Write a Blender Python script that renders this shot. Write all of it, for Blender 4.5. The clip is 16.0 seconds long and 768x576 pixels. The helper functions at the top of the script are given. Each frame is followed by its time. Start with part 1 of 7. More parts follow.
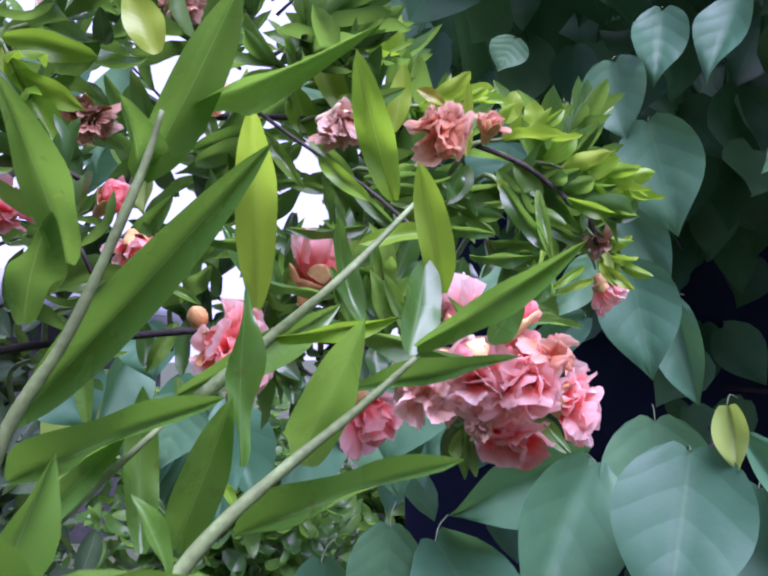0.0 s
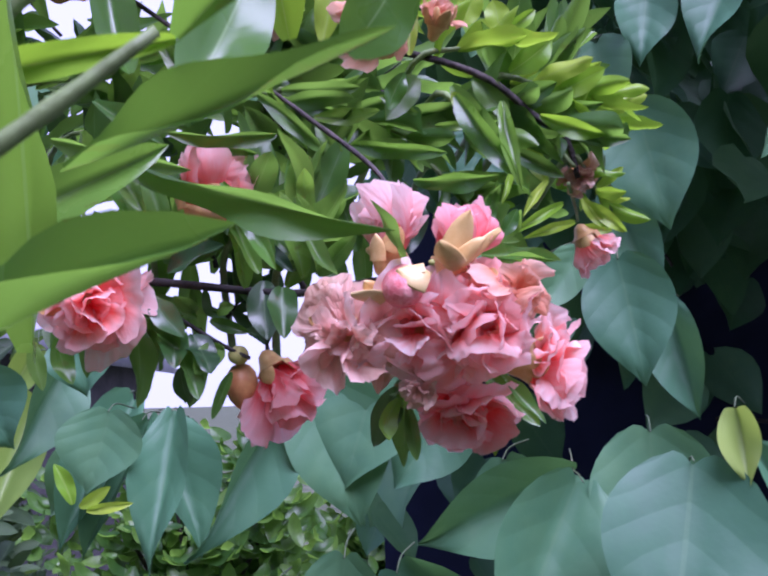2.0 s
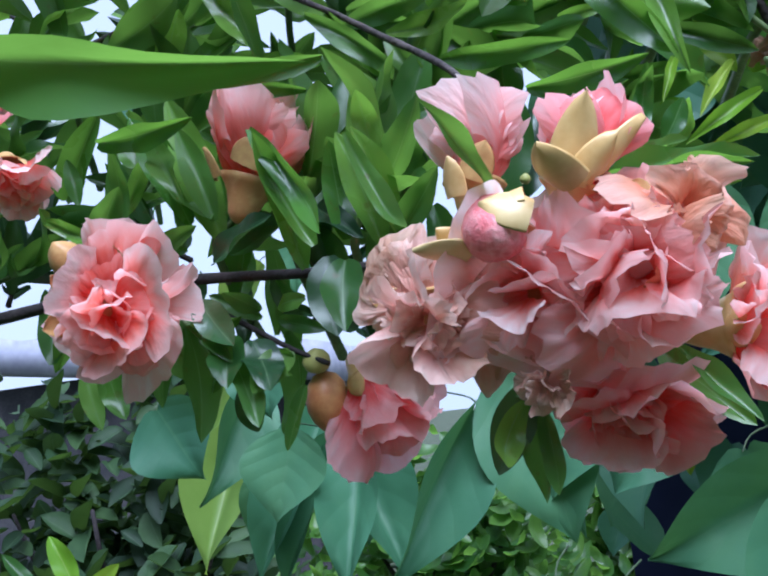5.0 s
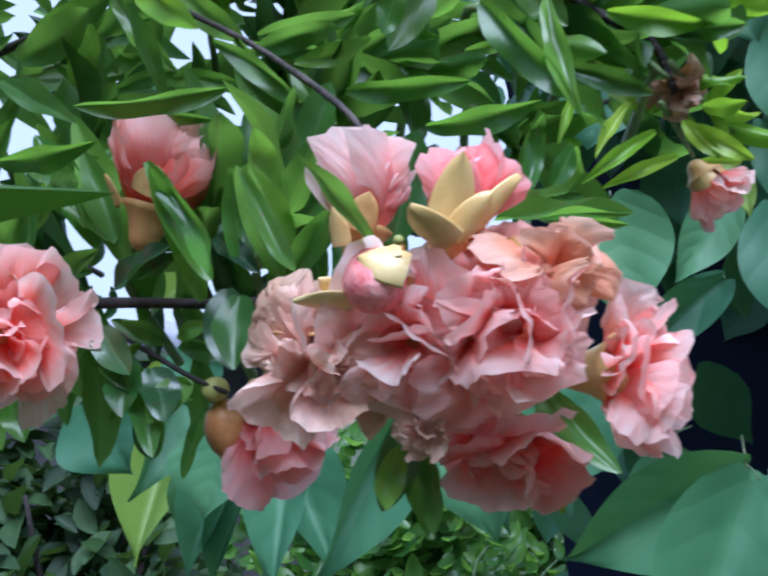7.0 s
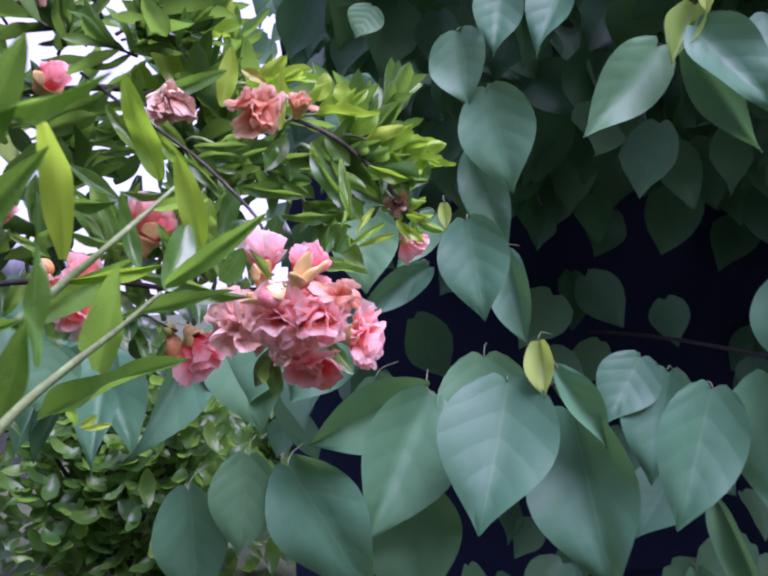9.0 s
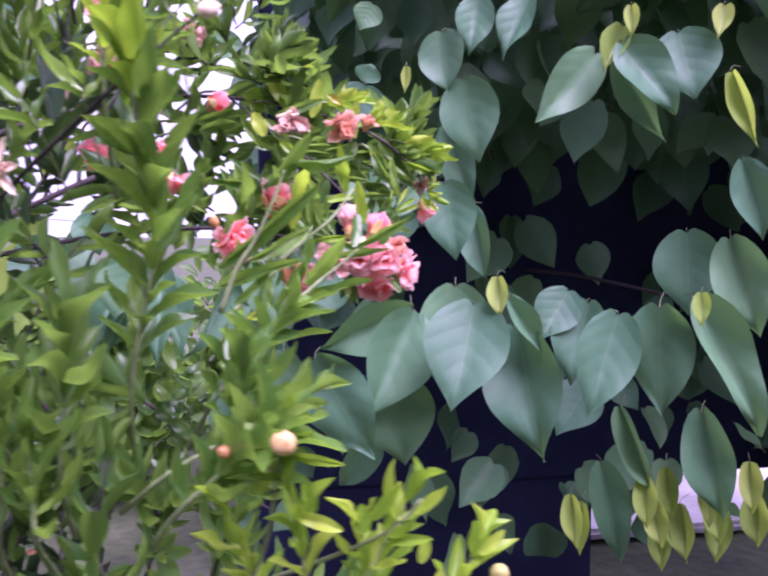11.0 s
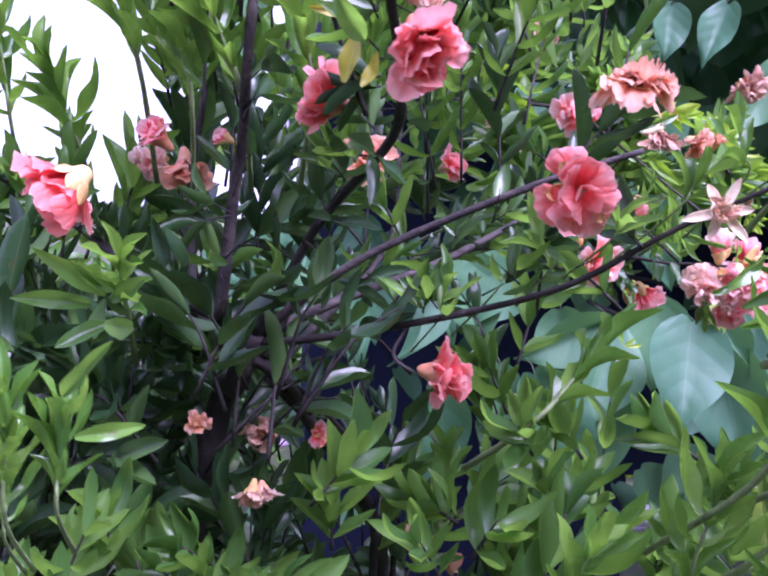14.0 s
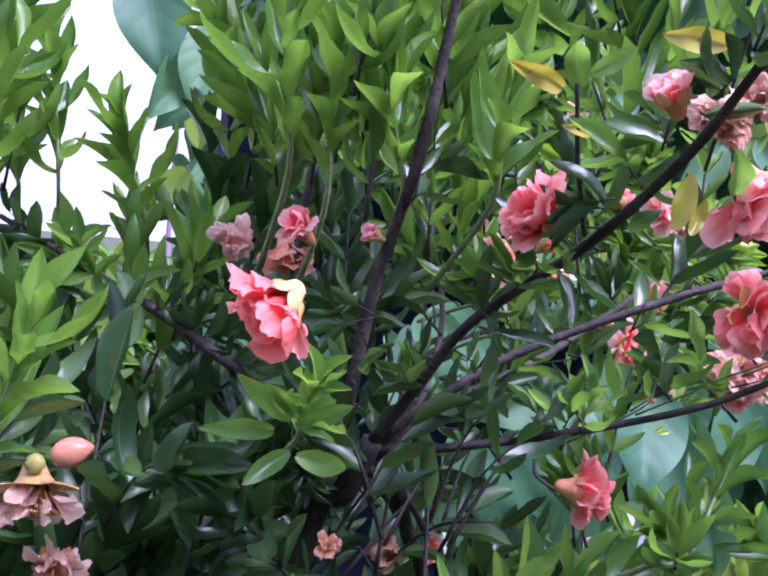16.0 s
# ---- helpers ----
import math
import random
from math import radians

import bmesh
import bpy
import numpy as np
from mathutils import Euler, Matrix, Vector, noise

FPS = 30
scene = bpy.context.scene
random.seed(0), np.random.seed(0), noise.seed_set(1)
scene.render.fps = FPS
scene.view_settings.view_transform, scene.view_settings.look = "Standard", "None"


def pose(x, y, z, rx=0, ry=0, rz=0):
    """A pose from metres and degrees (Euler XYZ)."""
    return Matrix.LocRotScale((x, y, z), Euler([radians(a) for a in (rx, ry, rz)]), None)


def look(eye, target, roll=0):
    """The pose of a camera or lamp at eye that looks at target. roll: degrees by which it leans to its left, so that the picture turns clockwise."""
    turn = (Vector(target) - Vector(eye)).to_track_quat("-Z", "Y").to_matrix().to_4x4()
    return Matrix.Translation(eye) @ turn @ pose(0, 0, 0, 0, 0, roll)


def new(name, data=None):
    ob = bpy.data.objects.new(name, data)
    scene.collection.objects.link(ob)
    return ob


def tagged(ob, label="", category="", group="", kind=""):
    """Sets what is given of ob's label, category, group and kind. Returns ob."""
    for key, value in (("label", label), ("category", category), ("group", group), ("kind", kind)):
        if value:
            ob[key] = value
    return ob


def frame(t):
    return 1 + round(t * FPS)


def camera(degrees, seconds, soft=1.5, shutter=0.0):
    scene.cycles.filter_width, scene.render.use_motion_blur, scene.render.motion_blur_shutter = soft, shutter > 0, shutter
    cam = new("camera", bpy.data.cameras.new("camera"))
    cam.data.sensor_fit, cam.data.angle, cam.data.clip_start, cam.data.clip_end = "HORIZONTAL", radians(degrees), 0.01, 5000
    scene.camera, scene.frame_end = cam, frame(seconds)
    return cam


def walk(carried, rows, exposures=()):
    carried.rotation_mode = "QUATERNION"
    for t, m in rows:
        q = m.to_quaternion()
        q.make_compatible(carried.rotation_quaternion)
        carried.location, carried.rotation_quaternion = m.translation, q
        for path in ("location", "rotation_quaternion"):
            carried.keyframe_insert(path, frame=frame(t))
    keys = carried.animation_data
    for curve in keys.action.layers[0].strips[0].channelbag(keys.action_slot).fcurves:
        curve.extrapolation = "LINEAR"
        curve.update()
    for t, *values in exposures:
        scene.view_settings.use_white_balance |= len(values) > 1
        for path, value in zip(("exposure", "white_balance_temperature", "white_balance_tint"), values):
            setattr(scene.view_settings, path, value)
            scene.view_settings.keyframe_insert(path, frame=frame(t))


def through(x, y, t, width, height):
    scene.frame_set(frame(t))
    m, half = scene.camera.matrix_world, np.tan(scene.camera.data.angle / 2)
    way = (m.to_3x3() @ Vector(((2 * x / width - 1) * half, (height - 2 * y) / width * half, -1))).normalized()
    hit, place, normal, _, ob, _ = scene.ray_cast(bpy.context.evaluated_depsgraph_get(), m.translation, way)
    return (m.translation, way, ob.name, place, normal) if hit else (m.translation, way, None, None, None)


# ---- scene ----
cam = camera(49.0, 16.0, soft=2.2, shutter=0.35)
PATH = [
    (0, (0.004, 0.001, 1.402), (-0.024, 1.994, 1.568), -0.9),
    (0.5, (0.013, 0.02, 1.412), (0.026, 2.011, 1.601), -0.6),
    (1, (0.041, 0.037, 1.418), (0.12, 2.024, 1.636), -0.5),
    (1.5, (0.033, 0.067, 1.377), (0.095, 2.052, 1.613), -0.5),
    (2, (0.028, 0.104, 1.368), (0.033, 2.086, 1.636), -1.3),
    (2.5, (0.028, 0.12, 1.354), (-0.07, 2.093, 1.668), -3.0),
    (3, (0.046, 0.143, 1.35), (-0.181, 2.104, 1.67), -4.4),
    (3.5, (0.06, 0.167, 1.36), (-0.295, 2.109, 1.68), -6.5),
    (4, (0.048, 0.182, 1.366), (-0.429, 2.098, 1.681), -7.1),
    (6.5, (0.064, 0.202, 1.376), (-0.442, 2.117, 1.657), -6.6),
    (7, (0.069, 0.195, 1.38), (-0.317, 2.142, 1.631), -5.9),
    (7.5, (0.087, 0.167, 1.38), (-0.147, 2.141, 1.595), -4.7),
    (8, (0.088, 0.103, 1.382), (0.023, 2.095, 1.544), -3.4),
    (8.5, (0.074, 0.02, 1.384), (0.185, 2.015, 1.484), -2.0),
    (8.7, (0.062, -0.019, 1.389), (0.214, 1.974, 1.468), -1.9),
    (10.8, (-0.041, -0.378, 1.407), (0.32, 1.585, 1.291), 0.5),
    (11, (-0.076, -0.377, 1.409), (0.283, 1.586, 1.291), 0.4),
    (11.5, (-0.164, -0.379, 1.427), (0.166, 1.59, 1.299), 0.2),
    (12, (-0.232, -0.377, 1.441), (0.071, 1.595, 1.306), 0.4),
    (12.5, (-0.275, -0.37, 1.44), (0.003, 1.605, 1.294), 0.6),
    (13, (-0.309, -0.329, 1.426), (-0.001, 1.642, 1.28), 1.5),
    (13.5, (-0.386, -0.281, 1.424), (0.013, 1.672, 1.263), 1.6),
    (14, (-0.427, -0.258, 1.43), (0.066, 1.674, 1.278), 2.6),
    (14.5, (-0.472, -0.225, 1.441), (0.137, 1.675, 1.305), 3.4),
    (15, (-0.524, -0.194, 1.454), (0.185, 1.672, 1.332), 4.3),
    (15.5, (-0.554, -0.186, 1.461), (0.214, 1.658, 1.361), 4.9),
    (16, (-0.556, -0.181, 1.458), (0.246, 1.65, 1.396), 5.4),
]
walk(cam, [(t, look(eye, target, roll)) for t, eye, target, roll in PATH], [(0, 1.50, 5450, 46), (0.5, 1.47, 5300, 54), (1, 1.45, 5250, 68), (1.5, 1.42, 5700, 50), (2, 1.38, 5350, 48), (3, 1.30, 5350, 34), (4, 1.27, 5250, 18), (7, 1.24, 5150, 8), (8, 1.40, 5150, 8), (8.5, 1.44, 5400, 34), (11, 1.93, 5850, 72), (11.6, 1.98, 6000, 68), (12, 1.98, 5550, 60), (12.5, 2.0, 5450, 56), (13, 2.02, 5480, 54), (14.5, 2.0, 5400, 54), (16, 1.92, 5500, 42)])

# ---- world and light: a bright overcast sky ----
world = bpy.data.worlds.new("sky")
scene.world = world
world.use_nodes = True
wn, wl = world.node_tree.nodes, world.node_tree.links
wn.clear()
sky = wn.new("ShaderNodeTexSky")
sky.sky_type, sky.sun_disc = "NISHITA", False
sky.sun_elevation, sky.sun_rotation = radians(60), radians(151)
sky.air_density, sky.dust_density, sky.ozone_density = 1.0, 6.0, 2.0
sky_light = wn.new("ShaderNodeBackground")
sky_light.inputs["Strength"].default_value = 0.04
wl.new(sky.outputs["Color"], sky_light.inputs["Color"])
cloud = wn.new("ShaderNodeBackground")
cloud.inputs["Color"].default_value = (0.80, 0.85, 1.0, 1)
cloud.inputs["Strength"].default_value = 0.54
both = wn.new("ShaderNodeMixShader")
both.inputs[0].default_value = 0.8
out = wn.new("ShaderNodeOutputWorld")
wl.new(sky_light.outputs[0], both.inputs[1])
wl.new(cloud.outputs[0], both.inputs[2])
wl.new(both.outputs[0], out.inputs["Surface"])

sun_data = bpy.data.lights.new("sun", "SUN")
sun_data.energy, sun_data.angle, sun_data.color = 2.6, radians(45), (0.97, 0.97, 1.0)
sun = new("sun", sun_data)
sun.matrix_world = look((1.0, -1.3, 4.6), (0, 0.5, 1.2))


# ---- materials ----
def node_mat(name):
    m = bpy.data.materials.new(name)
    m.use_nodes = True
    nt = m.node_tree
    return m, nt.nodes, nt.links, nt.nodes["Principled BSDF"], nt.nodes["Material Output"]


def ramp(nodes, stops):
    r = nodes.new("ShaderNodeValToRGB")
    e = r.color_ramp.elements
    while len(e) < len(stops):
        e.new(0.5)
    for el, (p, c) in zip(e, stops):
        el.position, el.color = p, (*c, 1)
    return r


def calc(nodes, links, op, a, b=None):
    n = nodes.new("ShaderNodeMath")
    n.operation = op
    for i, v in enumerate((a, b)):
        if v is None:
            continue
        if isinstance(v, (int, float)):
            n.inputs[i].default_value = v
        else:
            links.new(v, n.inputs[i])
    return n.outputs[0]


def mix_col(nodes, links, fac, a, b, mode="MIX"):
    n = nodes.new("ShaderNodeMix")
    n.data_type, n.blend_type = "RGBA", mode
    for sock, v in ((n.inputs[0], fac), (n.inputs[6], a), (n.inputs[7], b)):
        if isinstance(v, (int, float)):
            sock.default_value = v
        elif isinstance(v, tuple):
            sock.default_value = (*v, 1)
        else:
            links.new(v, sock)
    return n.outputs[2]


def leaf_mat(name, stops, rib, rough=0.35, through=0.36, glow=(0.22, 0.40, 0.05), veins=9.0, relief=0.035, spots=0.0, gloss=0.45, vein_tone=0.03, depth=0.002, rib_tone=0.75):
    m, n, l, p, o = node_mat(name)
    info, geo = n.new("ShaderNodeObjectInfo"), n.new("ShaderNodeNewGeometry")
    uv = n.new("ShaderNodeUVMap")
    sep = n.new("ShaderNodeSeparateXYZ")
    l.new(uv.outputs[0], sep.inputs[0])
    across = calc(n, l, "ABSOLUTE", calc(n, l, "SUBTRACT", sep.outputs[0], 0.5))
    any_one = calc(n, l, "FRACT", calc(n, l, "ADD", info.outputs["Random"], calc(n, l, "MULTIPLY", geo.outputs["Random Per Island"], 3.7)))
    noise_tex = n.new("ShaderNodeTexNoise")
    noise_tex.inputs["Scale"].default_value, noise_tex.inputs["Detail"].default_value = 45, 4
    l.new(geo.outputs["Position"], noise_tex.inputs["Vector"])
    pick = calc(n, l, "ADD", any_one, calc(n, l, "MULTIPLY", calc(n, l, "SUBTRACT", noise_tex.outputs[0], 0.5), 0.6))
    cr = ramp(n, stops)
    l.new(pick, cr.inputs[0])
    # midrib and side veins
    mid = calc(n, l, "LESS_THAN", across, 0.016)
    slant = calc(n, l, "SUBTRACT", sep.outputs[1], calc(n, l, "MULTIPLY", across, 0.55))
    wave = calc(n, l, "PINGPONG", calc(n, l, "MULTIPLY", slant, veins), 0.5)
    line = calc(n, l, "LESS_THAN", wave, 0.045)
    rib_fac = calc(n, l, "ADD", calc(n, l, "MULTIPLY", mid, rib_tone), calc(n, l, "MULTIPLY", line, vein_tone))
    col = mix_col(n, l, rib_fac, cr.outputs[0], rib)
    if spots:
        sp = n.new("ShaderNodeTexNoise")
        sp.inputs["Scale"].default_value, sp.inputs["Detail"].default_value = 160, 2
        l.new(geo.outputs["Position"], sp.inputs["Vector"])
        col = mix_col(n, l, calc(n, l, "MULTIPLY", calc(n, l, "GREATER_THAN", sp.outputs[0], 0.70), spots), col, (0.10, 0.055, 0.02))
    l.new(col, p.inputs["Base Color"])
    rg = calc(n, l, "ADD", rough - 0.08, calc(n, l, "MULTIPLY", noise_tex.outputs[0], 0.16))
    l.new(rg, p.inputs["Roughness"])
    p.inputs["Specular IOR Level"].default_value = gloss
    bump = n.new("ShaderNodeBump")
    bump.inputs["Strength"].default_value, bump.inputs["Distance"].default_value = relief, depth
    height = calc(n, l, "ADD", calc(n, l, "SMOOTH_MIN", wave, 0.3), calc(n, l, "MULTIPLY", noise_tex.outputs[0], 0.5))
    l.new(height, bump.inputs["Height"])
    l.new(bump.outputs[0], p.inputs["Normal"])
    tr = n.new("ShaderNodeBsdfTranslucent")
    l.new(mix_col(n, l, 0.55, col, glow), tr.inputs["Color"])
    ms = n.new("ShaderNodeMixShader")
    ms.inputs[0].default_value = through
    l.new(p.outputs[0], ms.inputs[1])
    l.new(tr.outputs[0], ms.inputs[2])
    l.new(ms.outputs[0], o.inputs["Surface"])
    return m


def petal_mat(name, base, middle, edge, through=0.3, stain=0.0, stain_col=(0.33, 0.16, 0.07)):
    m, n, l, p, o = node_mat(name)
    info, geo, uv = n.new("ShaderNodeObjectInfo"), n.new("ShaderNodeNewGeometry"), n.new("ShaderNodeUVMap")
    sep = n.new("ShaderNodeSeparateXYZ")
    l.new(uv.outputs[0], sep.inputs[0])
    nt = n.new("ShaderNodeTexNoise")
    nt.inputs["Scale"].default_value, nt.inputs["Detail"].default_value = 110, 5
    l.new(geo.outputs["Position"], nt.inputs["Vector"])
    along = calc(n, l, "ADD", sep.outputs[1], calc(n, l, "MULTIPLY", calc(n, l, "SUBTRACT", nt.outputs[0], 0.5), 0.45))
    along = calc(n, l, "ADD", along, calc(n, l, "MULTIPLY", calc(n, l, "SUBTRACT", info.outputs["Random"], 0.5), 0.35))
    cr = ramp(n, [(0.05, base), (0.50, middle), (0.86, edge), (1.0, tuple(0.25 + 0.75 * q for q in edge))])
    l.new(along, cr.inputs[0])
    col = cr.outputs[0]
    if stain:
        st = n.new("ShaderNodeTexNoise")
        st.inputs["Scale"].default_value, st.inputs["Detail"].default_value = 38, 6
        l.new(geo.outputs["Position"], st.inputs["Vector"])
        sr = ramp(n, [(0.42, (0, 0, 0)), (0.62, (1, 1, 1))])
        l.new(st.outputs[0], sr.inputs[0])
        col = mix_col(n, l, calc(n, l, "MULTIPLY", sr.outputs[0], stain), col, stain_col)
    p.inputs["Roughness"].default_value, p.inputs["Specular IOR Level"].default_value = 0.5, 0.2
    bump = n.new("ShaderNodeBump")
    bump.inputs["Strength"].default_value, bump.inputs["Distance"].default_value = 0.8, 0.0016
    fold = n.new("ShaderNodeTexNoise")
    fold.inputs["Scale"].default_value, fold.inputs["Detail"].default_value = 1.0, 3
    stretch = n.new("ShaderNodeCombineXYZ")
    l.new(calc(n, l, "MULTIPLY", sep.outputs[0], 17.0), stretch.inputs[0])
    l.new(calc(n, l, "MULTIPLY", sep.outputs[1], 3.0), stretch.inputs[1])
    l.new(calc(n, l, "MULTIPLY", info.outputs["Random"], 90.0), stretch.inputs[2])
    l.new(stretch.outputs[0], fold.inputs["Vector"])
    streak = ramp(n, [(0.40, base), (0.50, middle), (0.62, edge)])
    l.new(fold.outputs[0], streak.inputs[0])
    col = mix_col(n, l, 0.20, col, streak.outputs[0])
    l.new(col, p.inputs["Base Color"])
    l.new(calc(n, l, "ADD", calc(n, l, "MULTIPLY", nt.outputs[0], 0.5), fold.outputs[0]), bump.inputs["Height"])
    l.new(bump.outputs[0], p.inputs["Normal"])
    tr = n.new("ShaderNodeBsdfTranslucent")
    l.new(col, tr.inputs["Color"])
    ms = n.new("ShaderNodeMixShader")
    ms.inputs[0].default_value = through
    l.new(p.outputs[0], ms.inputs[1])
    l.new(tr.outputs[0], ms.inputs[2])
    l.new(ms.outputs[0], o.inputs["Surface"])
    return m


def surface_mat(name, stops, scale, rough=0.7, relief=0.3, depth=0.003, detail=6, gloss=0.4):
    m, n, l, p, o = node_mat(name)
    geo, info = n.new("ShaderNodeNewGeometry"), n.new("ShaderNodeObjectInfo")
    a, b = n.new("ShaderNodeTexNoise"), n.new("ShaderNodeTexNoise")
    a.inputs["Scale"].default_value, a.inputs["Detail"].default_value = scale, detail
    b.inputs["Scale"].default_value, b.inputs["Detail"].default_value = scale * 7, 3
    for t in (a, b):
        l.new(geo.outputs["Position"], t.inputs["Vector"])
    v = calc(n, l, "ADD", a.outputs[0], calc(n, l, "MULTIPLY", calc(n, l, "SUBTRACT", b.outputs[0], 0.5), 0.5))
    v = calc(n, l, "ADD", v, calc(n, l, "MULTIPLY", calc(n, l, "SUBTRACT", info.outputs["Random"], 0.5), 0.25))
    cr = ramp(n, stops)
    l.new(v, cr.inputs[0])
    l.new(cr.outputs[0], p.inputs["Base Color"])
    p.inputs["Roughness"].default_value, p.inputs["Specular IOR Level"].default_value = rough, gloss
    bump = n.new("ShaderNodeBump")
    bump.inputs["Strength"].default_value, bump.inputs["Distance"].default_value = relief, depth
    l.new(v, bump.inputs["Height"])
    l.new(bump.outputs[0], p.inputs["Normal"])
    return m


LEAF = leaf_mat("pomegranate_leaf", [(0.0, (0.028, 0.088, 0.022)), (0.5, (0.066, 0.160, 0.036)), (1.0, (0.140, 0.260, 0.050))], (0.17, 0.26, 0.11), rough=0.34, gloss=0.55, spots=0.5, glow=(0.34, 0.62, 0.07), through=0.50)
# fresh green, brightened in colour for light shining through the leaves
FRESH_LIT = leaf_mat("fresh_lit_leaf", [(0.0, (0.045, 0.135, 0.026)), (0.5, (0.105, 0.245, 0.038)), (1.0, (0.215, 0.37, 0.06))], (0.22, 0.36, 0.13), rough=0.27, gloss=0.7, spots=0.4, glow=(0.30, 0.56, 0.05), through=0.45)
# older leaves' dark green, deepened to stand for shade inside the shrub
MATURE_SHADED = leaf_mat("mature_shaded_leaf", [(0.0, (0.012, 0.034, 0.016)), (0.5, (0.026, 0.068, 0.024)), (1.0, (0.070, 0.140, 0.038))], (0.10, 0.16, 0.08), rough=0.30, through=0.14, spots=0.5, gloss=0.55, glow=(0.18, 0.42, 0.06))
YOUNG = leaf_mat("young_leaf", [(0.0, (0.16, 0.34, 0.025)), (0.5, (0.26, 0.44, 0.032)), (1.0, (0.40, 0.53, 0.06))], (0.38, 0.50, 0.14), through=0.48, glow=(0.40, 0.66, 0.03), gloss=0.5)
YELLOW = leaf_mat("yellowed_leaf", [(0.0, (0.24, 0.26, 0.03)), (0.5, (0.36, 0.33, 0.035)), (1.0, (0.48, 0.36, 0.05))], (0.40, 0.38, 0.12), through=0.35, glow=(0.55, 0.48, 0.04), spots=0.8)
HEART = leaf_mat("heart_leaf", [(0.0, (0.048, 0.135, 0.078)), (0.5, (0.066, 0.174, 0.094)), (1.0, (0.100, 0.220, 0.104))], (0.110, 0.220, 0.115), rough=0.48, gloss=0.30, through=0.24, glow=(0.20, 0.46, 0.08), veins=5.5, relief=0.28, vein_tone=0.05, depth=0.004, rib_tone=0.35)
HEART_YOUNG_LIT = leaf_mat("young_lit_heart_leaf", [(0.0, (0.17, 0.28, 0.06)), (0.5, (0.24, 0.36, 0.08)), (1.0, (0.33, 0.43, 0.11))], (0.34, 0.44, 0.16), rough=0.5, through=0.45, glow=(0.48, 0.66, 0.05), veins=7.0)
PINK = petal_mat("pink_petal", (0.98, 0.17, 0.12), (0.99, 0.32, 0.26), (0.99, 0.71, 0.69), through=0.66)
CORAL = petal_mat("coral_petal", (0.90, 0.08, 0.07), (0.94, 0.21, 0.19), (0.95, 0.40, 0.38), through=0.55)
HOT = petal_mat("rose_petal", (0.97, 0.10, 0.10), (0.99, 0.23, 0.23), (0.99, 0.57, 0.58), through=0.66)
PALE = petal_mat("pale_petal", (0.98, 0.26, 0.20), (0.99, 0.50, 0.46), (0.99, 0.82, 0.81), through=0.66)
FADED = petal_mat("faded_petal", (0.90, 0.38, 0.33), (0.94, 0.55, 0.49), (0.95, 0.72, 0.64), through=0.5, stain=0.7, stain_col=(0.62, 0.39, 0.22))
DRY = petal_mat("withered_petal", (0.42, 0.13, 0.09), (0.58, 0.26, 0.19), (0.70, 0.45, 0.34), through=0.25, stain=0.45)
PEACH = petal_mat("peach_petal", (0.84, 0.24, 0.14), (0.88, 0.37, 0.24), (0.90, 0.53, 0.38), through=0.5, stain=0.5, stain_col=(0.68, 0.36, 0.18))
CALYX = surface_mat("yellow_calyx", [(0.25, (0.46, 0.24, 0.09)), (0.5, (0.60, 0.38, 0.15)), (0.75, (0.70, 0.50, 0.24))], 60, rough=0.42, relief=0.12, depth=0.001)
ROSE_BUD = surface_mat("rose_bud", [(0.25, (0.80, 0.12, 0.14)), (0.5, (0.90, 0.24, 0.26)), (0.75, (0.95, 0.42, 0.42))], 140, rough=0.5, relief=0.5, depth=0.001)
WAXY = surface_mat("waxy_sepal", [(0.25, (0.62, 0.38, 0.13)), (0.5, (0.72, 0.50, 0.21)), (0.75, (0.80, 0.62, 0.32))], 45, rough=0.36, relief=0.08, depth=0.001, gloss=0.5)
CALYX_RED = surface_mat("russet_calyx", [(0.25, (0.36, 0.12, 0.05)), (0.5, (0.48, 0.20, 0.08)), (0.75, (0.60, 0.32, 0.12))], 60, rough=0.38, relief=0.12, depth=0.001)
BLUSH = surface_mat("blush_calyx", [(0.25, (0.50, 0.15, 0.09)), (0.5, (0.64, 0.26, 0.15)), (0.75, (0.72, 0.38, 0.21))], 60, rough=0.42, relief=0.1, depth=0.001)
BUD_GREEN = surface_mat("green_bud", [(0.25, (0.30, 0.30, 0.08)), (0.6, (0.45, 0.42, 0.14)), (0.8, (0.52, 0.48, 0.20))], 70, rough=0.45, relief=0.1, depth=0.001)
BARK = surface_mat("bark", [(0.3, (0.016, 0.012, 0.013)), (0.5, (0.032, 0.024, 0.025)), (0.72, (0.078, 0.062, 0.060))], 70, rough=0.75, relief=0.7, depth=0.002)
TWIG = surface_mat("young_twig", [(0.3, (0.13, 0.17, 0.07)), (0.55, (0.20, 0.27, 0.11)), (0.75, (0.28, 0.38, 0.17))], 90, rough=0.55, relief=0.3, depth=0.001)
HEDGE = leaf_mat("dull_leaf", [(0.0, (0.010, 0.024, 0.011)), (0.5, (0.020, 0.046, 0.020)), (1.0, (0.045, 0.085, 0.030))], (0.08, 0.13, 0.06), rough=0.6, gloss=0.25, through=0.2)
PEACH_BUD = surface_mat("peach_bud", [(0.25, (0.32, 0.085, 0.05)), (0.5, (0.42, 0.14, 0.085)), (0.75, (0.50, 0.22, 0.13))], 60, rough=0.42, relief=0.1, depth=0.001)
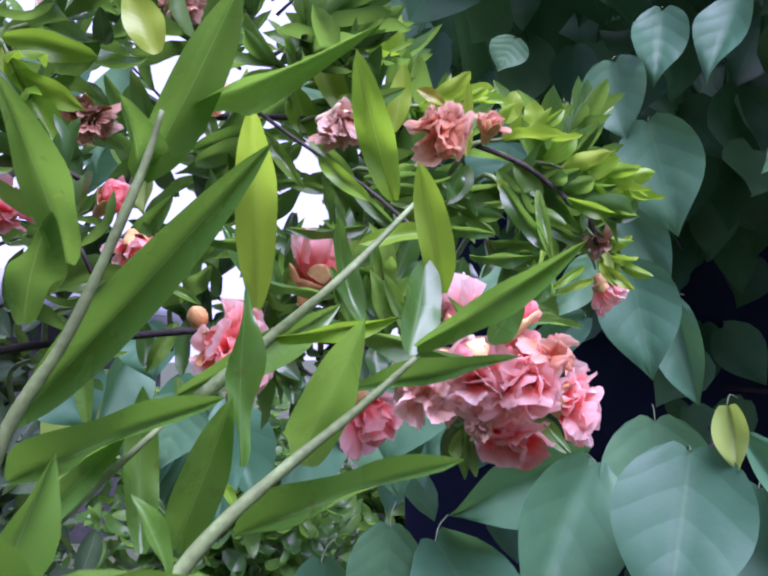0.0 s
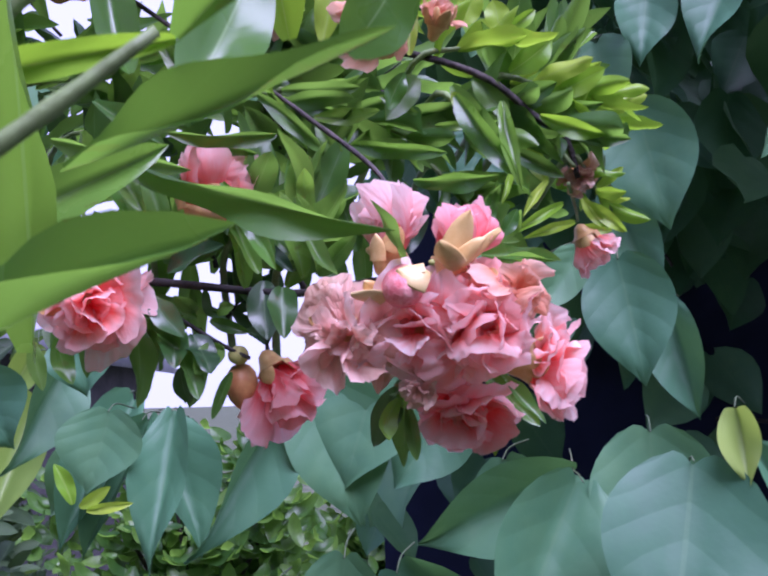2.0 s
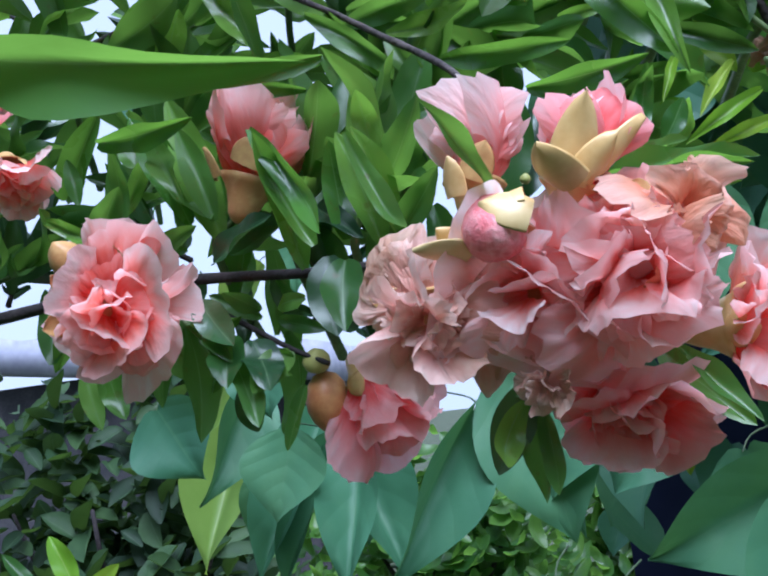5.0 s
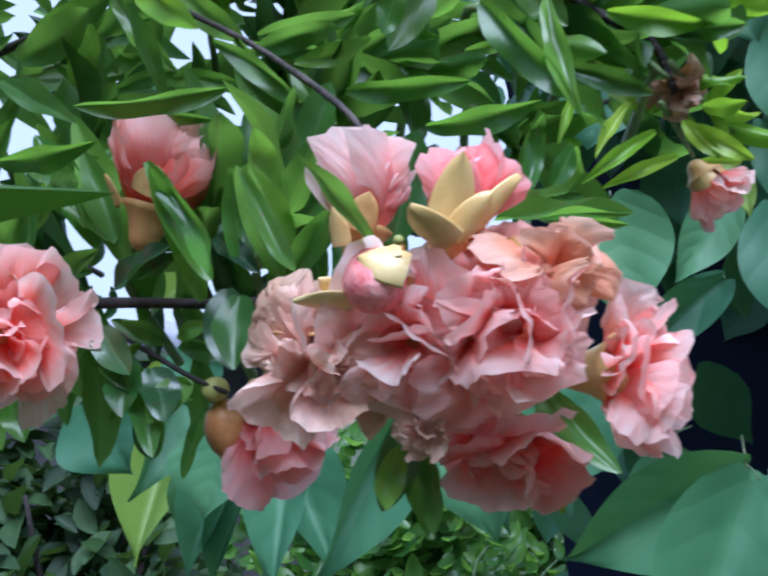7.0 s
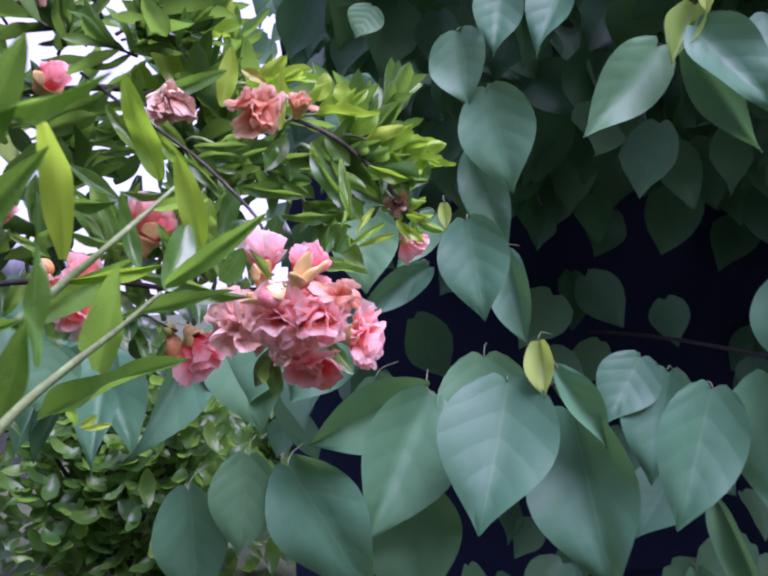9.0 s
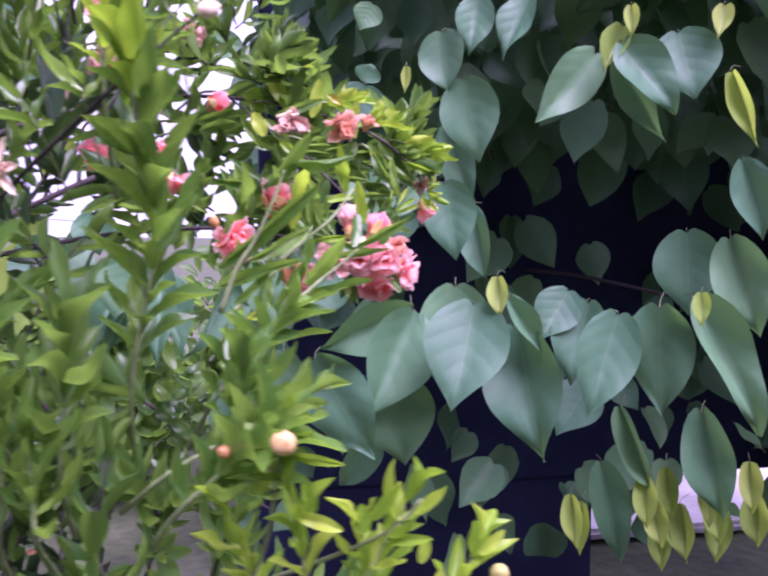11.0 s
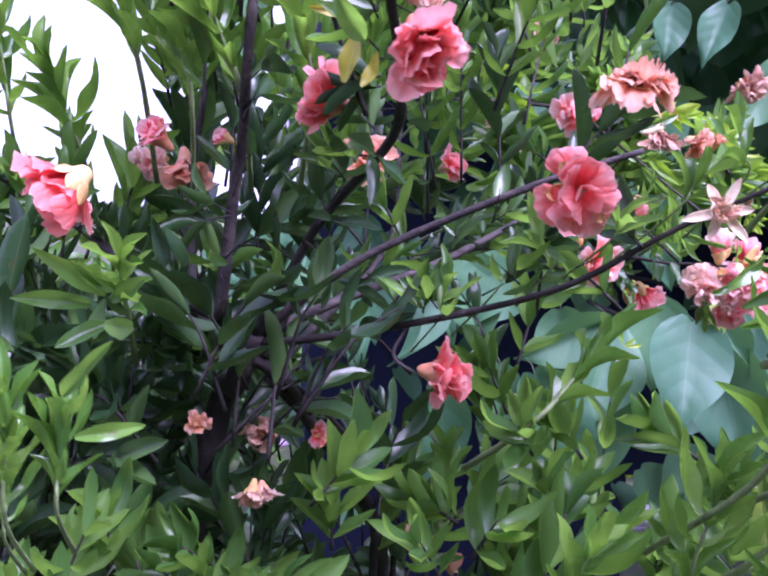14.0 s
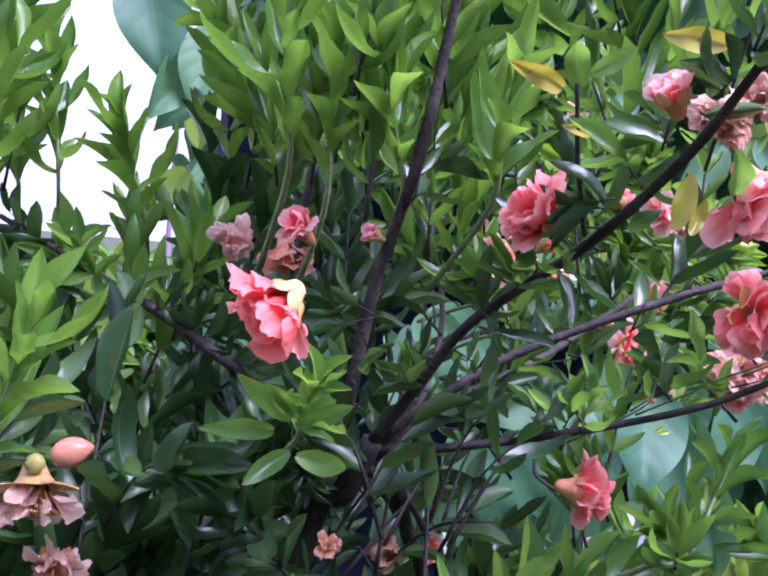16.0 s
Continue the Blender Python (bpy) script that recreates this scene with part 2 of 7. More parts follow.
CREAM = surface_mat("cream_sepal", [(0.25, (0.60, 0.44, 0.28)), (0.5, (0.74, 0.61, 0.43)), (0.75, (0.82, 0.73, 0.56))], 60, rough=0.5, relief=0.12, depth=0.001)
STALK = surface_mat("leaf_stalk", [(0.3, (0.05, 0.08, 0.04)), (0.6, (0.09, 0.12, 0.06)), (0.8, (0.13, 0.14, 0.08))], 60, rough=0.6)
STAMEN = surface_mat("stamen", [(0.3, (0.35, 0.14, 0.08)), (0.7, (0.55, 0.30, 0.12))], 90, rough=0.7)
SOIL = surface_mat("garden_soil", [(0.3, (0.025, 0.03, 0.018)), (0.55, (0.05, 0.065, 0.03)), (0.75, (0.09, 0.10, 0.06))], 2.2, rough=0.95, relief=0.6, depth=0.03)
PLASTER = surface_mat("pale_plaster", [(0.3, (0.44, 0.41, 0.43)), (0.6, (0.56, 0.52, 0.54)), (0.8, (0.64, 0.60, 0.62))], 3.0, rough=0.9)
SHED_SHADE = surface_mat("shaded_shed_wall", [(0.3, (0.03, 0.03, 0.035)), (0.6, (0.06, 0.055, 0.06)), (0.8, (0.10, 0.09, 0.09))], 6.0, rough=0.85)
ROOF = surface_mat("grey_sheet_roof", [(0.3, (0.22, 0.22, 0.28)), (0.6, (0.31, 0.31, 0.38)), (0.8, (0.40, 0.40, 0.46))], 2.0, rough=0.6)
POST = surface_mat("painted_post", [(0.3, (0.22, 0.14, 0.22)), (0.7, (0.34, 0.24, 0.36))], 12, rough=0.6)


# ---- mesh helpers ----
def finish(bm, name, material):
    for f in bm.faces:
        f.smooth = True
    me = bpy.data.meshes.new(name)
    bm.to_mesh(me)
    bm.free()
    me.materials.append(material)
    return me


def place(name, mesh, parent, m=None, label=""):
    """An object under its thing (an Empty at its base) or under a part of it."""
    ob = new(name, mesh)
    ob.matrix_basis = m if m is not None else Matrix()
    if parent is not None:
        ob.parent = parent
        if parent.type == "EMPTY":
            ob.matrix_parent_inverse = Matrix.Translation(-parent.location)
    return tagged(ob, label)


def part(name, bm, material, parent, label="", m=None):
    return place(name, finish(bm, name, material), parent, m, label)


def thing(name, at, label, category, group="", kind=""):
    ob = new(name)
    ob.empty_display_size = 0.05
    ob.location = at
    return tagged(ob, label, category, group, kind)


def spline(pts, n):
    """Evenly sampled smooth line through the points."""
    p = [Vector(q) for q in pts]
    p = [p[0] * 2 - p[1]] + p + [p[-1] * 2 - p[-2]]
    res = []
    for i in range(1, len(p) - 2):
        for k in range(n):
            t = k / n
            a, b, c, d = p[i - 1:i + 3]
            res.append(0.5 * (2 * b + (c - a) * t + (2 * a - 5 * b + 4 * c - d) * t * t + (3 * b - a - 3 * c + d) * t ** 3))
    res.append(p[-2].copy())
    return res


def tube(pts, r0, r1, sides=8, n=6, knots=0.12, rng=None):
    rng = rng or random.Random(7)
    line = spline(pts, n)
    bm = bmesh.new()
    rings = []
    up = Vector((0.3, 0.2, 0.93))
    for i, q in enumerate(line):
        d = (line[min(i + 1, len(line) - 1)] - line[max(i - 1, 0)]).normalized()
        x = d.cross(up).normalized()
        y = x.cross(d)
        r = (r0 + (r1 - r0) * i / (len(line) - 1)) * (1 + knots * (rng.random() - 0.4) * (2.2 if i % 5 == 0 else 1))
        rings.append([bm.verts.new(q + (x * math.cos(a) + y * math.sin(a)) * r) for a in (2 * math.pi * k / sides for k in range(sides))])
    for a, b in zip(rings, rings[1:]):
        for k in range(sides):
            bm.faces.new((a[k], a[(k + 1) % sides], b[(k + 1) % sides], b[k]))
    bm.faces.new(rings[0][::-1])
    bm.faces.new(rings[-1])
    return bm


def sheet(nx, ny, shape):
    """A sheet of nx by ny squares; shape(u, v) gives the place for u in -1..1 across and v in 0..1 along."""
    verts, uvs, faces = [], [], []
    for j in range(ny + 1):
        for i in range(nx + 1):
            u, v = 2 * i / nx - 1, j / ny
            verts.append(shape(u, v))
            uvs.append((0.5 + u / 2, v))
    for j in range(ny):
        for i in range(nx):
            a = j * (nx + 1) + i
            faces.append((a, a + 1, a + nx + 2, a + nx + 1))
    return np.array(verts, float), faces, np.array(uvs, float)


def sheet_mesh(name, data, material):
    verts, faces, uvs = data
    me = bpy.data.meshes.new(name)
    me.from_pydata([tuple(v) for v in verts], [], faces)
    layer = me.uv_layers.new(name="UVMap")
    loops = np.empty(len(me.loops), int)
    me.loops.foreach_get("vertex_index", loops)
    layer.data.foreach_set("uv", uvs[loops].ravel())
    me.polygons.foreach_set("use_smooth", [True] * len(me.polygons))
    me.materials.append(material)
    return me


def many(name, data, mats, material, parent, label=""):
    """One mesh of many copies of a sheet: foliage too plentiful to count."""
    verts, faces, uvs = data
    m = np.array([[list(r) for r in q] for q in mats])
    v4 = np.c_[verts, np.ones(len(verts))]
    pts = np.einsum("kij,nj->kni", m, v4)[:, :, :3].reshape(-1, 3)
    f = np.array(faces)
    allf = (f[None] + np.arange(len(m))[:, None, None] * len(verts)).reshape(-1, f.shape[1])
    return place(name, sheet_mesh(name, (pts, allf.tolist(), np.tile(uvs, (len(m), 1))), material), parent, None, label)


def blade_pose(base, tip, width, normal):
    """The pose of a unit leaf whose foot is at base and whose tip is at tip."""
    b, t = Vector(base), Vector(tip)
    y = t - b
    length = y.length
    y.normalize()
    z = Vector(normal)
    z = z - y * z.dot(y)
    if z.length < 1e-3:
        z = y.orthogonal()
    z.normalize()
    x = y.cross(z)
    m = Matrix((x * width, y * length, z * length)).transposed().to_4x4()
    m.translation = b
    return m


# ---- leaf and petal shapes, one unit long ----
def lance(curl, fold, wave, seed, nx=6, ny=14, peak=0.92, blunt=0.70):
    rng = random.Random(seed)
    ph, bend = rng.random() * 6, rng.uniform(-0.04, 0.04)

    def shape(u, v):
        w = 0.5 * (math.sin(math.pi * min(1, 0.03 + v * 0.97) ** peak) ** blunt) if v < 1 else 0.0
        w = max(w, 0.035 if v < 0.06 else 0.0)
        z = curl * 4 * v * (1 - v) - fold * (1 - abs(u)) * w * 0.5 + wave * math.sin(ph + v * 9 + u) * abs(u) * w
        return (u * w + bend * math.sin(math.pi * v) * 2, v, z)
    return sheet(nx, ny, shape)


def heart_shape(curl, fold, wave, seed, nx=8, ny=12, notch=0.052):
    rng = random.Random(seed)
    ph, bend = rng.random() * 6, rng.uniform(-0.05, 0.05)

    def shape(u, v):
        w = 0.52 * math.sin(math.pi * (0.05 + 0.95 * v) ** 0.78) ** (0.58 + 0.55 * v) * (1 - 0.10 * v ** 3) if v < 1 else 0
        back = notch * (1 - v) ** 3 * math.sin(math.pi * min(1, abs(u) * 1.15))
        z = curl * 4 * v * (1 - v) - fold * (1 - abs(u)) * w * 0.9 + wave * math.sin(ph + v * 8 + u * 1.7) * abs(u) ** 1.6 * 0.7
        z -= 0.10 * max(0, v - 0.7) ** 2 * 6
        return (u * w + bend * v * v, v - back, z)
    return sheet(nx, ny, shape)


def petal_shape(bend, cup, ruffle, seed, nx=30, ny=12):
    """A broad thin fan of a petal: a narrow claw, a rounded wavy rim, crimped like crepe and bent back by that angle."""
    rng = random.Random(seed)
    a, b, c, d = (rng.random() * 6.3 for _ in range(4))
    span, lop, folds = rng.uniform(0.95, 1.2), rng.uniform(-0.12, 0.12), rng.choice((2.2, 2.8, 3.4))

    def shape(u, v):
        u = math.sin(math.pi / 2 * u)
        ph = u * span
        rim = 0.40 + 0.60 * max(0.0, 1 - abs(u) ** 2.6) ** 0.55 + lop * u * (1 - u * u) + 0.04 * math.sin(b + u * 5.2) + 0.022 * math.sin(a + u * 12) + 0.016 * math.sin(d + u * 25) + 0.025 * noise.noise(Vector((u * 14, seed, 0)))
        r = v * (1 + (rim - 1) * v)
        x = math.sin(ph) * r * (0.74 + 0.08 * v) + 0.05 * u * (1 - v)
        y = r * (0.34 + 0.66 * math.cos(ph * 0.8))
        deep = ruffle * v ** 1.4
        wave = 0.075 * math.sin(a + u * folds + 0.6 * v) + 0.045 * math.sin(b + u * 2.1 * folds - v) * v + 0.024 * math.sin(c + u * 15 + 2 * math.sin(a + u * 4)) * v * v
        wave += 0.065 * v * noise.noise(Vector((u * 3.2, v * 3.0, seed + 3.3))) + 0.045 * v * noise.noise(Vector((u * 9, v * 7, seed))) + 0.014 * v ** 3 * math.sin(d + u * 27)
        x += 0.035 * deep * math.sin(d + u * 6 + v * 3)
        th = bend * v * v
        z = -math.sin(th) * r * 0.55 + cup * (x * x * 0.9 + 0.10 * v * v) + deep * wave
        return (x, y * (1 - th * th * 0.16), z)
    return sheet(nx, ny, shape)


def sepal_shape(cup, hook, seed, nx=8, ny=9):
    """A thick waxy lobe, broad at its foot and drawn to a point, closed on both faces."""
    verts, uvs, faces = [], [], []
    per = 2 * nx
    for j in range(ny + 1):
        v = j / ny
        w = 0.5 * (1 - v ** 3) ** 0.75 * (1 + 0.12 * math.sin(math.pi * v)) + 0.012
        for k in range(per):
            t = 2 * math.pi * k / per
            u = math.cos(t)
            thick = 0.05 * (1 - 0.55 * v) * math.sin(t)
            verts.append((u * w, v, cup * u * u * (1 - 0.6 * v) + hook * v * v + thick))
            uvs.append((0.5 + u / 2, v))
    for j in range(ny):
        for k in range(per):
            p, q = j * per + k, j * per + (k + 1) % per
            faces.append((p, q, q + per, p + per))
    return np.array(verts, float), faces, np.array(uvs, float)


LANCE = [lance(c, f, w, s) for s, (c, f, w) in enumerate([(0.06, 0.34, 0.08), (0.13, 0.42, 0.12), (-0.10, 0.30, 0.10), (0.18, 0.5, 0.10), (0.04, 0.28, 0.18), (-0.15, 0.36, 0.10)])]
OBLONG = [lance(c, f, w, s + 10, 4, 10, 0.98, 0.66) for s, (c, f, w) in enumerate([(0.10, 0.5, 0.08), (0.20, 0.6, 0.10), (-0.08, 0.5, 0.10), (0.27, 0.7, 0.08), (0.06, 0.4, 0.16), (0.15, 0.4, 0.12)])]
LANCE_LOW = [lance(c, f, 0.07, s + 20, 2, 7, 1.0, 0.68) for s, (c, f) in enumerate([(0.06, 0.6), (0.17, 0.8), (-0.10, 0.5)])]
HEARTS = [heart_shape(c, f, w, s + 40) for s, (c, f, w) in enumerate([(0.05, 0.22, 0.05), (0.10, 0.35, 0.08), (0.0, 0.15, 0.10), (0.14, 0.5, 0.06), (-0.06, 0.25, 0.08)])]
HEART_LOW = [heart_shape(c, f, 0.06, s + 60, 4, 6) for s, (c, f) in enumerate([(0.06, 0.3), (0.12, 0.4), (-0.03, 0.2)])]
PETALS = [petal_shape(*q, 80 + i) for i, q in enumerate([(0.4, 0.5, 1.0), (0.8, 0.3, 1.3), (0.0, 0.7, 1.1), (1.0, 0.2, 1.4), (-0.4, 0.8, 1.0), (0.6, -0.2, 1.5), (0.2, 0.5, 1.6), (0.5, 0.1, 1.8)])]
CRUMPLED = [petal_shape(*q, 100 + i) for i, q in enumerate([(0.7, 0.4, 2.2), (1.0, 0.1, 2.4), (0.2, 0.7, 2.1), (0.8, -0.2, 2.6), (-0.5, 0.8, 2.2), (0.4, 0.2, 2.8)])]
CUPPED = [petal_shape(*q, 120 + i) for i, q in enumerate([(-0.7, 0.9, 0.8), (-1.0, 0.8, 1.0), (-0.5, 1.0, 0.9), (-0.8, 0.7, 1.2)])]
SEPALS = [sepal_shape(*q, i) for i, q in enumerate([(0.16, 0.0), (0.22, 0.12), (0.12, -0.14), (0.20, 0.22)])]
HEARTS.append(heart_shape(0.12, 0.6, 0.08, 47, notch=0.008))
MESHES = {}


def shared(kind, shapes, i, material):
    key = (kind, i, material.name)
    if key not in MESHES:
        MESHES[key] = sheet_mesh(kind, shapes[i], material)
    return MESHES[key]


def leaf(parent, base, tip, width, normal, shape=0, material=LEAF, label=""):
    return place("leaf", shared("leaf", LANCE, shape, material), parent, blade_pose(base, tip, width, normal), label)


def heart(parent, base, tip, width, normal, shape=0, material=HEART, label=""):
    foot, n = Vector(base), Vector(normal)
    part("petiole", tube([foot, foot - n * 0.02 + Vector((0, 0, 0.010)), foot - n * 0.07 + Vector((0, 0, 0.012))], 0.0006, 0.0009, sides=6, n=3), STALK, parent)
    return place("leaf", shared("heart_leaf", HEARTS, shape, material), parent, blade_pose(base, tip, width, normal), label)


def stem(parent, name, pts, r0, r1, material=BARK, label=""):
    return part(name, tube(pts, r0, r1), material, parent, label)


def lathe(profile, sides=12, wobble=0.05, seed=1):
    rng = random.Random(seed)
    bm = bmesh.new()
    rings = []
    for z, r in profile:
        rings.append([bm.verts.new((r * (1 + rng.uniform(-wobble, wobble)) * math.cos(a), r * (1 + rng.uniform(-wobble, wobble)) * math.sin(a), z)) for a in (2 * math.pi * k / sides for k in range(sides))])
    for a, b in zip(rings, rings[1:]):
        for k in range(sides):
            bm.faces.new((a[k], a[(k + 1) % sides], b[(k + 1) % sides], b[k]))
    bm.faces.new(rings[0][::-1])
    bm.faces.new(rings[-1])
    return bm


def sepal(parent, base, tip, width, normal, shape=0, material=None, label=""):
    """One lobe of a calyx; normal points to the hollow side that held the petals."""
    material = material or CALYX
    return place("sepal", shared("sepal", SEPALS, shape, material), parent, blade_pose(base, tip, width, normal), label)


def axis_pose(at, axis, roll=0.0):
    return Matrix.Translation(at) @ Vector(axis).to_track_quat("Z", "Y").to_matrix().to_4x4() @ Matrix.Rotation(roll, 4, "Z")


def flower(parent, at, axis, size, petals=26, opened=0.9, material=PINK, calyx=CALYX, neck=0.9, shapes=PETALS, label="", seed=1, sepals=6, flare=None, squash=1.0, spread=1.0, stamens=0, fat=1.0, lobe=1.0, loose=0.25, width=1.0, broad=1.0):
    """A double pomegranate flower: at is the foot of its calyx, axis points to its face, size is the radius of the open corolla."""
    rng = random.Random(seed)
    s = size
    if flare is None:
        flare = 1.25 if opened > 0.55 else 0.45
    bm = lathe([(0, 0.05 * s), (0.03 * s, 0.10 * s * fat), (0.14 * s * neck, 0.165 * s * fat), (0.3 * s * neck, 0.20 * s * fat), (0.5 * s * neck, 0.245 * s * fat), (0.68 * s * neck, 0.32 * s * fat), (0.8 * s * neck, 0.40 * s * fat), (0.82 * s * neck, 0.35 * s * fat), (0.5 * s * neck, 0.2 * s * fat)], sides=18, wobble=0.025, seed=seed)
    body = place("flower", finish(bm, "flower", calyx), parent, axis_pose(at, axis, rng.random() * 6), label)
    for k in range(sepals):
        g = 2 * math.pi * (k + rng.uniform(-0.2, 0.2)) / max(1, sepals)
        out, fl = Vector((math.cos(g), math.sin(g), 0)), flare + rng.uniform(-0.1, 0.15)
        foot = out * 0.37 * s * fat + Vector((0, 0, 0.74 * s * neck))
        way = out * math.sin(fl) + Vector((0, 0, math.cos(fl)))
        sepal(body, foot, foot + way * 0.52 * s * lobe * rng.uniform(0.75, 1.2), 0.40 * s * fat * broad * (0.7 + 0.3 * lobe), Vector((0, 0, 1)) * math.sin(fl) - out * math.cos(fl), rng.randrange(4), calyx)
    kind = "petal" if shapes is PETALS else "crumpled_petal" if shapes is CRUMPLED else "cupped_petal"
    for k in range(petals):
        f = (k + 0.5) / petals
        ang = k * 2.39996 + rng.uniform(-0.5, 0.5)
        tilt = (0.06 + opened * 1.45 * f ** (0.48 if opened > 0.6 else 0.7)) * rng.uniform(1 - loose, 1 + loose)
        length = s * (0.66 + 0.34 * f) * rng.uniform(1 - loose, 1 + 0.5 * loose) * spread
        r = s * (0.05 + 0.22 * f) * fat
        d = Vector((math.cos(ang) * math.sin(tilt), math.sin(ang) * math.sin(tilt), math.cos(tilt)))
        base = Vector((math.cos(ang) * r, math.sin(ang) * r, s * (0.68 * neck + (0.10 + 0.28 * min(1, opened)) * (1 - f))))
        inward = Vector((-math.cos(ang) * math.cos(tilt), -math.sin(ang) * math.cos(tilt), math.sin(tilt)))
        inward = Matrix.Rotation(rng.uniform(-1.6, 1.6) * loose, 3, d) @ inward
        tip = base + d * length
        tip.z = base.z + (tip.z - base.z) * squash
        place("petal", shared(kind, shapes, rng.randrange(len(shapes)), material), body, blade_pose(base, tip, length * width * rng.uniform(0.8, 1.15), inward))
    if stamens:
        sb = bmesh.new()
        for k in range(stamens):
            a, t = rng.random() * 6.28, rng.uniform(0.05, 0.6)
            d = Vector((math.cos(a) * math.sin(t), math.sin(a) * math.sin(t), math.cos(t)))
            p0 = Vector((math.cos(a), math.sin(a), 0)) * s * 0.2 * rng.random() + Vector((0, 0, 0.7 * s * neck))
            q = d.to_track_quat("Z", "Y").to_matrix().to_4x4()
            q.translation = p0
            bmesh.ops.create_cone(sb, segments=4, radius1=0.012 * s, radius2=0.008 * s, depth=0.5 * s, cap_ends=True, matrix=q @ Matrix.Translation((0, 0, 0.25 * s)))
            bmesh.ops.create_icosphere(sb, subdivisions=1, radius=0.03 * s, matrix=q @ Matrix.Translation((0, 0, 0.5 * s)))
        place("stamen_tuft", finish(sb, "stamen_tuft", STAMEN), body, Matrix(), "dried brown stamens")
    return body


def bud(parent, at, axis, length, radius, material=CALYX, label="", seed=1, lobes=5):
    """A closed, thick-skinned bud: seams run up to its pointed tip."""
    bm = lathe([(0, 0.2 * radius), (0.05 * length, 0.55 * radius), (0.2 * length, 0.86 * radius), (0.4 * length, radius), (0.58 * length, 0.97 * radius), (0.76 * length, 0.76 * radius), (0.9 * length, 0.42 * radius), (length, 0.06 * radius)], sides=20, seed=seed, wobble=0.01)
    for v in bm.verts:
        f = max(0.0, v.co.z / length - 0.35)
        k = 1 - 0.22 * f * abs(math.sin(math.atan2(v.co.y, v.co.x) * lobes / 2 + seed))
        v.co.x, v.co.y = v.co.x * k, v.co.y * k
    return place("bud", finish(bm, "bud", material), parent, axis_pose(at, axis), label)


def shoot(parent, p0, p1, pairs, size, material=LEAF, sag=(0, 0, 0), seed=1, r=0.0016, wide=0.30, bunch=None, start=0.1, gape=0.75, wood=TWIG, up=(0, -0.3, 1)):
    """A leafy shoot: a twig with leaves in opposite pairs; with a bunch the leaves join that foliage."""
    rng = random.Random(seed)
    a, b = Vector(p0), Vector(p1)
    mid = (a + b) / 2 + Vector(sag)
    line = spline([a, mid, b], 8)
    body = None
    if bunch is None:
        foot = a + (a - b) * 0.4 + Vector((0, 0.05, -0.02))
        body = part("shoot", tube([foot, a, mid, b], r * 1.2, r * 0.3, sides=6, n=4, rng=rng), wood, parent)
    else:
        bunch["stems"].append((a, mid, b, r * 0.75))
    turn = rng.random() * 3
    for k in range(pairs):
        f = start + (1 - start) * (k + 0.6) / pairs
        i = min(int(f * (len(line) - 1)), len(line) - 2)
        q = line[i].lerp(line[i + 1], f * (len(line) - 1) - i)
        d = (line[i + 1] - line[i]).normalized()
        side = d.orthogonal().normalized()
        side = Matrix.Rotation(turn + k * math.pi / 2 + rng.uniform(-0.4, 0.4), 3, d) @ side
        g = gape * (1.15 - 0.55 * f)
        for sgn in (1, -1):
            if rng.random() < 0.1:
                continue
            ln = size * rng.uniform(0.7, 1.15) * (0.75 + 0.5 * math.sin(math.pi * min(1, f * 0.9)))
            dd = (d * math.cos(g) + side * sgn * math.sin(g) + Vector((rng.uniform(-0.2, 0.2), rng.uniform(-0.2, 0.2), rng.uniform(-0.15, 0.2)))).normalized()
            nrm = (d * 0.8 - side * sgn * 0.5 + Vector(up) * 0.5).normalized()
            w = ln * wide * rng.uniform(0.85, 1.2)
            m = blade_pose(q, q + dd * ln, w, nrm)
            if bunch is None:
                place("leaf", shared("oblong_leaf", OBLONG, rng.randrange(6), material), body, m)
            else:
                bunch["leaves"].append(m)
    return body


def gather(bunch, name, parent, material, label):
    rng = random.Random(5)
    groups = [[], [], []]
    for m in bunch["leaves"]:
        groups[rng.randrange(3)].append(m)
    for g, data in zip(groups, LANCE_LOW):
        if g:
            tagged(many(name, data, g, material, parent, label), kind="stuff")
    bm = bmesh.new()
    for a, mid, b, r in bunch["stems"]:
        t = tube([a, mid, b], r, r * 0.3, sides=4, n=3, rng=rng)
        tmp = bpy.data.meshes.new("tmp")
        t.to_mesh(tmp)
        t.free()
        bm.from_mesh(tmp)
        bpy.data.meshes.remove(tmp)
    tagged(part("brushwood", bm, BARK, parent), kind="stuff")


# ---- the ground and what closes the place ----
def ground_mesh():
    bm = bmesh.new()
    bmesh.ops.create_grid(bm, x_segments=60, y_segments=60, size=1.0)
    for v in bm.verts:
        s = 1 + 220 * (max(abs(v.co.x), abs(v.co.y)) ** 4)
        v.co.x *= 6 * s
        v.co.y *= 6 * s
        v.co.z = 0.05 * noise.noise(Vector((v.co.x * 0.6, v.co.y * 0.6, 0)))
    return finish(bm, "ground", SOIL)


tagged(new("ground", ground_mesh()), "bare and weedy brown garden soil", "ground", kind="structure")

shrub = thing("pomegranate_shrub", (-0.48, 0.33, 0.0), "flowering pomegranate shrub with narrow glossy leaves and pink flowers", "shrub")
heart_tree = thing("heart_leaved_tree", (1.0, 2.95, 0.0), "small tree with large matt heart-shaped green leaves", "tree")

# foliage too plentiful to count, gathered as it grows
bunch = {"leaves": [], "stems": []}
young = {"leaves": [], "stems": []}
dark = {"leaves": [], "stems": []}

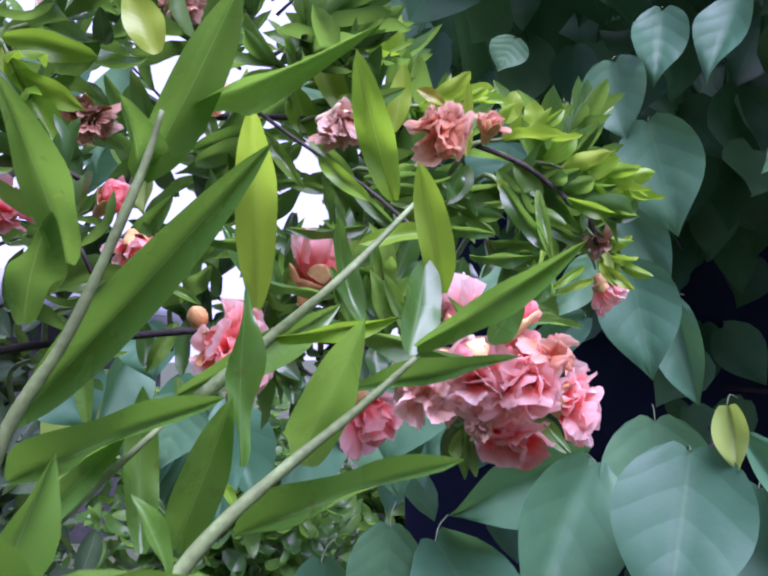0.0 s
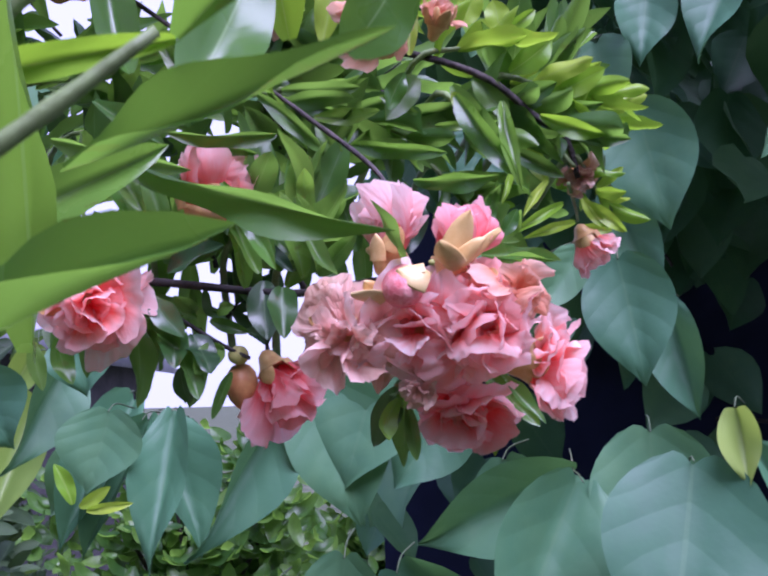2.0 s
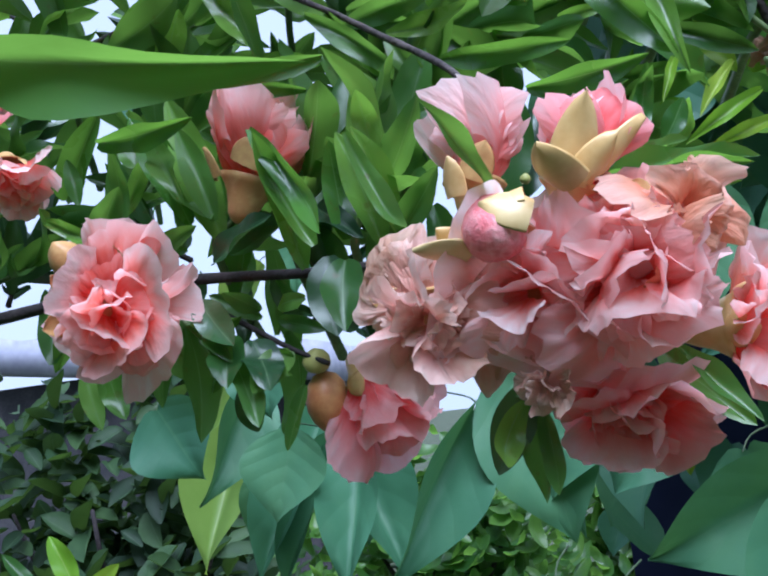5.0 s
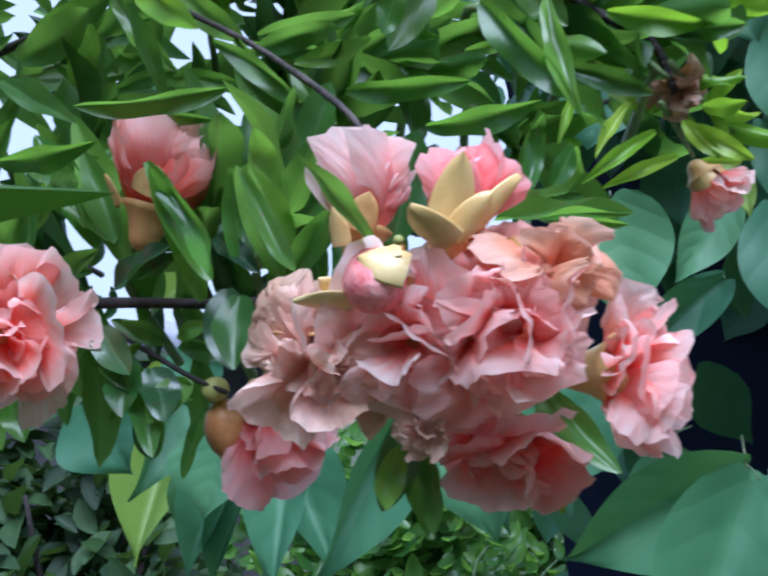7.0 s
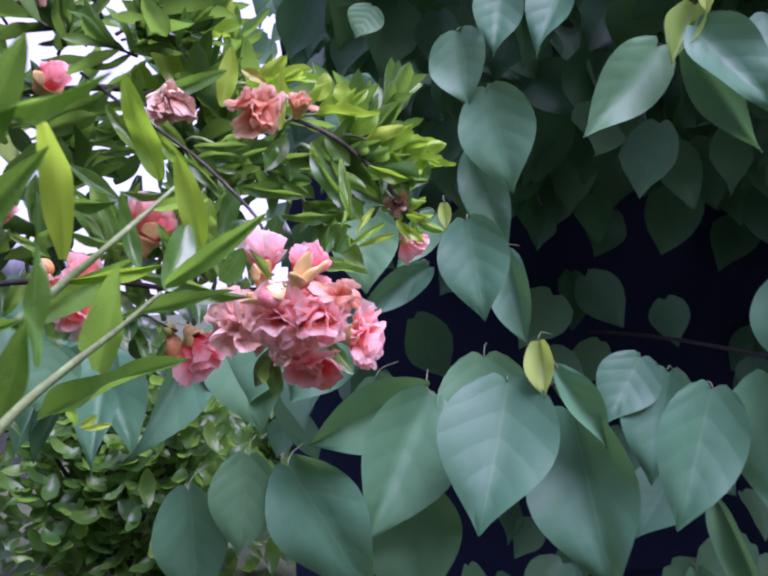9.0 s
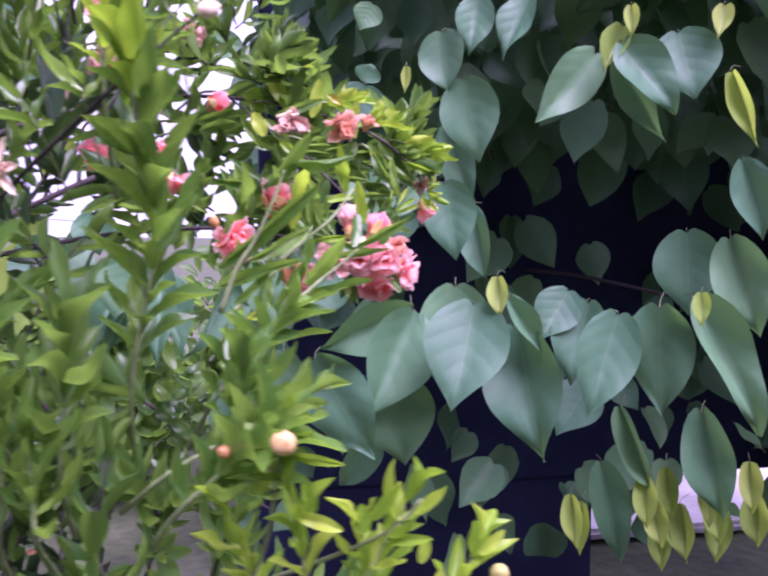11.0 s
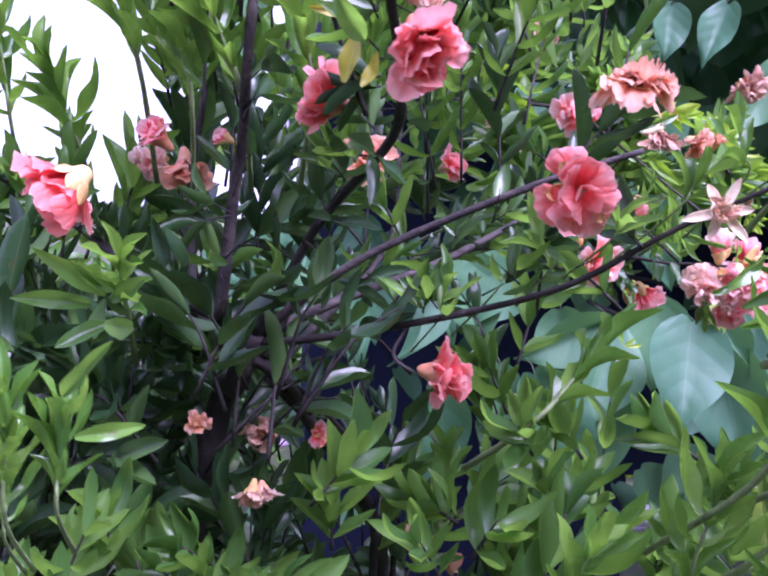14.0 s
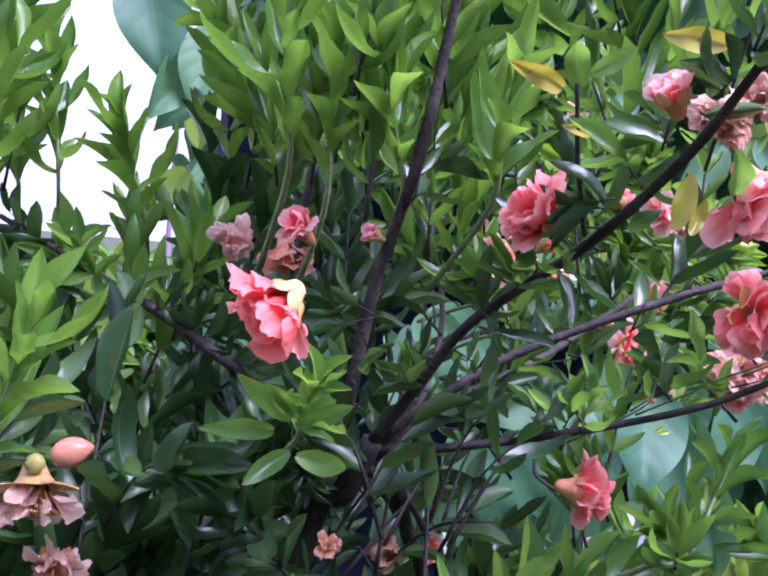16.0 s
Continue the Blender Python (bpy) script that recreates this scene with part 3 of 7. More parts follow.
# heart-leaved tree: hanging leaves
heart(heart_tree, (0.249, 0.72, 1.321), (0.208, 0.665, 1.187), 0.1102, (-0.2, -0.88, 0.42), 0, HEART)
heart(heart_tree, (0.32, 0.76, 1.282), (0.348, 0.72, 1.098), 0.1070, (-0.56, -0.82, 0.09), 1, HEART)
heart(heart_tree, (0.185, 0.79, 1.301), (0.111, 0.76, 1.159), 0.0962, (0.1, -0.98, 0.15), 3, HEART)
heart(heart_tree, (0.034, 0.74, 1.244), (0.11, 0.72, 1.11), 0.0900, (-0.22, -0.97, 0.02), 2, HEART)
heart(heart_tree, (-0.005, 0.76, 1.252), (-0.015, 0.76, 1.153), 0.0664, (-0.08, -1, 0.01), 0, HEART)
heart(heart_tree, (0.283, 0.91, 1.656), (0.312, 0.905, 1.528), 0.0908, (-0.38, -0.92, -0.05), 0, HEART)
heart(heart_tree, (0.251, 0.93, 1.733), (0.262, 0.92, 1.637), 0.0778, (-0.59, -0.81, 0.02), 3, HEART)
heart(heart_tree, (0.305, 0.91, 1.784), (0.287, 0.9, 1.693), 0.0593, (-0.21, -0.97, 0.15), 1, HEART)
heart(heart_tree, (0.372, 0.87, 1.784), (0.328, 0.862, 1.681), 0.0542, (-0.53, -0.79, 0.29), 1, HEART)
heart(heart_tree, (0.489, 0.88, 1.701), (0.39, 0.865, 1.586), 0.0756, (0.05, -0.99, 0.09), 0, HEART)
heart(heart_tree, (0.509, 0.83, 1.737), (0.473, 0.82, 1.659), 0.0417, (-0.4, -0.87, 0.3), 5, HEART_YOUNG_LIT)
heart(heart_tree, (0.516, 0.82, 1.762), (0.514, 0.81, 1.71), 0.0224, (-0.46, -0.87, 0.18), 5, HEART_YOUNG_LIT)
heart(heart_tree, (0.503, 0.81, 1.703), (0.575, 0.785, 1.596), 0.0798, (-0.09, -0.98, 0.17), 1, HEART)
heart(heart_tree, (0.502, 0.84, 1.68), (0.577, 0.82, 1.558), 0.0493, (-0.68, -0.67, -0.31), 0, HEART)
heart(heart_tree, (0.623, 0.87, 1.738), (0.642, 0.84, 1.63), 0.1074, (-0.35, -0.92, 0.19), 0, HEART)
heart(heart_tree, (0.682, 0.82, 1.669), (0.719, 0.8, 1.552), 0.0330, (-0.7, -0.71, -0.1), 5, HEART_YOUNG_LIT)
heart(heart_tree, (0.677, 0.83, 1.775), (0.66, 0.82, 1.718), 0.0312, (-0.43, -0.86, 0.28), 5, HEART_YOUNG_LIT)
heart(heart_tree, (0.24, 0.85, 1.491), (0.257, 0.835, 1.377), 0.0788, (-0.27, -0.96, 0.08), 0, HEART)
heart(heart_tree, (0.288, 0.885, 1.456), (0.311, 0.869, 1.346), 0.0517, (-0.53, -0.85, 0.01), 3, HEART)
heart(heart_tree, (0.276, 0.99, 1.591), (0.319, 0.98, 1.46), 0.0586, (-0.28, -0.96, -0.02), 1, HEART)
heart(heart_tree, (0.277, 0.71, 1.359), (0.279, 0.7, 1.302), 0.0277, (-0.47, -0.87, 0.14), 5, HEART_YOUNG_LIT)
heart(heart_tree, (0.306, 0.74, 1.329), (0.355, 0.73, 1.245), 0.0334, (0.03, -0.99, 0.14), 3, HEART)
heart(heart_tree, (0.467, 0.92, 1.326), (0.415, 0.9, 1.247), 0.0754, (-0.21, -0.91, 0.37), 0, HEART)
heart(heart_tree, (0.491, 0.9, 1.308), (0.454, 0.88, 1.174), 0.0839, (-0.52, -0.82, 0.26), 1, HEART)
heart(heart_tree, (0.488, 0.78, 1.298), (0.438, 0.76, 1.152), 0.0912, (-0.23, -0.95, 0.21), 0, HEART)
heart(heart_tree, (0.547, 0.77, 1.308), (0.558, 0.785, 1.144), 0.0999, (-0.55, -0.83, -0.11), 2, HEART)
heart(heart_tree, (0.607, 0.75, 1.322), (0.688, 0.72, 1.122), 0.0729, (-0.09, -0.99, 0.11), 1, HEART)
heart(heart_tree, (0.591, 0.73, 1.335), (0.585, 0.72, 1.285), 0.0253, (-0.5, -0.83, 0.22), 5, HEART_YOUNG_LIT)
heart(heart_tree, (0.755, 1.06, 1.423), (0.763, 1.05, 1.269), 0.1198, (-0.5, -0.86, 0.03), 0, HEART)
heart(heart_tree, (0.781, 0.96, 1.409), (0.835, 0.95, 1.238), 0.0959, (-0.51, -0.85, -0.11), 1, HEART)
heart(heart_tree, (0.804, 0.96, 1.546), (0.84, 0.95, 1.41), 0.0727, (-0.4, -0.91, -0.04), 3, HEART)
heart(heart_tree, (0.698, 1.35, 1.095), (0.621, 1.33, 0.983), 0.1142, (-0.42, -0.8, 0.43), 0, HEART)
heart(heart_tree, (0.746, 1.3, 1.039), (0.824, 1.28, 0.864), 0.0563, (-0.61, -0.77, -0.18), 3, HEART)
heart(heart_tree, (0.91, 1.25, 1.039), (0.963, 1.24, 0.799), 0.1045, (-0.61, -0.79, -0.1), 1, HEART)
heart(heart_tree, (0.76, 1.4, 0.893), (0.798, 1.38, 0.67), 0.0888, (-0.22, -0.97, 0.05), 1, HEART)
heart(heart_tree, (0.829, 1.3, 0.841), (0.856, 1.3, 0.73), 0.0533, (-0.4, -0.91, -0.09), 5, HEART_YOUNG_LIT)
heart(heart_tree, (0.905, 1.32, 0.82), (0.915, 1.3, 0.693), 0.0626, (-0.74, -0.67, 0.05), 5, HEART_YOUNG_LIT)
heart(heart_tree, (1.027, 1.35, 0.793), (1.006, 1.33, 0.676), 0.0584, (-0.53, -0.82, 0.23), 5, HEART_YOUNG_LIT)
heart(heart_tree, (1.078, 1.3, 0.84), (1.089, 1.3, 0.716), 0.0604, (-0.68, -0.73, -0.06), 5, HEART_YOUNG_LIT)
heart(heart_tree, (0.154, 1, 1.788), (0.134, 1, 1.746), 0.0479, (-0.03, -1, 0.01), 0, HEART)
heart(heart_tree, (-0.089, 0.95, 1.725), (-0.097, 0.95, 1.673), 0.0709, (0.04, -1, -0.01), 0, HEART)
heart(heart_tree, (0.126, 0.9, 1.647), (0.137, 0.9, 1.673), 0.0409, (-0.07, -1, 0.03), 3, HEART)
heart(heart_tree, (0.142, 1, 1.658), (0.122, 1, 1.59), 0.0881, (-0.1, -0.99, 0.03), 0, HEART)
heart(heart_tree, (0.18, 0.85, 1.661), (0.177, 0.85, 1.622), 0.0143, (-0.19, -0.98, 0.02), 5, HEART_YOUNG_LIT)

for x, y, z, w in ((0.80, 1.28, 0.90, 0.050), (0.86, 1.30, 0.91, 0.045), (0.95, 1.27, 0.90, 0.050), (0.99, 1.32, 0.84, 0.055), (1.05, 1.28, 0.92, 0.050), (0.87, 1.34, 0.78, 0.050), (0.64, 1.30, 0.86, 0.045), (0.67, 1.31, 0.84, 0.040)):
    heart(heart_tree, (x, y, z), (x + 0.012 * math.sin(x * 90), y - 0.01, z - 0.115), w, (-0.5, -0.85, 0.1 * math.sin(x * 50)), 5, HEART_YOUNG_LIT)

# leaves that show pale below the fork of the shrub
for k, (x, y, z) in enumerate(((0.244, 0.80, 1.279), (0.149, 0.80, 1.152))):
    heart(heart_tree, (x, y, z + 0.06), (x + 0.02 * math.sin(k * 2.1), y - 0.01, z - 0.07), 0.10 + 0.012 * math.sin(k * 1.7), (-0.25, -0.92, 0.25 * math.sin(k)), (0, 1, 3)[k % 3], HEART)

# leaves below and behind the flower cluster
heart(heart_tree, (0.184, 0.82, 1.302), (0.053, 0.85, 1.243), 0.0717, (-0.18, -0.98, -0.11), 3, HEART)
heart(heart_tree, (-0.026, 0.86, 1.391), (0.009, 0.855, 1.261), 0.0926, (0.09, -0.99, 0.06), 0, HEART)
heart(heart_tree, (0.098, 0.96, 1.368), (0.034, 0.95, 1.284), 0.0839, (0.03, -1, 0.09), 1, HEART)
heart(heart_tree, (-0.052, 0.86, 1.364), (-0.135, 0.82, 1.237), 0.0517, (0.57, -0.81, -0.12), 3, HEART)
heart(heart_tree, (-0.176, 0.92, 1.364), (-0.182, 0.86, 1.222), 0.0500, (-0.01, -0.92, 0.39), 1, HEART)
heart(heart_tree, (-0.231, 0.97, 1.383), (-0.274, 0.9, 1.24), 0.0561, (0.05, -0.9, 0.43), 3, HEART)
heart(heart_tree, (-0.207, 0.93, 1.356), (-0.26, 0.92, 1.227), 0.0329, (-0.09, -0.99, 0.11), 3, HEART)
heart(heart_tree, (-0.304, 1.02, 1.422), (-0.351, 0.96, 1.302), 0.0613, (0.8, -0.59, -0.02), 3, HEART)
# this leaf's yellow-green stands in for light passing through it
heart(heart_tree, (-0.428, 1.2, 1.396), (-0.455, 1.14, 1.21), 0.0857, (0.23, -0.93, 0.27), 5, HEART_YOUNG_LIT)
heart(heart_tree, (-0.4, 1.15, 1.448), (-0.439, 1.15, 1.374), 0.0384, (0.37, -0.91, -0.19), 5, HEART_YOUNG_LIT)
heart(heart_tree, (-0.182, 1, 1.352), (-0.194, 0.98, 1.251), 0.0542, (0.13, -0.98, 0.18), 0, HEART)
heart(heart_tree, (0.119, 0.81, 1.504), (0.123, 0.8, 1.41), 0.0717, (-0.06, -0.99, 0.1), 0, HEART)
heart(heart_tree, (0.197, 0.86, 1.44), (0.108, 0.85, 1.383), 0.0371, (0.07, -1, 0.06), 1, HEART)
heart(heart_tree, (0.202, 0.83, 1.496), (0.158, 0.82, 1.437), 0.0393, (0.19, -0.98, 0.03), 0, HEART)
heart(heart_tree, (0.206, 0.8, 1.505), (0.207, 0.8, 1.474), 0.0139, (-0.17, -0.99, 0), 5, HEART_YOUNG_LIT)
heart(heart_tree, (-0.256, 0.95, 1.336), (-0.303, 0.95, 1.265), 0.0593, (0.24, -0.96, -0.16), 1, HEART)
heart(heart_tree, (-0.19, 0.95, 1.361), (-0.145, 0.93, 1.227), 0.0654, (0.48, -0.83, 0.28), 3, HEART)
heart(heart_tree, (-0.023, 1, 1.349), (0.005, 0.98, 1.243), 0.0307, (0.08, -0.98, 0.21), 1, HEART)
heart(heart_tree, (0.02, 0.86, 1.403), (-0.006, 0.85, 1.293), 0.1065, (-0.24, -0.96, 0.14), 0, HEART)
heart(heart_tree, (-0.363, 0.9, 1.4), (-0.32, 0.9, 1.331), 0.0845, (0.04, -1, 0.03), 1, HEART)
heart(heart_tree, (-0.224, 0.88, 1.365), (-0.237, 0.87, 1.292), 0.0771, (-0.05, -0.99, 0.14), 0, HEART)
heart(heart_tree, (-0.279, 0.95, 1.445), (-0.271, 0.95, 1.379), 0.0663, (-0.03, -1, 0), 1, HEART)
heart(heart_tree, (-0.07, 0.8, 1.213), (-0.06, 0.8, 1.088), 0.0749, (-0.19, -0.98, -0.02), 0, HEART)
heart(heart_tree, (0.096, 0.85, 1.166), (0.084, 0.85, 1.085), 0.0662, (-0.5, -0.86, 0.07), 1, HEART)
heart(heart_tree, (-0.424, 1.02, 1.827), (-0.391, 1, 1.674), 0.0996, (-0.2, -0.98, 0.08), 0, HEART)
heart(heart_tree, (-0.346, 1.02, 1.726), (-0.41, 1, 1.618), 0.0628, (0.2, -0.98, 0.06), 1, HEART)
heart(heart_tree, (-0.329, 1, 1.762), (-0.351, 0.98, 1.629), 0.0714, (-0.29, -0.94, 0.19), 0, HEART)
heart(heart_tree, (-0.325, 1.05, 1.676), (-0.394, 1.05, 1.61), 0.0446, (-0.24, -0.94, 0.25), 3, HEART)
heart(heart_tree, (-0.329, 1.08, 1.669), (-0.322, 1.08, 1.588), 0.0403, (-0.19, -0.98, -0.02), 5, HEART_YOUNG_LIT)
heart(heart_tree, (-0.33, 1.1, 1.565), (-0.386, 1.1, 1.5), 0.0458, (-0.06, -1, 0.05), 5, HEART_YOUNG_LIT)
heart(heart_tree, (-0.295, 1.12, 1.586), (-0.297, 1.12, 1.518), 0.0526, (-0.19, -0.98, 0), 1, HEART)
heart(heart_tree, (0.133, 0.88, 1.313), (0.16, 0.87, 1.212), 0.0876, (-0.5, -0.86, -0.05), 1, HEART)

# flower cluster
flower(shrub, (-0.0835, 0.406, 1.412), (0.54, -0.76, -0.37), 0.0200, neck=0.9, petals=34, opened=0.95, width=1.2, loose=0.45, material=PINK, seed=3, label="open ruffled pink double flower")
flower(shrub, (-0.0415, 0.409, 1.4265), (0.36, 0.05, 0.93), 0.0200, neck=0.80, petals=24, opened=0.44, fat=1.15, width=1.05, sepals=0, loose=0.4, shapes=CUPPED, material=PINK, calyx=CALYX, seed=4, spread=1.28, label="half-open pink flower in a yellow calyx")
for base, tip, w, n, k in (((0.003, -0.009, 0.012), (0.008, -0.011, 0.019), 0.010, (-0.3, 0.9, -0.1), 0), ((-0.008, -0.005, 0.0115), (-0.010, -0.007, 0.0205), 0.008, (0.8, 0.5, 0.1), 0), ((0.009, 0.003, 0.012), (0.014, 0.004, 0.019), 0.008, (-0.9, 0, 0.2), 2)):
    at = Vector((-0.037, 0.409, 1.4275))
    sepal(shrub, at + Vector(base), at + Vector(tip), w, n, k, CALYX)
flower(shrub, (0.0285, 0.372, 1.4075), (0.16, 0.16, 0.98), 0.0175, neck=0.62, petals=22, opened=0.19, fat=1.0, width=0.9, sepals=0, loose=0.4, shapes=CUPPED, material=PALE, calyx=CALYX, seed=55, spread=1.22, label="half-open pale pink flower in a yellow calyx")
sepal(shrub, (0.0305, 0.3660, 1.4150), (0.0345, 0.3645, 1.4225), 0.0065, (-0.1, 0.95, 0.1), 0, CALYX)
sepal(shrub, (0.0262, 0.3655, 1.4120), (0.0262, 0.3640, 1.4205), 0.0060, (0.6, 0.8, 0.1), 0, CALYX)
flower(shrub, (0.0472, 0.3685, 1.4050), (0.36, 0.04, 0.93), 0.0150, neck=0.55, petals=18, opened=0.24, fat=1.05, width=1.0, sepals=0, loose=0.25, shapes=CUPPED, material=HOT, calyx=WAXY, seed=6, spread=1.40, label="rose-pink bud bursting from waxy yellow sepals")
sepal(shrub, (0.0490, 0.3610, 1.4095), (0.0555, 0.3590, 1.4262), 0.0085, (-0.15, 0.98, -0.05), 2, WAXY, "waxy yellow sepal")
sepal(shrub, (0.0525, 0.3600, 1.4090), (0.0608, 0.3585, 1.4165), 0.0072, (-0.35, 0.6, 0.7), 1, WAXY, "waxy yellow sepal")
sepal(shrub, (0.0500, 0.3570, 1.4075), (0.0450, 0.3465, 1.4115), 0.0080, (0.2, 0.5, 0.8), 3, WAXY, "waxy yellow sepal")
sepal(shrub, (0.0555, 0.3640, 1.4110), (0.0670, 0.3640, 1.4195), 0.0065, (-0.6, 0.2, 0.6), 1, WAXY, "waxy yellow sepal")
bud(shrub, (0.0350, 0.3610, 1.3965), (-0.1, -0.1, 0.98), 0.0142, 0.0066, material=ROSE_BUD, seed=2, label="plump rose bud in a cream sepal")
sepal(shrub, (0.0425, 0.3560, 1.4045), (0.0335, 0.3535, 1.4085), 0.0085, (-0.1, 0.85, -0.5), 3, WAXY, "cream sepal closed over a bud")
sepal(shrub, (0.0410, 0.3590, 1.4095), (0.0310, 0.3590, 1.4085), 0.0080, (-0.1, 0.3, -0.95), 3, WAXY, "cream sepal closed over a bud")
bud(shrub, (0.0425, 0.3465, 1.4072), (0.18, -0.5, 0.85), 0.0020, 0.0010, material=BUD_GREEN, seed=3)
flower(shrub, (0.0440, 0.3850, 1.3940), (-0.26, -0.94, -0.22), 0.0182, neck=0.9, petals=26, opened=0.98, width=1.6, loose=0.5, material=PALE, seed=7, sepals=2, label="large ruffled pale pink double flower")
flower(shrub, (0.0555, 0.3840, 1.3940), (0.22, -0.96, -0.12), 0.0180, neck=0.9, petals=38, opened=0.84, width=1.3, loose=0.5, material=PINK, shapes=CRUMPLED, seed=17, sepals=2, label="ruffled coral-pink double flower")
flower(shrub, (0.0620, 0.3780, 1.3985), (0.68, -0.68, 0.22), 0.0148, neck=0.8, petals=14, opened=0.75, width=1.1, loose=0.5, material=PEACH, shapes=CRUMPLED, seed=8, sepals=1, label="drying peach-coloured flower with papery petals")
flower(shrub, (0.0210, 0.3830, 1.3925), (-0.25, -0.92, -0.30), 0.0162, neck=0.9, petals=28, opened=0.98, width=1.3, loose=0.55, material=FADED, shapes=CRUMPLED, seed=9, sepals=2, label="faded brownish-pink flower with crumpled petals")
sepal(shrub, (0.0275, 0.3640, 1.3985), (0.0186, 0.3555, 1.4018), 0.0082, (0.15, 0.5, 0.85), 2, WAXY, "pointed yellow sepal of a faded flower")
sepal(shrub, (0.0285, 0.3660, 1.3985), (0.0225, 0.3610, 1.4050), 0.0065, (0.5, 0.7, -0.3), 0, WAXY, "pointed yellow sepal of a faded flower")
flower(shrub, (-0.0175, 0.4235, 1.3880), (0.52, -0.12, -0.84), 0.0200, neck=0.50, petals=18, opened=0.34, spread=1.25, fat=0.9, width=1.0, loose=0.45, flare=0.25, sepals=4, lobe=0.7, material=HOT, calyx=CALYX, seed=10, label="hanging rose-pink flower")
flower(shrub, (0.0545, 0.3960, 1.3775), (-0.06, -0.45, -0.89), 0.0172, neck=0.55, petals=28, opened=0.5, fat=1.0, loose=0.45, width=1.2, flare=0.9, sepals=4, lobe=0.7, material=HOT, calyx=CALYX, seed=12, label="nodding rose-pink double flower", spread=1.18)
flower(shrub, (0.0668, 0.4000, 1.3815), (0.92, -0.36, -0.12), 0.0218, neck=0.85, petals=24, loose=0.4, width=1.2, opened=0.72, flare=0.4, sepals=4, lobe=0.6, material=PINK, calyx=WAXY, seed=13, label="salmon-pink double flower turned sideways")
flower(shrub, (0.0400, 0.3760, 1.3765), (-0.15, -0.75, -0.60), 0.0072, neck=0.9, petals=14, opened=0.9, width=1.2, material=FADED, shapes=CRUMPLED, seed=14, sepals=2, label="withered papery petals")
bud(shrub, (-0.0258, 0.4225, 1.3835), (0.08, -0.12, -0.99), 0.0180, 0.0062, material=CALYX_RED, seed=4, label="russet hanging bud")
bud(shrub, (-0.0265, 0.4190, 1.3840), (0.25, -0.60, 0.75), 0.0072, 0.0040, material=BUD_GREEN, seed=5)
bud(shrub, (-0.090, 0.405, 1.419), (-0.11, -0.76, 0.64), 0.0130, 0.0052, material=CALYX, seed=7)
flower(shrub, (0.113, 0.464, 1.4665), (0.25, -0.78, -0.55), 0.0088, neck=0.9, petals=14, opened=0.9, material=DRY, shapes=CRUMPLED, calyx=CALYX, seed=15, flare=1.0, lobe=1.3, stamens=20, label="withered flower with brown stamens and yellow sepals")
flower(shrub, (0.1225, 0.500, 1.4500), (0.44, 0.10, -0.80), 0.0165, neck=0.5, petals=16, opened=0.48, spread=1.15, width=0.85, material=PINK, calyx=CALYX, flare=0.3, sepals=5, seed=16, label="small pink flower hanging from a sprig")
flower(shrub, (-0.132, 0.428, 1.470), (0.35, -0.25, -0.90), 0.0165, neck=0.5, petals=20, opened=0.5, width=1.0, loose=0.4, material=PINK, calyx=CALYX, sepals=4, flare=0.4, seed=19, label="hanging coral-pink flower")

# withered and half-open flowers above the cluster
flower(shrub, (-0.034, 0.405, 1.5185), (0.90, -0.35, 0.05), 0.0125, neck=1.25, petals=4, fat=1.1, opened=0.5, material=DRY, shapes=CRUMPLED, calyx=CREAM, seed=20, sepals=5, flare=0.7, lobe=0.8, label="withered flower in a cream calyx")
flower(shrub, (-0.0195, 0.400, 1.5215), (0.12, -0.2, -0.97), 0.0185, neck=0.2, petals=22, opened=0.34, fat=0.7, width=0.55, loose=0.5, sepals=0, material=DRY, shapes=CRUMPLED, calyx=CREAM, seed=120, label="hanging tassel of shrivelled brown-pink petals")
flower(shrub, (0.023, 0.424, 1.520), (0.42, -0.80, -0.42), 0.0165, neck=0.8, petals=20, opened=0.7, width=1.25, loose=0.4, material=PEACH, shapes=CRUMPLED, calyx=CALYX, sepals=4, seed=21, label="dried peach flower with papery petals")
flower(shrub, (0.050, 0.424, 1.510), (0.30, -0.45, 0.84), 0.0120, neck=0.7, petals=9, opened=0.4, material=PEACH, shapes=CRUMPLED, calyx=CALYX, seed=22, flare=0.35, lobe=1.3, label="shrivelled peach flower in pointed yellow sepals")
flower(shrub, (-0.096, 0.408, 1.523), (0.74, -0.30, 0.58), 0.0145, neck=0.75, petals=16, fat=1.5, width=1.1, opened=0.24, material=HOT, shapes=CUPPED, calyx=CALYX, seed=23, sepals=3, lobe=0.8, flare=0.2, label="half-open rose-red bud with a yellow calyx")
flower(shrub, (-0.155, 0.432, 1.534), (0.25, -0.72, -0.64), 0.0155, neck=0.7, petals=22, opened=0.62, width=0.9, loose=0.45, material=DRY, shapes=CRUMPLED, calyx=CALYX, seed=24, sepals=5, flare=1.1, label="withered brown-pink flower on a dark twig")
flower(shrub, (-0.152, 0.432, 1.478), (0.75, -0.40, 0.52), 0.0160, neck=0.8, petals=16, opened=0.42, shapes=CUPPED, material=HOT, calyx=CALYX, sepals=4, flare=0.3, seed=25, label="half-open rose-red flower in a yellow calyx")
flower(shrub, (-0.115, 0.459, 1.599), (0.34, -0.94, -0.03), 0.0128, neck=0.9, petals=16, opened=0.8, material=DRY, shapes=CRUMPLED, seed=26)
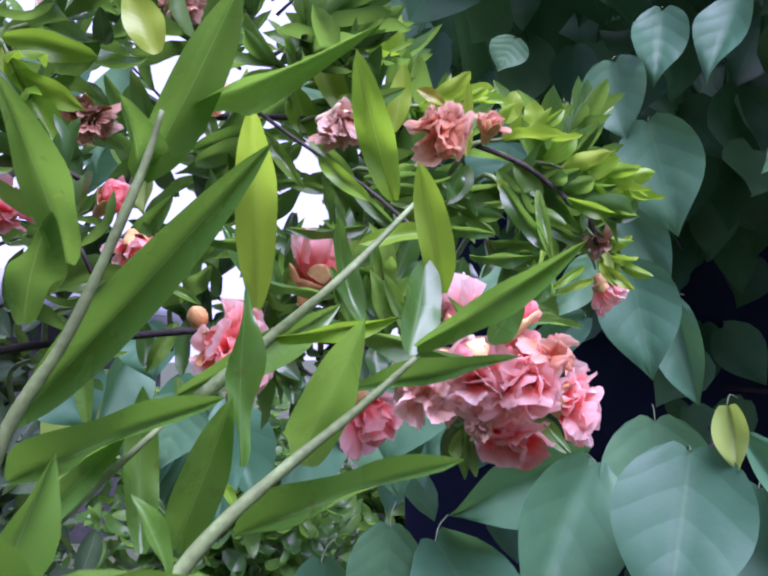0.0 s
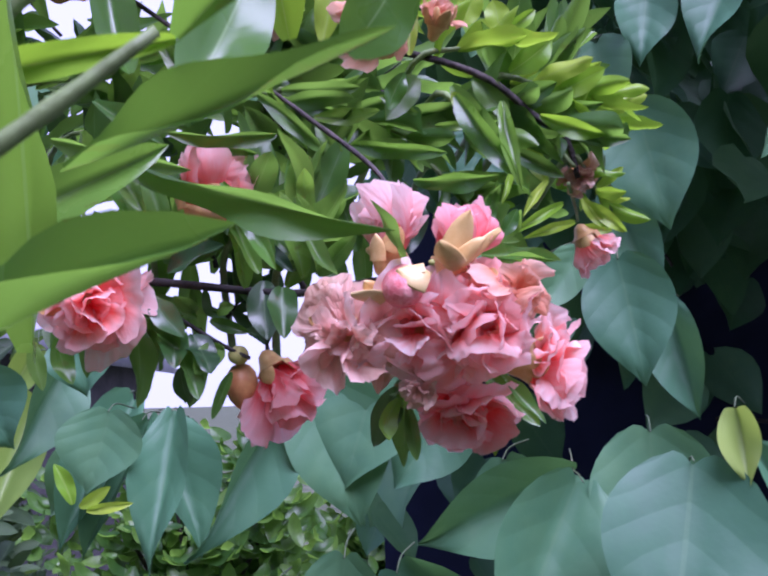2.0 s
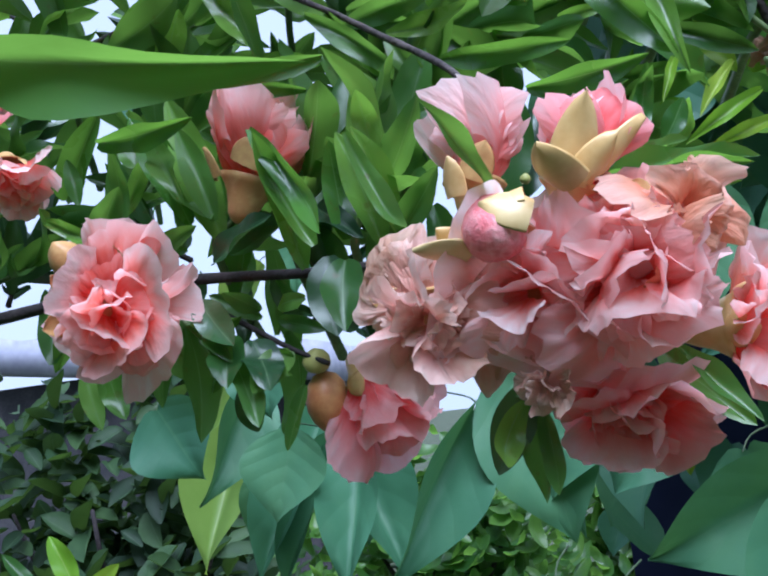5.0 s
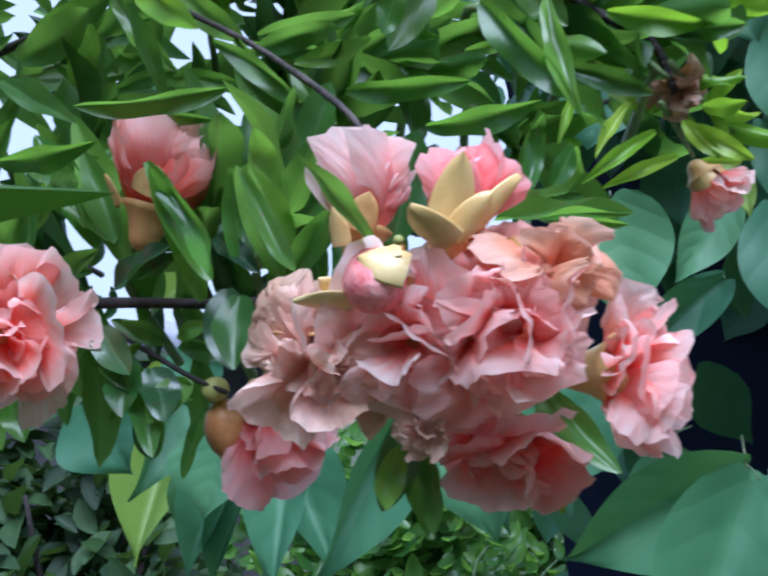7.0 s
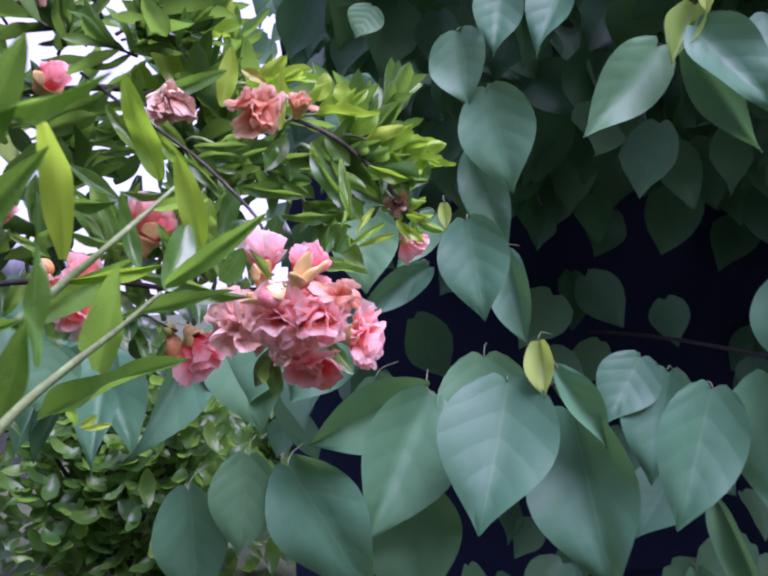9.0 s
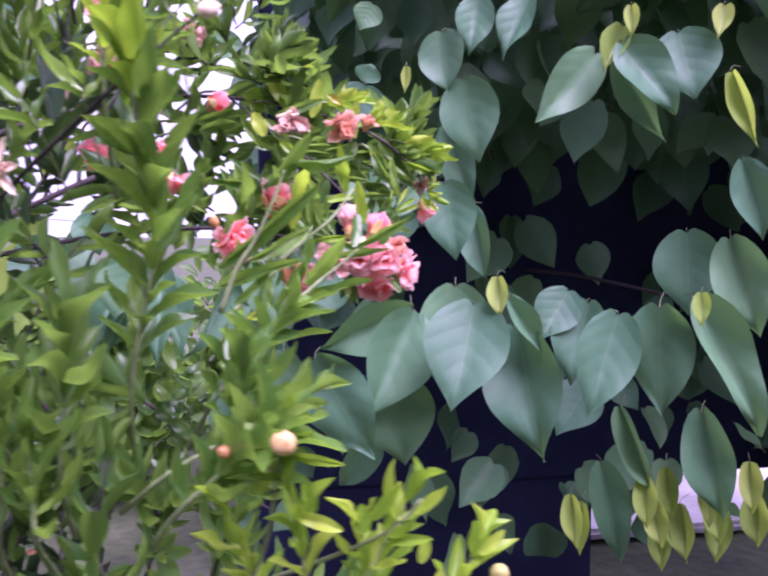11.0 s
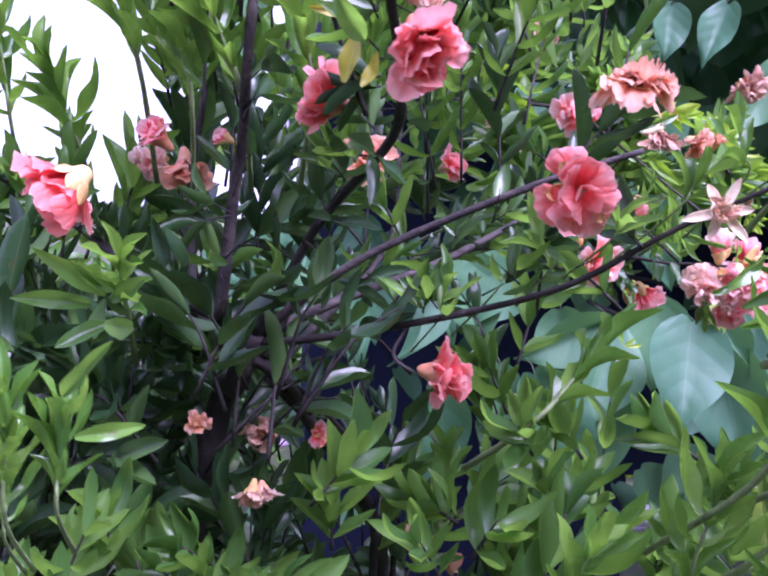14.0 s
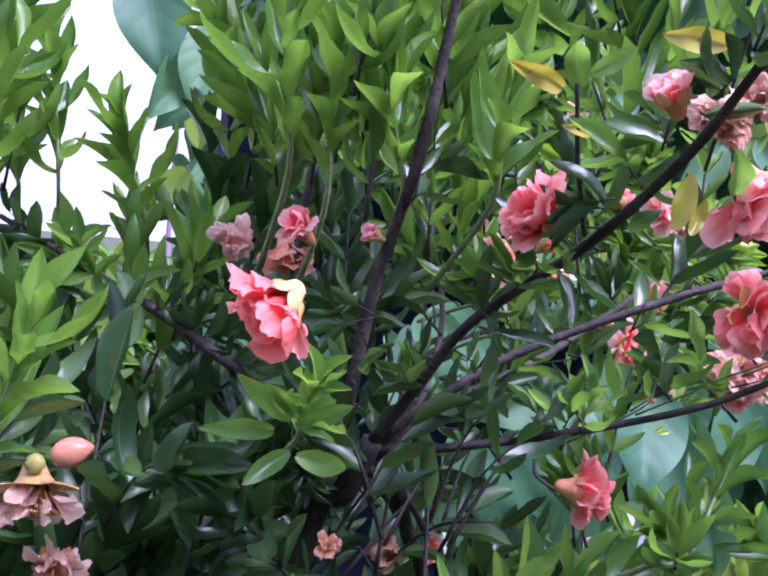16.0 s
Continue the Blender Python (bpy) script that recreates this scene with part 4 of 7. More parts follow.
flower(shrub, (-0.206, 0.513, 1.62), (0.4, -0.86, 0.31), 0.0190, neck=0.9, petals=16, opened=0.7, material=FADED, shapes=CRUMPLED, seed=27)
flower(shrub, (-0.205, 0.440, 1.478), (0.55, -0.75, 0.36), 0.0165, neck=0.7, petals=18, opened=0.55, material=HOT, sepals=4, seed=28, label="rose-red flower among dark leaves")

# flowers of the inner shrub
flower(shrub, (-0.239, 0.123, 1.451), (-0.17, -0.97, -0.17), 0.0198, neck=0.9, petals=20, loose=0.2, width=1.1, opened=1.05, material=CORAL, seed=30, label="wide open rose-pink flower")
flower(shrub, (-0.350, 0.022, 1.500), (0.14, -0.63, -0.77), 0.0157, neck=0.9, petals=26, loose=0.35, opened=0.5, spread=1.1, material=CORAL, calyx=BLUSH, fat=1.15, seed=31, label="nodding rose-pink double flower in a blush calyx")
flower(shrub, (-0.347, 0.037, 1.512), (-0.21, -0.93, 0.29), 0.0104, neck=0.9, petals=18, opened=0.8, material=DRY, shapes=CRUMPLED, seed=32, stamens=14, label="withered flower with a fringe of brown stamens")
flower(shrub, (-0.351, 0.1106, 1.480), (-0.93, 0.06, 0.25), 0.0172, neck=0.55, petals=24, opened=0.52, flare=0.5, lobe=0.7, loose=0.35, spread=1.1, width=0.85, material=CORAL, calyx=BLUSH, seed=33, label="pink flower opening sideways")
flower(shrub, (-0.233, 0.077, 1.483), (-0.03, -0.2, 0.98), 0.0156, neck=0.9, petals=70, loose=0.3, width=0.85, opened=0.85, squash=0.55, stamens=30, material=PEACH, shapes=CRUMPLED, seed=34, label="flat dried peach flower head", sepals=4)
flower(shrub, (-0.187, 0.081, 1.441), (-0.29, -0.95, 0.09), 0.0165, neck=0.9, petals=5, lobe=1.35, fat=0.8, opened=0.4, material=DRY, shapes=CRUMPLED, calyx=CREAM, seed=35, flare=1.35, stamens=26, spread=0.5, label="star of pale sepals round withered stamens", broad=0.75)
flower(shrub, (-0.297, 0.1713, 1.353), (0.78, -0.60, -0.08), 0.0195, neck=0.7, petals=22, opened=0.58, flare=0.5, lobe=0.7, loose=0.35, spread=1.05, width=0.9, material=CORAL, calyx=BLUSH, seed=36, label="coral-pink flower opening sideways")
flower(shrub, (-0.327, 0.21, 1.462), (0.31, -0.93, 0.2), 0.0142, neck=0.9, petals=16, opened=0.9, material=PEACH, shapes=CRUMPLED, seed=37)
flower(shrub, (-0.142, 0.127, 1.506), (-0.26, -0.96, 0.07), 0.0098, neck=0.9, petals=14, opened=0.6, material=DRY, shapes=CRUMPLED, calyx=CALYX, seed=38, flare=1.2, stamens=14)
bud(shrub, (-0.206, 0.047, 1.534), (0.12, -0.55, 0.83), 0.0237, 0.0085, material=PEACH_BUD, seed=10, label="plump peach-red bud")
flower(shrub, (-0.460, 0.113, 1.447), (-0.70, -0.22, -0.60), 0.0175, neck=0.55, petals=24, opened=0.46, flare=0.3, lobe=0.8, loose=0.35, spread=1.2, width=0.85, material=CORAL, calyx=CALYX, seed=41, label="pink flower with ruffled petals", fat=1.15)
flower(shrub, (-0.427, 0.201, 1.463), (-0.75, -0.2, 0.63), 0.0134, neck=0.9, petals=12, opened=0.4, material=HOT, calyx=BLUSH, seed=42)
flower(shrub, (-0.395, 0.19, 1.468), (-0.93, 0, 0.38), 0.0079, neck=0.9, petals=8, opened=0.4, material=HOT, seed=43)
flower(shrub, (-0.438, 0.32, 1.466), (-0.21, -0.96, -0.21), 0.0133, neck=0.9, petals=18, opened=0.9, material=FADED, shapes=CRUMPLED, seed=44)
flower(shrub, (-0.376, 0.02, 1.509), (-0.54, -0.11, 0.84), 0.0091, neck=0.9, petals=12, fat=1.5, width=1.1, opened=0.18, material=PINK, calyx=CALYX_RED, seed=45, flare=0.15, label="half-open pink bud in a peach calyx")
flower(shrub, (-0.332, 0.035, 1.523), (-0.64, -0.77, 0.01), 0.0082, neck=0.9, petals=18, opened=0.8, material=DRY, shapes=CRUMPLED, seed=46, stamens=14)
flower(shrub, (-0.543, 0.19, 1.363), (0.04, -0.52, -0.86), 0.0243, neck=0.62, petals=7, spread=0.75, lobe=0.62, broad=1.1, sepals=6, opened=0.25, loose=0.4, material=FADED, shapes=CRUMPLED, calyx=CALYX, seed=49, flare=1.25, stamens=60, label="withered flower with hanging stamens and yellow sepals", fat=1.1)
bud(shrub, (-0.538, 0.162, 1.371), (0.89, -0.3, 0.34), 0.0166, 0.0059, material=PEACH_BUD, seed=12, label="smooth orange bud")
bud(shrub, (-0.543, 0.183, 1.362), (-0.03, -0.81, 0.59), 0.0087, 0.0041, material=BUD_GREEN, seed=13)
flower(shrub, (-0.531, 0.21, 1.315), (0.03, -0.98, -0.2), 0.0133, neck=0.9, petals=16, opened=0.7, material=FADED, shapes=CRUMPLED, seed=50)
flower(shrub, (-0.3754, 0.2039, 1.3140), (-0.15, -0.98, -0.11), 0.0090, neck=0.9, petals=14, opened=0.8, material=DRY, shapes=CRUMPLED, seed=51)
flower(shrub, (-0.3415, 0.2196, 1.3062), (0.01, -0.99, 0.11), 0.0079, neck=0.9, petals=8, opened=0.6, material=HOT, seed=52)
flower(shrub, (-0.3824, 0.1656, 1.2974), (-0.2, -0.57, -0.79), 0.0095, neck=0.9, petals=14, opened=0.5, material=FADED, seed=53)
flower(shrub, (-0.4120, 0.1935, 1.3183), (0.11, -0.87, 0.49), 0.0070, neck=0.9, petals=10, opened=0.7, material=PEACH, seed=54)
bud(shrub, (-0.349, 0.146, 1.256), (0.08, -0.8, 0.59), 0.0082, 0.0038, material=BUD_GREEN, seed=14, label="small round yellow-green fruit bud")
bud(shrub, (-0.057, -0.056, 1.329), (0.14, -0.86, 0.49), 0.0100, 0.0050, material=CALYX, seed=15, label="round yellow bud on a sprig")
bud(shrub, (-0.077, -0.028, 1.32), (-0.61, -0.66, 0.44), 0.0060, 0.0030, material=CALYX_RED, seed=16)
bud(shrub, (0.04, -0.026, 1.26), (0, -0.84, 0.54), 0.0095, 0.0043, material=BUD_GREEN, seed=17)
flower(shrub, (-0.208, 0.202, 1.201), (0.55, -0.83, 0.08), 0.0032, neck=0.9, petals=6, opened=0.5, material=PEACH, seed=55)
flower(shrub, (-0.259, 0.245, 1.217), (0.87, -0.48, -0.07), 0.0123, neck=0.9, petals=10, opened=0.4, material=PEACH, calyx=CALYX, seed=56)
flower(shrub, (-0.084, 0.059, 1.297), (0.1, -0.99, -0.05), 0.0048, neck=0.9, petals=8, opened=0.5, material=PEACH, seed=57)

# branches of the shrub
stem(shrub, "trunk", [(-0.38, 0.217, 1.365), (-0.388, 0.23, 1.335), (-0.401, 0.26, 1.285), (-0.46, 0.3, 0.9), (-0.47, 0.32, 0.4), (-0.48, 0.33, 0)], 0.0062, 0.012, BARK)
stem(shrub, "branch", [(-0.38, 0.217, 1.365), (-0.366, 0.2, 1.396), (-0.35, 0.18, 1.432), (-0.327, 0.13, 1.471), (-0.341, 0.07, 1.494), (-0.356, 0.03, 1.508), (-0.365, 0, 1.526), (-0.374, -0.03, 1.54)], 0.0032, 0.0014, BARK)
stem(shrub, "branch", [(-0.376, 0.217, 1.366), (-0.343, 0.2, 1.397), (-0.308, 0.19, 1.42), (-0.24, 0.16, 1.454), (-0.189, 0.14, 1.474)], 0.003, 0.0018, BARK)
stem(shrub, "branch", [(-0.374, 0.22, 1.364), (-0.335, 0.23, 1.381), (-0.256, 0.25, 1.41), (-0.173, 0.27, 1.452)], 0.0036, 0.002, BARK)
stem(shrub, "branch", [(-0.376, 0.218, 1.36), (-0.348, 0.2, 1.365), (-0.286, 0.17, 1.381), (-0.229, 0.14, 1.402), (-0.19, 0.1, 1.435), (-0.135, 0.045, 1.475), (-0.09, 0.028, 1.512)], 0.0028, 0.0007, BARK)
bud(shrub, (-0.0905, 0.0285, 1.512), (0.86, -0.1, 0.35), 0.0115, 0.0042, material=CREAM, seed=21, label="pale cream bud at a twig's end")
stem(shrub, "branch", [(-0.4, 0.21, 1.374), (-0.395, 0.2, 1.442), (-0.392, 0.19, 1.471), (-0.393, 0.165, 1.507), (-0.39, 0.15, 1.572), (-0.391, 0.14, 1.602)], 0.0036, 0.002, BARK)
stem(shrub, "branch", [(-0.363, 0.215, 1.341), (-0.337, 0.25, 1.3), (-0.297, 0.295, 1.246), (-0.274, 0.31, 1.153), (-0.3, 0.33, 0.8), (-0.35, 0.33, 0)], 0.004, 0.0055, BARK)
stem(shrub, "branch", [(-0.372, 0.217, 1.34), (-0.346, 0.24, 1.312), (-0.314, 0.27, 1.269), (-0.286, 0.29, 1.187), (-0.33, 0.33, 0.85), (-0.37, 0.33, 0)], 0.0028, 0.0034, BARK)
stem(shrub, "branch", [(-0.367, 0.22, 1.343), (-0.332, 0.25, 1.312), (-0.294, 0.29, 1.262), (-0.266, 0.31, 1.177), (-0.3, 0.35, 0.85), (-0.33, 0.35, 0)], 0.0018, 0.0024, BARK)
stem(shrub, "branch", [(-0.358, 0.22, 1.391), (-0.364, 0.22, 1.371), (-0.374, 0.217, 1.352)], 0.0022, 0.0028, BARK)
stem(shrub, "branch", [(-0.366, 0.215, 1.343), (-0.409, 0.24, 1.371), (-0.416, 0.26, 1.441), (-0.409, 0.27, 1.508)], 0.0045, 0.002, BARK)
stem(shrub, "branch", [(-0.39, 0.22, 1.369), (-0.442, 0.25, 1.393), (-0.479, 0.3, 1.417), (-0.521, 0.36, 1.439), (-0.567, 0.4, 1.464)], 0.004, 0.0018, BARK)
stem(shrub, "branch", [(-0.368, 0.216, 1.345), (-0.29, 0.36, 1.385), (-0.20, 0.42, 1.408), (-0.122, 0.428, 1.416), (-0.089, 0.423, 1.417), (-0.058, 0.42, 1.415), (-0.008, 0.4, 1.407), (0.012, 0.39, 1.407), (0.026, 0.375, 1.407), (0.037, 0.37, 1.407)], 0.0024, 0.0011, BARK)
stem(shrub, "twig", [(-0.059, 0.42, 1.408), (-0.044, 0.418, 1.398), (-0.031, 0.415, 1.39), (-0.021, 0.414, 1.385)], 0.0009, 0.0007, BARK)
stem(shrub, "twig", [(-0.081, 0.45, 1.546), (-0.051, 0.44, 1.521), (-0.016, 0.43, 1.494), (0.001, 0.42, 1.478), (0.026, 0.39, 1.449), (0.034, 0.38, 1.431)], 0.0011, 0.0009, BARK)
stem(shrub, "branch", [(-0.368, 0.216, 1.345), (-0.26, 0.38, 1.42), (-0.213, 0.52, 1.538), (-0.124, 0.51, 1.551), (-0.041, 0.5, 1.547), (0.023, 0.47, 1.529), (0.07, 0.45, 1.507), (0.095, 0.45, 1.487), (0.108, 0.452, 1.477), (0.113, 0.455, 1.461)], 0.0024, 0.0012, BARK)
stem(shrub, "twig", [(0.103, 0.45, 1.474), (0.111, 0.452, 1.465)], 0.001, 0.0009, TWIG)
stem(shrub, "twig", [(0.108, 0.452, 1.458), (0.117, 0.48, 1.454), (0.125, 0.51, 1.454)], 0.0009, 0.0007, TWIG)
stem(shrub, "twig", [(-0.347, 0.1, 1.476), (-0.361, 0.09, 1.503), (-0.372, 0.08, 1.53)], 0.0012, 0.0009, BARK)
stem(shrub, "twig", [(-0.3, 0.18, 1.377), (-0.311, 0.17, 1.361), (-0.301, 0.165, 1.352)], 0.0011, 0.0009, BARK)

# large near leaves of the front shoots
leaf(shrub, (0.008, 0.183, 1.404), (0.041, 0.162, 1.424), 0.0063, (-0.31, -0.87, -0.39), 1, FRESH_LIT)
leaf(shrub, (-0.008, 0.196, 1.395), (0.03, 0.177, 1.402), 0.0053, (-0.47, -0.83, 0.29), 0, FRESH_LIT)
leaf(shrub, (-0.033, 0.19, 1.364), (0.017, 0.168, 1.382), 0.0081, (-0.48, -0.77, 0.41), 1, FRESH_LIT)
leaf(shrub, (-0.023, 0.224, 1.375), (-0.002, 0.165, 1.41), 0.0123, (-0.34, -0.57, -0.75), 0, FRESH_LIT)
leaf(shrub, (0.004, 0.208, 1.441), (-0.004, 0.187, 1.472), 0.0089, (0.09, -0.84, -0.54), 4, YOUNG)
leaf(shrub, (0.016, 0.215, 1.418), (0.01, 0.2, 1.449), 0.0091, (0.18, -0.9, -0.4), 0, YOUNG)
leaf(shrub, (-0.033, 0.222, 1.415), (-0.026, 0.175, 1.456), 0.0105, (0.12, -0.64, -0.76), 2, YOUNG)
leaf(shrub, (-0.052, 0.185, 1.442), (-0.025, 0.16, 1.476), 0.0117, (0.18, -0.72, -0.67), 0, FRESH_LIT)
leaf(shrub, (-0.004, 0.208, 1.411), (-0.01, 0.21, 1.438), 0.0060, (0.35, -0.93, 0.15), 5, FRESH_LIT)
leaf(shrub, (-0.061, 0.252, 1.392), (-0.013, 0.264, 1.419), 0.0115, (0.31, -0.94, -0.13), 1, FRESH_LIT)
leaf(shrub, (0.007, 0.195, 1.403), (0.012, 0.21, 1.427), 0.0109, (0.51, -0.78, 0.37), 0, FRESH_LIT)
leaf(shrub, (-0.041, 0.189, 1.461), (0.002, 0.146, 1.461), 0.0060, (-0.5, -0.5, -0.71), 3, FRESH_LIT)
leaf(shrub, (-0.083, 0.19, 1.388), (-0.019, 0.16, 1.444), 0.0114, (-0.05, -0.9, -0.43), 0, FRESH_LIT)
leaf(shrub, (-0.07, 0.19, 1.424), (-0.069, 0.15, 1.456), 0.0097, (0.61, -0.48, -0.63), 1, FRESH_LIT)
leaf(shrub, (-0.08, 0.19, 1.411), (-0.066, 0.17, 1.433), 0.0107, (0.51, -0.45, -0.73), 4, FRESH_LIT)
leaf(shrub, (-0.053, 0.2, 1.477), (-0.061, 0.2, 1.493), 0.0098, (0.09, -1, 0.04), 0, YOUNG)
leaf(shrub, (-0.054, 0.19, 1.443), (-0.049, 0.16, 1.454), 0.0086, (0.71, -0.13, -0.69), 3, FRESH_LIT)
leaf(shrub, (-0.046, 0.19, 1.36), (-0.028, 0.165, 1.395), 0.0101, (-0.06, -0.83, -0.55), 0, FRESH_LIT)
leaf(shrub, (-0.027, 0.17, 1.381), (-0.026, 0.17, 1.418), 0.0061, (0.58, -0.82, -0.01), 4, FRESH_LIT)
leaf(shrub, (-0.084, 0.19, 1.376), (-0.029, 0.165, 1.395), 0.0089, (-0.45, -0.87, 0.17), 1, FRESH_LIT)
leaf(shrub, (-0.073, 0.17, 1.366), (-0.05, 0.17, 1.388), 0.0060, (0.12, -0.99, -0.12), 0, FRESH_LIT)
leaf(shrub, (-0.05, 0.18, 1.362), (-0.05, 0.18, 1.397), 0.0080, (0.45, -0.89, 0), 2, FRESH_LIT)
leaf(shrub, (-0.036, 0.15, 1.365), (-0.043, 0.15, 1.379), 0.0041, (0.67, -0.65, 0.36), 3, FRESH_LIT)
leaf(shrub, (-0.026, 0.2, 1.407), (0.006, 0.2, 1.412), 0.0044, (0.06, -0.92, -0.38), 1, YOUNG)
leaf(shrub, (-0.071, 0.2, 1.408), (-0.069, 0.2, 1.386), 0.0046, (0.35, -0.94, 0.04), 0, FRESH_LIT)
leaf(shrub, (-0.034, 0.42, 1.522), (0.011, 0.42, 1.539), 0.0100, (0.1, -0.96, -0.27), 0, FRESH_LIT)
leaf(shrub, (0.015, 0.25, 1.44), (-0.007, 0.25, 1.436), 0.0067, (-0.07, -0.93, 0.37), 0, YOUNG)
leaf(shrub, (-0.041, 0.47, 1.584), (-0.019, 0.47, 1.534), 0.0162, (-0.06, -1, -0.03), 0, YOUNG)
leaf(shrub, (0.004, 0.46, 1.527), (0.011, 0.46, 1.566), 0.0131, (0.05, -1, -0.01), 0, YOUNG)
leaf(shrub, (0.041, 0.42, 1.503), (0.043, 0.42, 1.542), 0.0066, (0.1, -0.99, -0.01), 2, YOUNG)
leaf(shrub, (0.032, 0.45, 1.539), (0.017, 0.45, 1.548), 0.0074, (0.04, -1, 0.06), 1, YELLOW)
leaf(shrub, (0.025, 0.19, 1.405), (0.032, 0.19, 1.416), 0.0086, (0.49, -0.82, -0.31), 0, FRESH_LIT)
leaf(shrub, (-0.056, 0.5, 1.566), (-0.044, 0.5, 1.533), 0.0181, (-0.16, -0.99, -0.06), 0, YOUNG)
stem(shrub, "shoot", [(-0.044, 0.165, 1.355), (-0.032, 0.168, 1.369), (-0.018, 0.172, 1.381), (-0.005, 0.175, 1.391), (0.008, 0.177, 1.402)], 0.0019, 0.0006, TWIG)
stem(shrub, "shoot", [(-0.082, 0.165, 1.361), (-0.072, 0.165, 1.389), (-0.06, 0.165, 1.408), (-0.047, 0.165, 1.437), (-0.042, 0.165, 1.452)], 0.0019, 0.0006, TWIG)
stem(shrub, "shoot", [(-0.043, 0.2, 1.393), (-0.026, 0.2, 1.407), (-0.008, 0.2, 1.422), (0.011, 0.22, 1.444)], 0.0019, 0.0006, TWIG)
stem(shrub, "shoot", [(-0.077, 0.17, 1.358), (-0.064, 0.172, 1.371), (-0.045, 0.178, 1.389)], 0.0019, 0.0006, TWIG)

# dark leaves standing along the flowering branch
crowd = random.Random(73)
for _ in range(20):
    foot = Vector((crowd.uniform(-0.135, 0.030), crowd.uniform(0.430, 0.475), crowd.uniform(1.385, 1.435)))
    way = Vector((crowd.uniform(-0.5, 0.35), crowd.uniform(-0.35, 0.2), crowd.choice((1.0, 1.0, 0.8, -0.7)))).normalized()
    leaf(shrub, foot, foot + way * crowd.uniform(0.026, 0.044), crowd.uniform(0.0085, 0.0120), (crowd.uniform(-0.3, 0.6), -0.85, crowd.uniform(-0.4, 0.3)), crowd.randrange(6), crowd.choice((LEAF, LEAF, MATURE_SHADED, FRESH_LIT)))
for _ in range(30):
    foot = Vector((crowd.uniform(-0.29, -0.10), crowd.uniform(0.46, 0.60), crowd.uniform(1.465, 1.60)))
    way = Vector((crowd.uniform(-1.0, 1.0), crowd.uniform(-0.5, 0.2), crowd.uniform(-0.4, 1.0))).normalized()
    leaf(shrub, foot, foot + way * crowd.uniform(0.032, 0.050), crowd.uniform(0.010, 0.0135), (crowd.uniform(-0.4, 0.4), -0.8, crowd.uniform(-0.5, 0.5)), crowd.randrange(6), crowd.choice((LEAF, MATURE_SHADED, LEAF, FRESH_LIT)))

for _ in range(18):
    foot = Vector((crowd.uniform(-0.13, -0.02), crowd.uniform(0.50, 0.56), crowd.uniform(1.47, 1.52)))
    way = Vector((crowd.uniform(-1.0, 1.0), crowd.uniform(-0.4, 0.1), crowd.uniform(-1.0, 0.7))).normalized()
    leaf(shrub, foot, foot + way * crowd.uniform(0.030, 0.048), crowd.uniform(0.009, 0.0125), (crowd.uniform(-0.4, 0.4), -0.8, crowd.uniform(-0.5, 0.5)), crowd.randrange(6), crowd.choice((LEAF, LEAF, MATURE_SHADED, FRESH_LIT)))

# leaves round the flower cluster
leaf(shrub, (0.0280, 0.4200, 1.4210), (0.0380, 0.4200, 1.4520), 0.0149, (0.2, -0.97, 0.1), 0, LEAF)
leaf(shrub, (0.0340, 0.4250, 1.4230), (0.0420, 0.4300, 1.4500), 0.0138, (0.3, -0.95, 0.1), 1, MATURE_SHADED)
leaf(shrub, (0.0060, 0.4200, 1.4260), (0.0060, 0.4200, 1.4470), 0.0132, (0.2, -0.95, 0.1), 4, MATURE_SHADED)
leaf(shrub, (0.0660, 0.4100, 1.4270), (0.0720, 0.4100, 1.4490), 0.0054, (0.1, -0.97, 0.1), 2, FRESH_LIT)
leaf(shrub, (0.0730, 0.4100, 1.4280), (0.0790, 0.4100, 1.4380), 0.0058, (0.1, -0.97, 0.1), 0, FRESH_LIT)
leaf(shrub, (0.0640, 0.4000, 1.4220), (0.0760, 0.3900, 1.4220), 0.0051, (-0.2, -0.8, 0.5), 1, LEAF)
leaf(shrub, (0.0330, 0.3980, 1.3730), (0.0240, 0.3920, 1.3530), 0.0102, (0.25, -0.95, 0.1), 0, MATURE_SHADED)
leaf(shrub, (0.0340, 0.3960, 1.3720), (0.0340, 0.3920, 1.3460), 0.0074, (-0.35, -0.92, 0.1), 4, LEAF)
leaf(shrub, (0.0300, 0.4000, 1.3710), (0.0420, 0.3850, 1.3730), 0.0073, (-0.1, -0.75, 0.6), 1, MATURE_SHADED)
leaf(shrub, (0.0630, 0.3920, 1.3770), (0.0780, 0.3780, 1.3590), 0.0089, (-0.3, -0.80, 0.5), 1, FRESH_LIT)
leaf(shrub, (0.0670, 0.3980, 1.3650), (0.0650, 0.3940, 1.3490), 0.0047, (-0.1, -0.98, 0.1), 2, YOUNG)
leaf(shrub, (-0.0140, 0.4020, 1.4120), (-0.0120, 0.3960, 1.3900), 0.0124, (0.1, -0.98, 0.1), 0, MATURE_SHADED)
leaf(shrub, (0.0000, 0.4050, 1.4130), (-0.0080, 0.4000, 1.4440), 0.0097, (0.35, -0.92, 0.1), 1, FRESH_LIT)
leaf(shrub, (-0.0020, 0.4100, 1.4340), (-0.0040, 0.4080, 1.4580), 0.0089, (0.1, -0.99, 0.1), 0, FRESH_LIT)
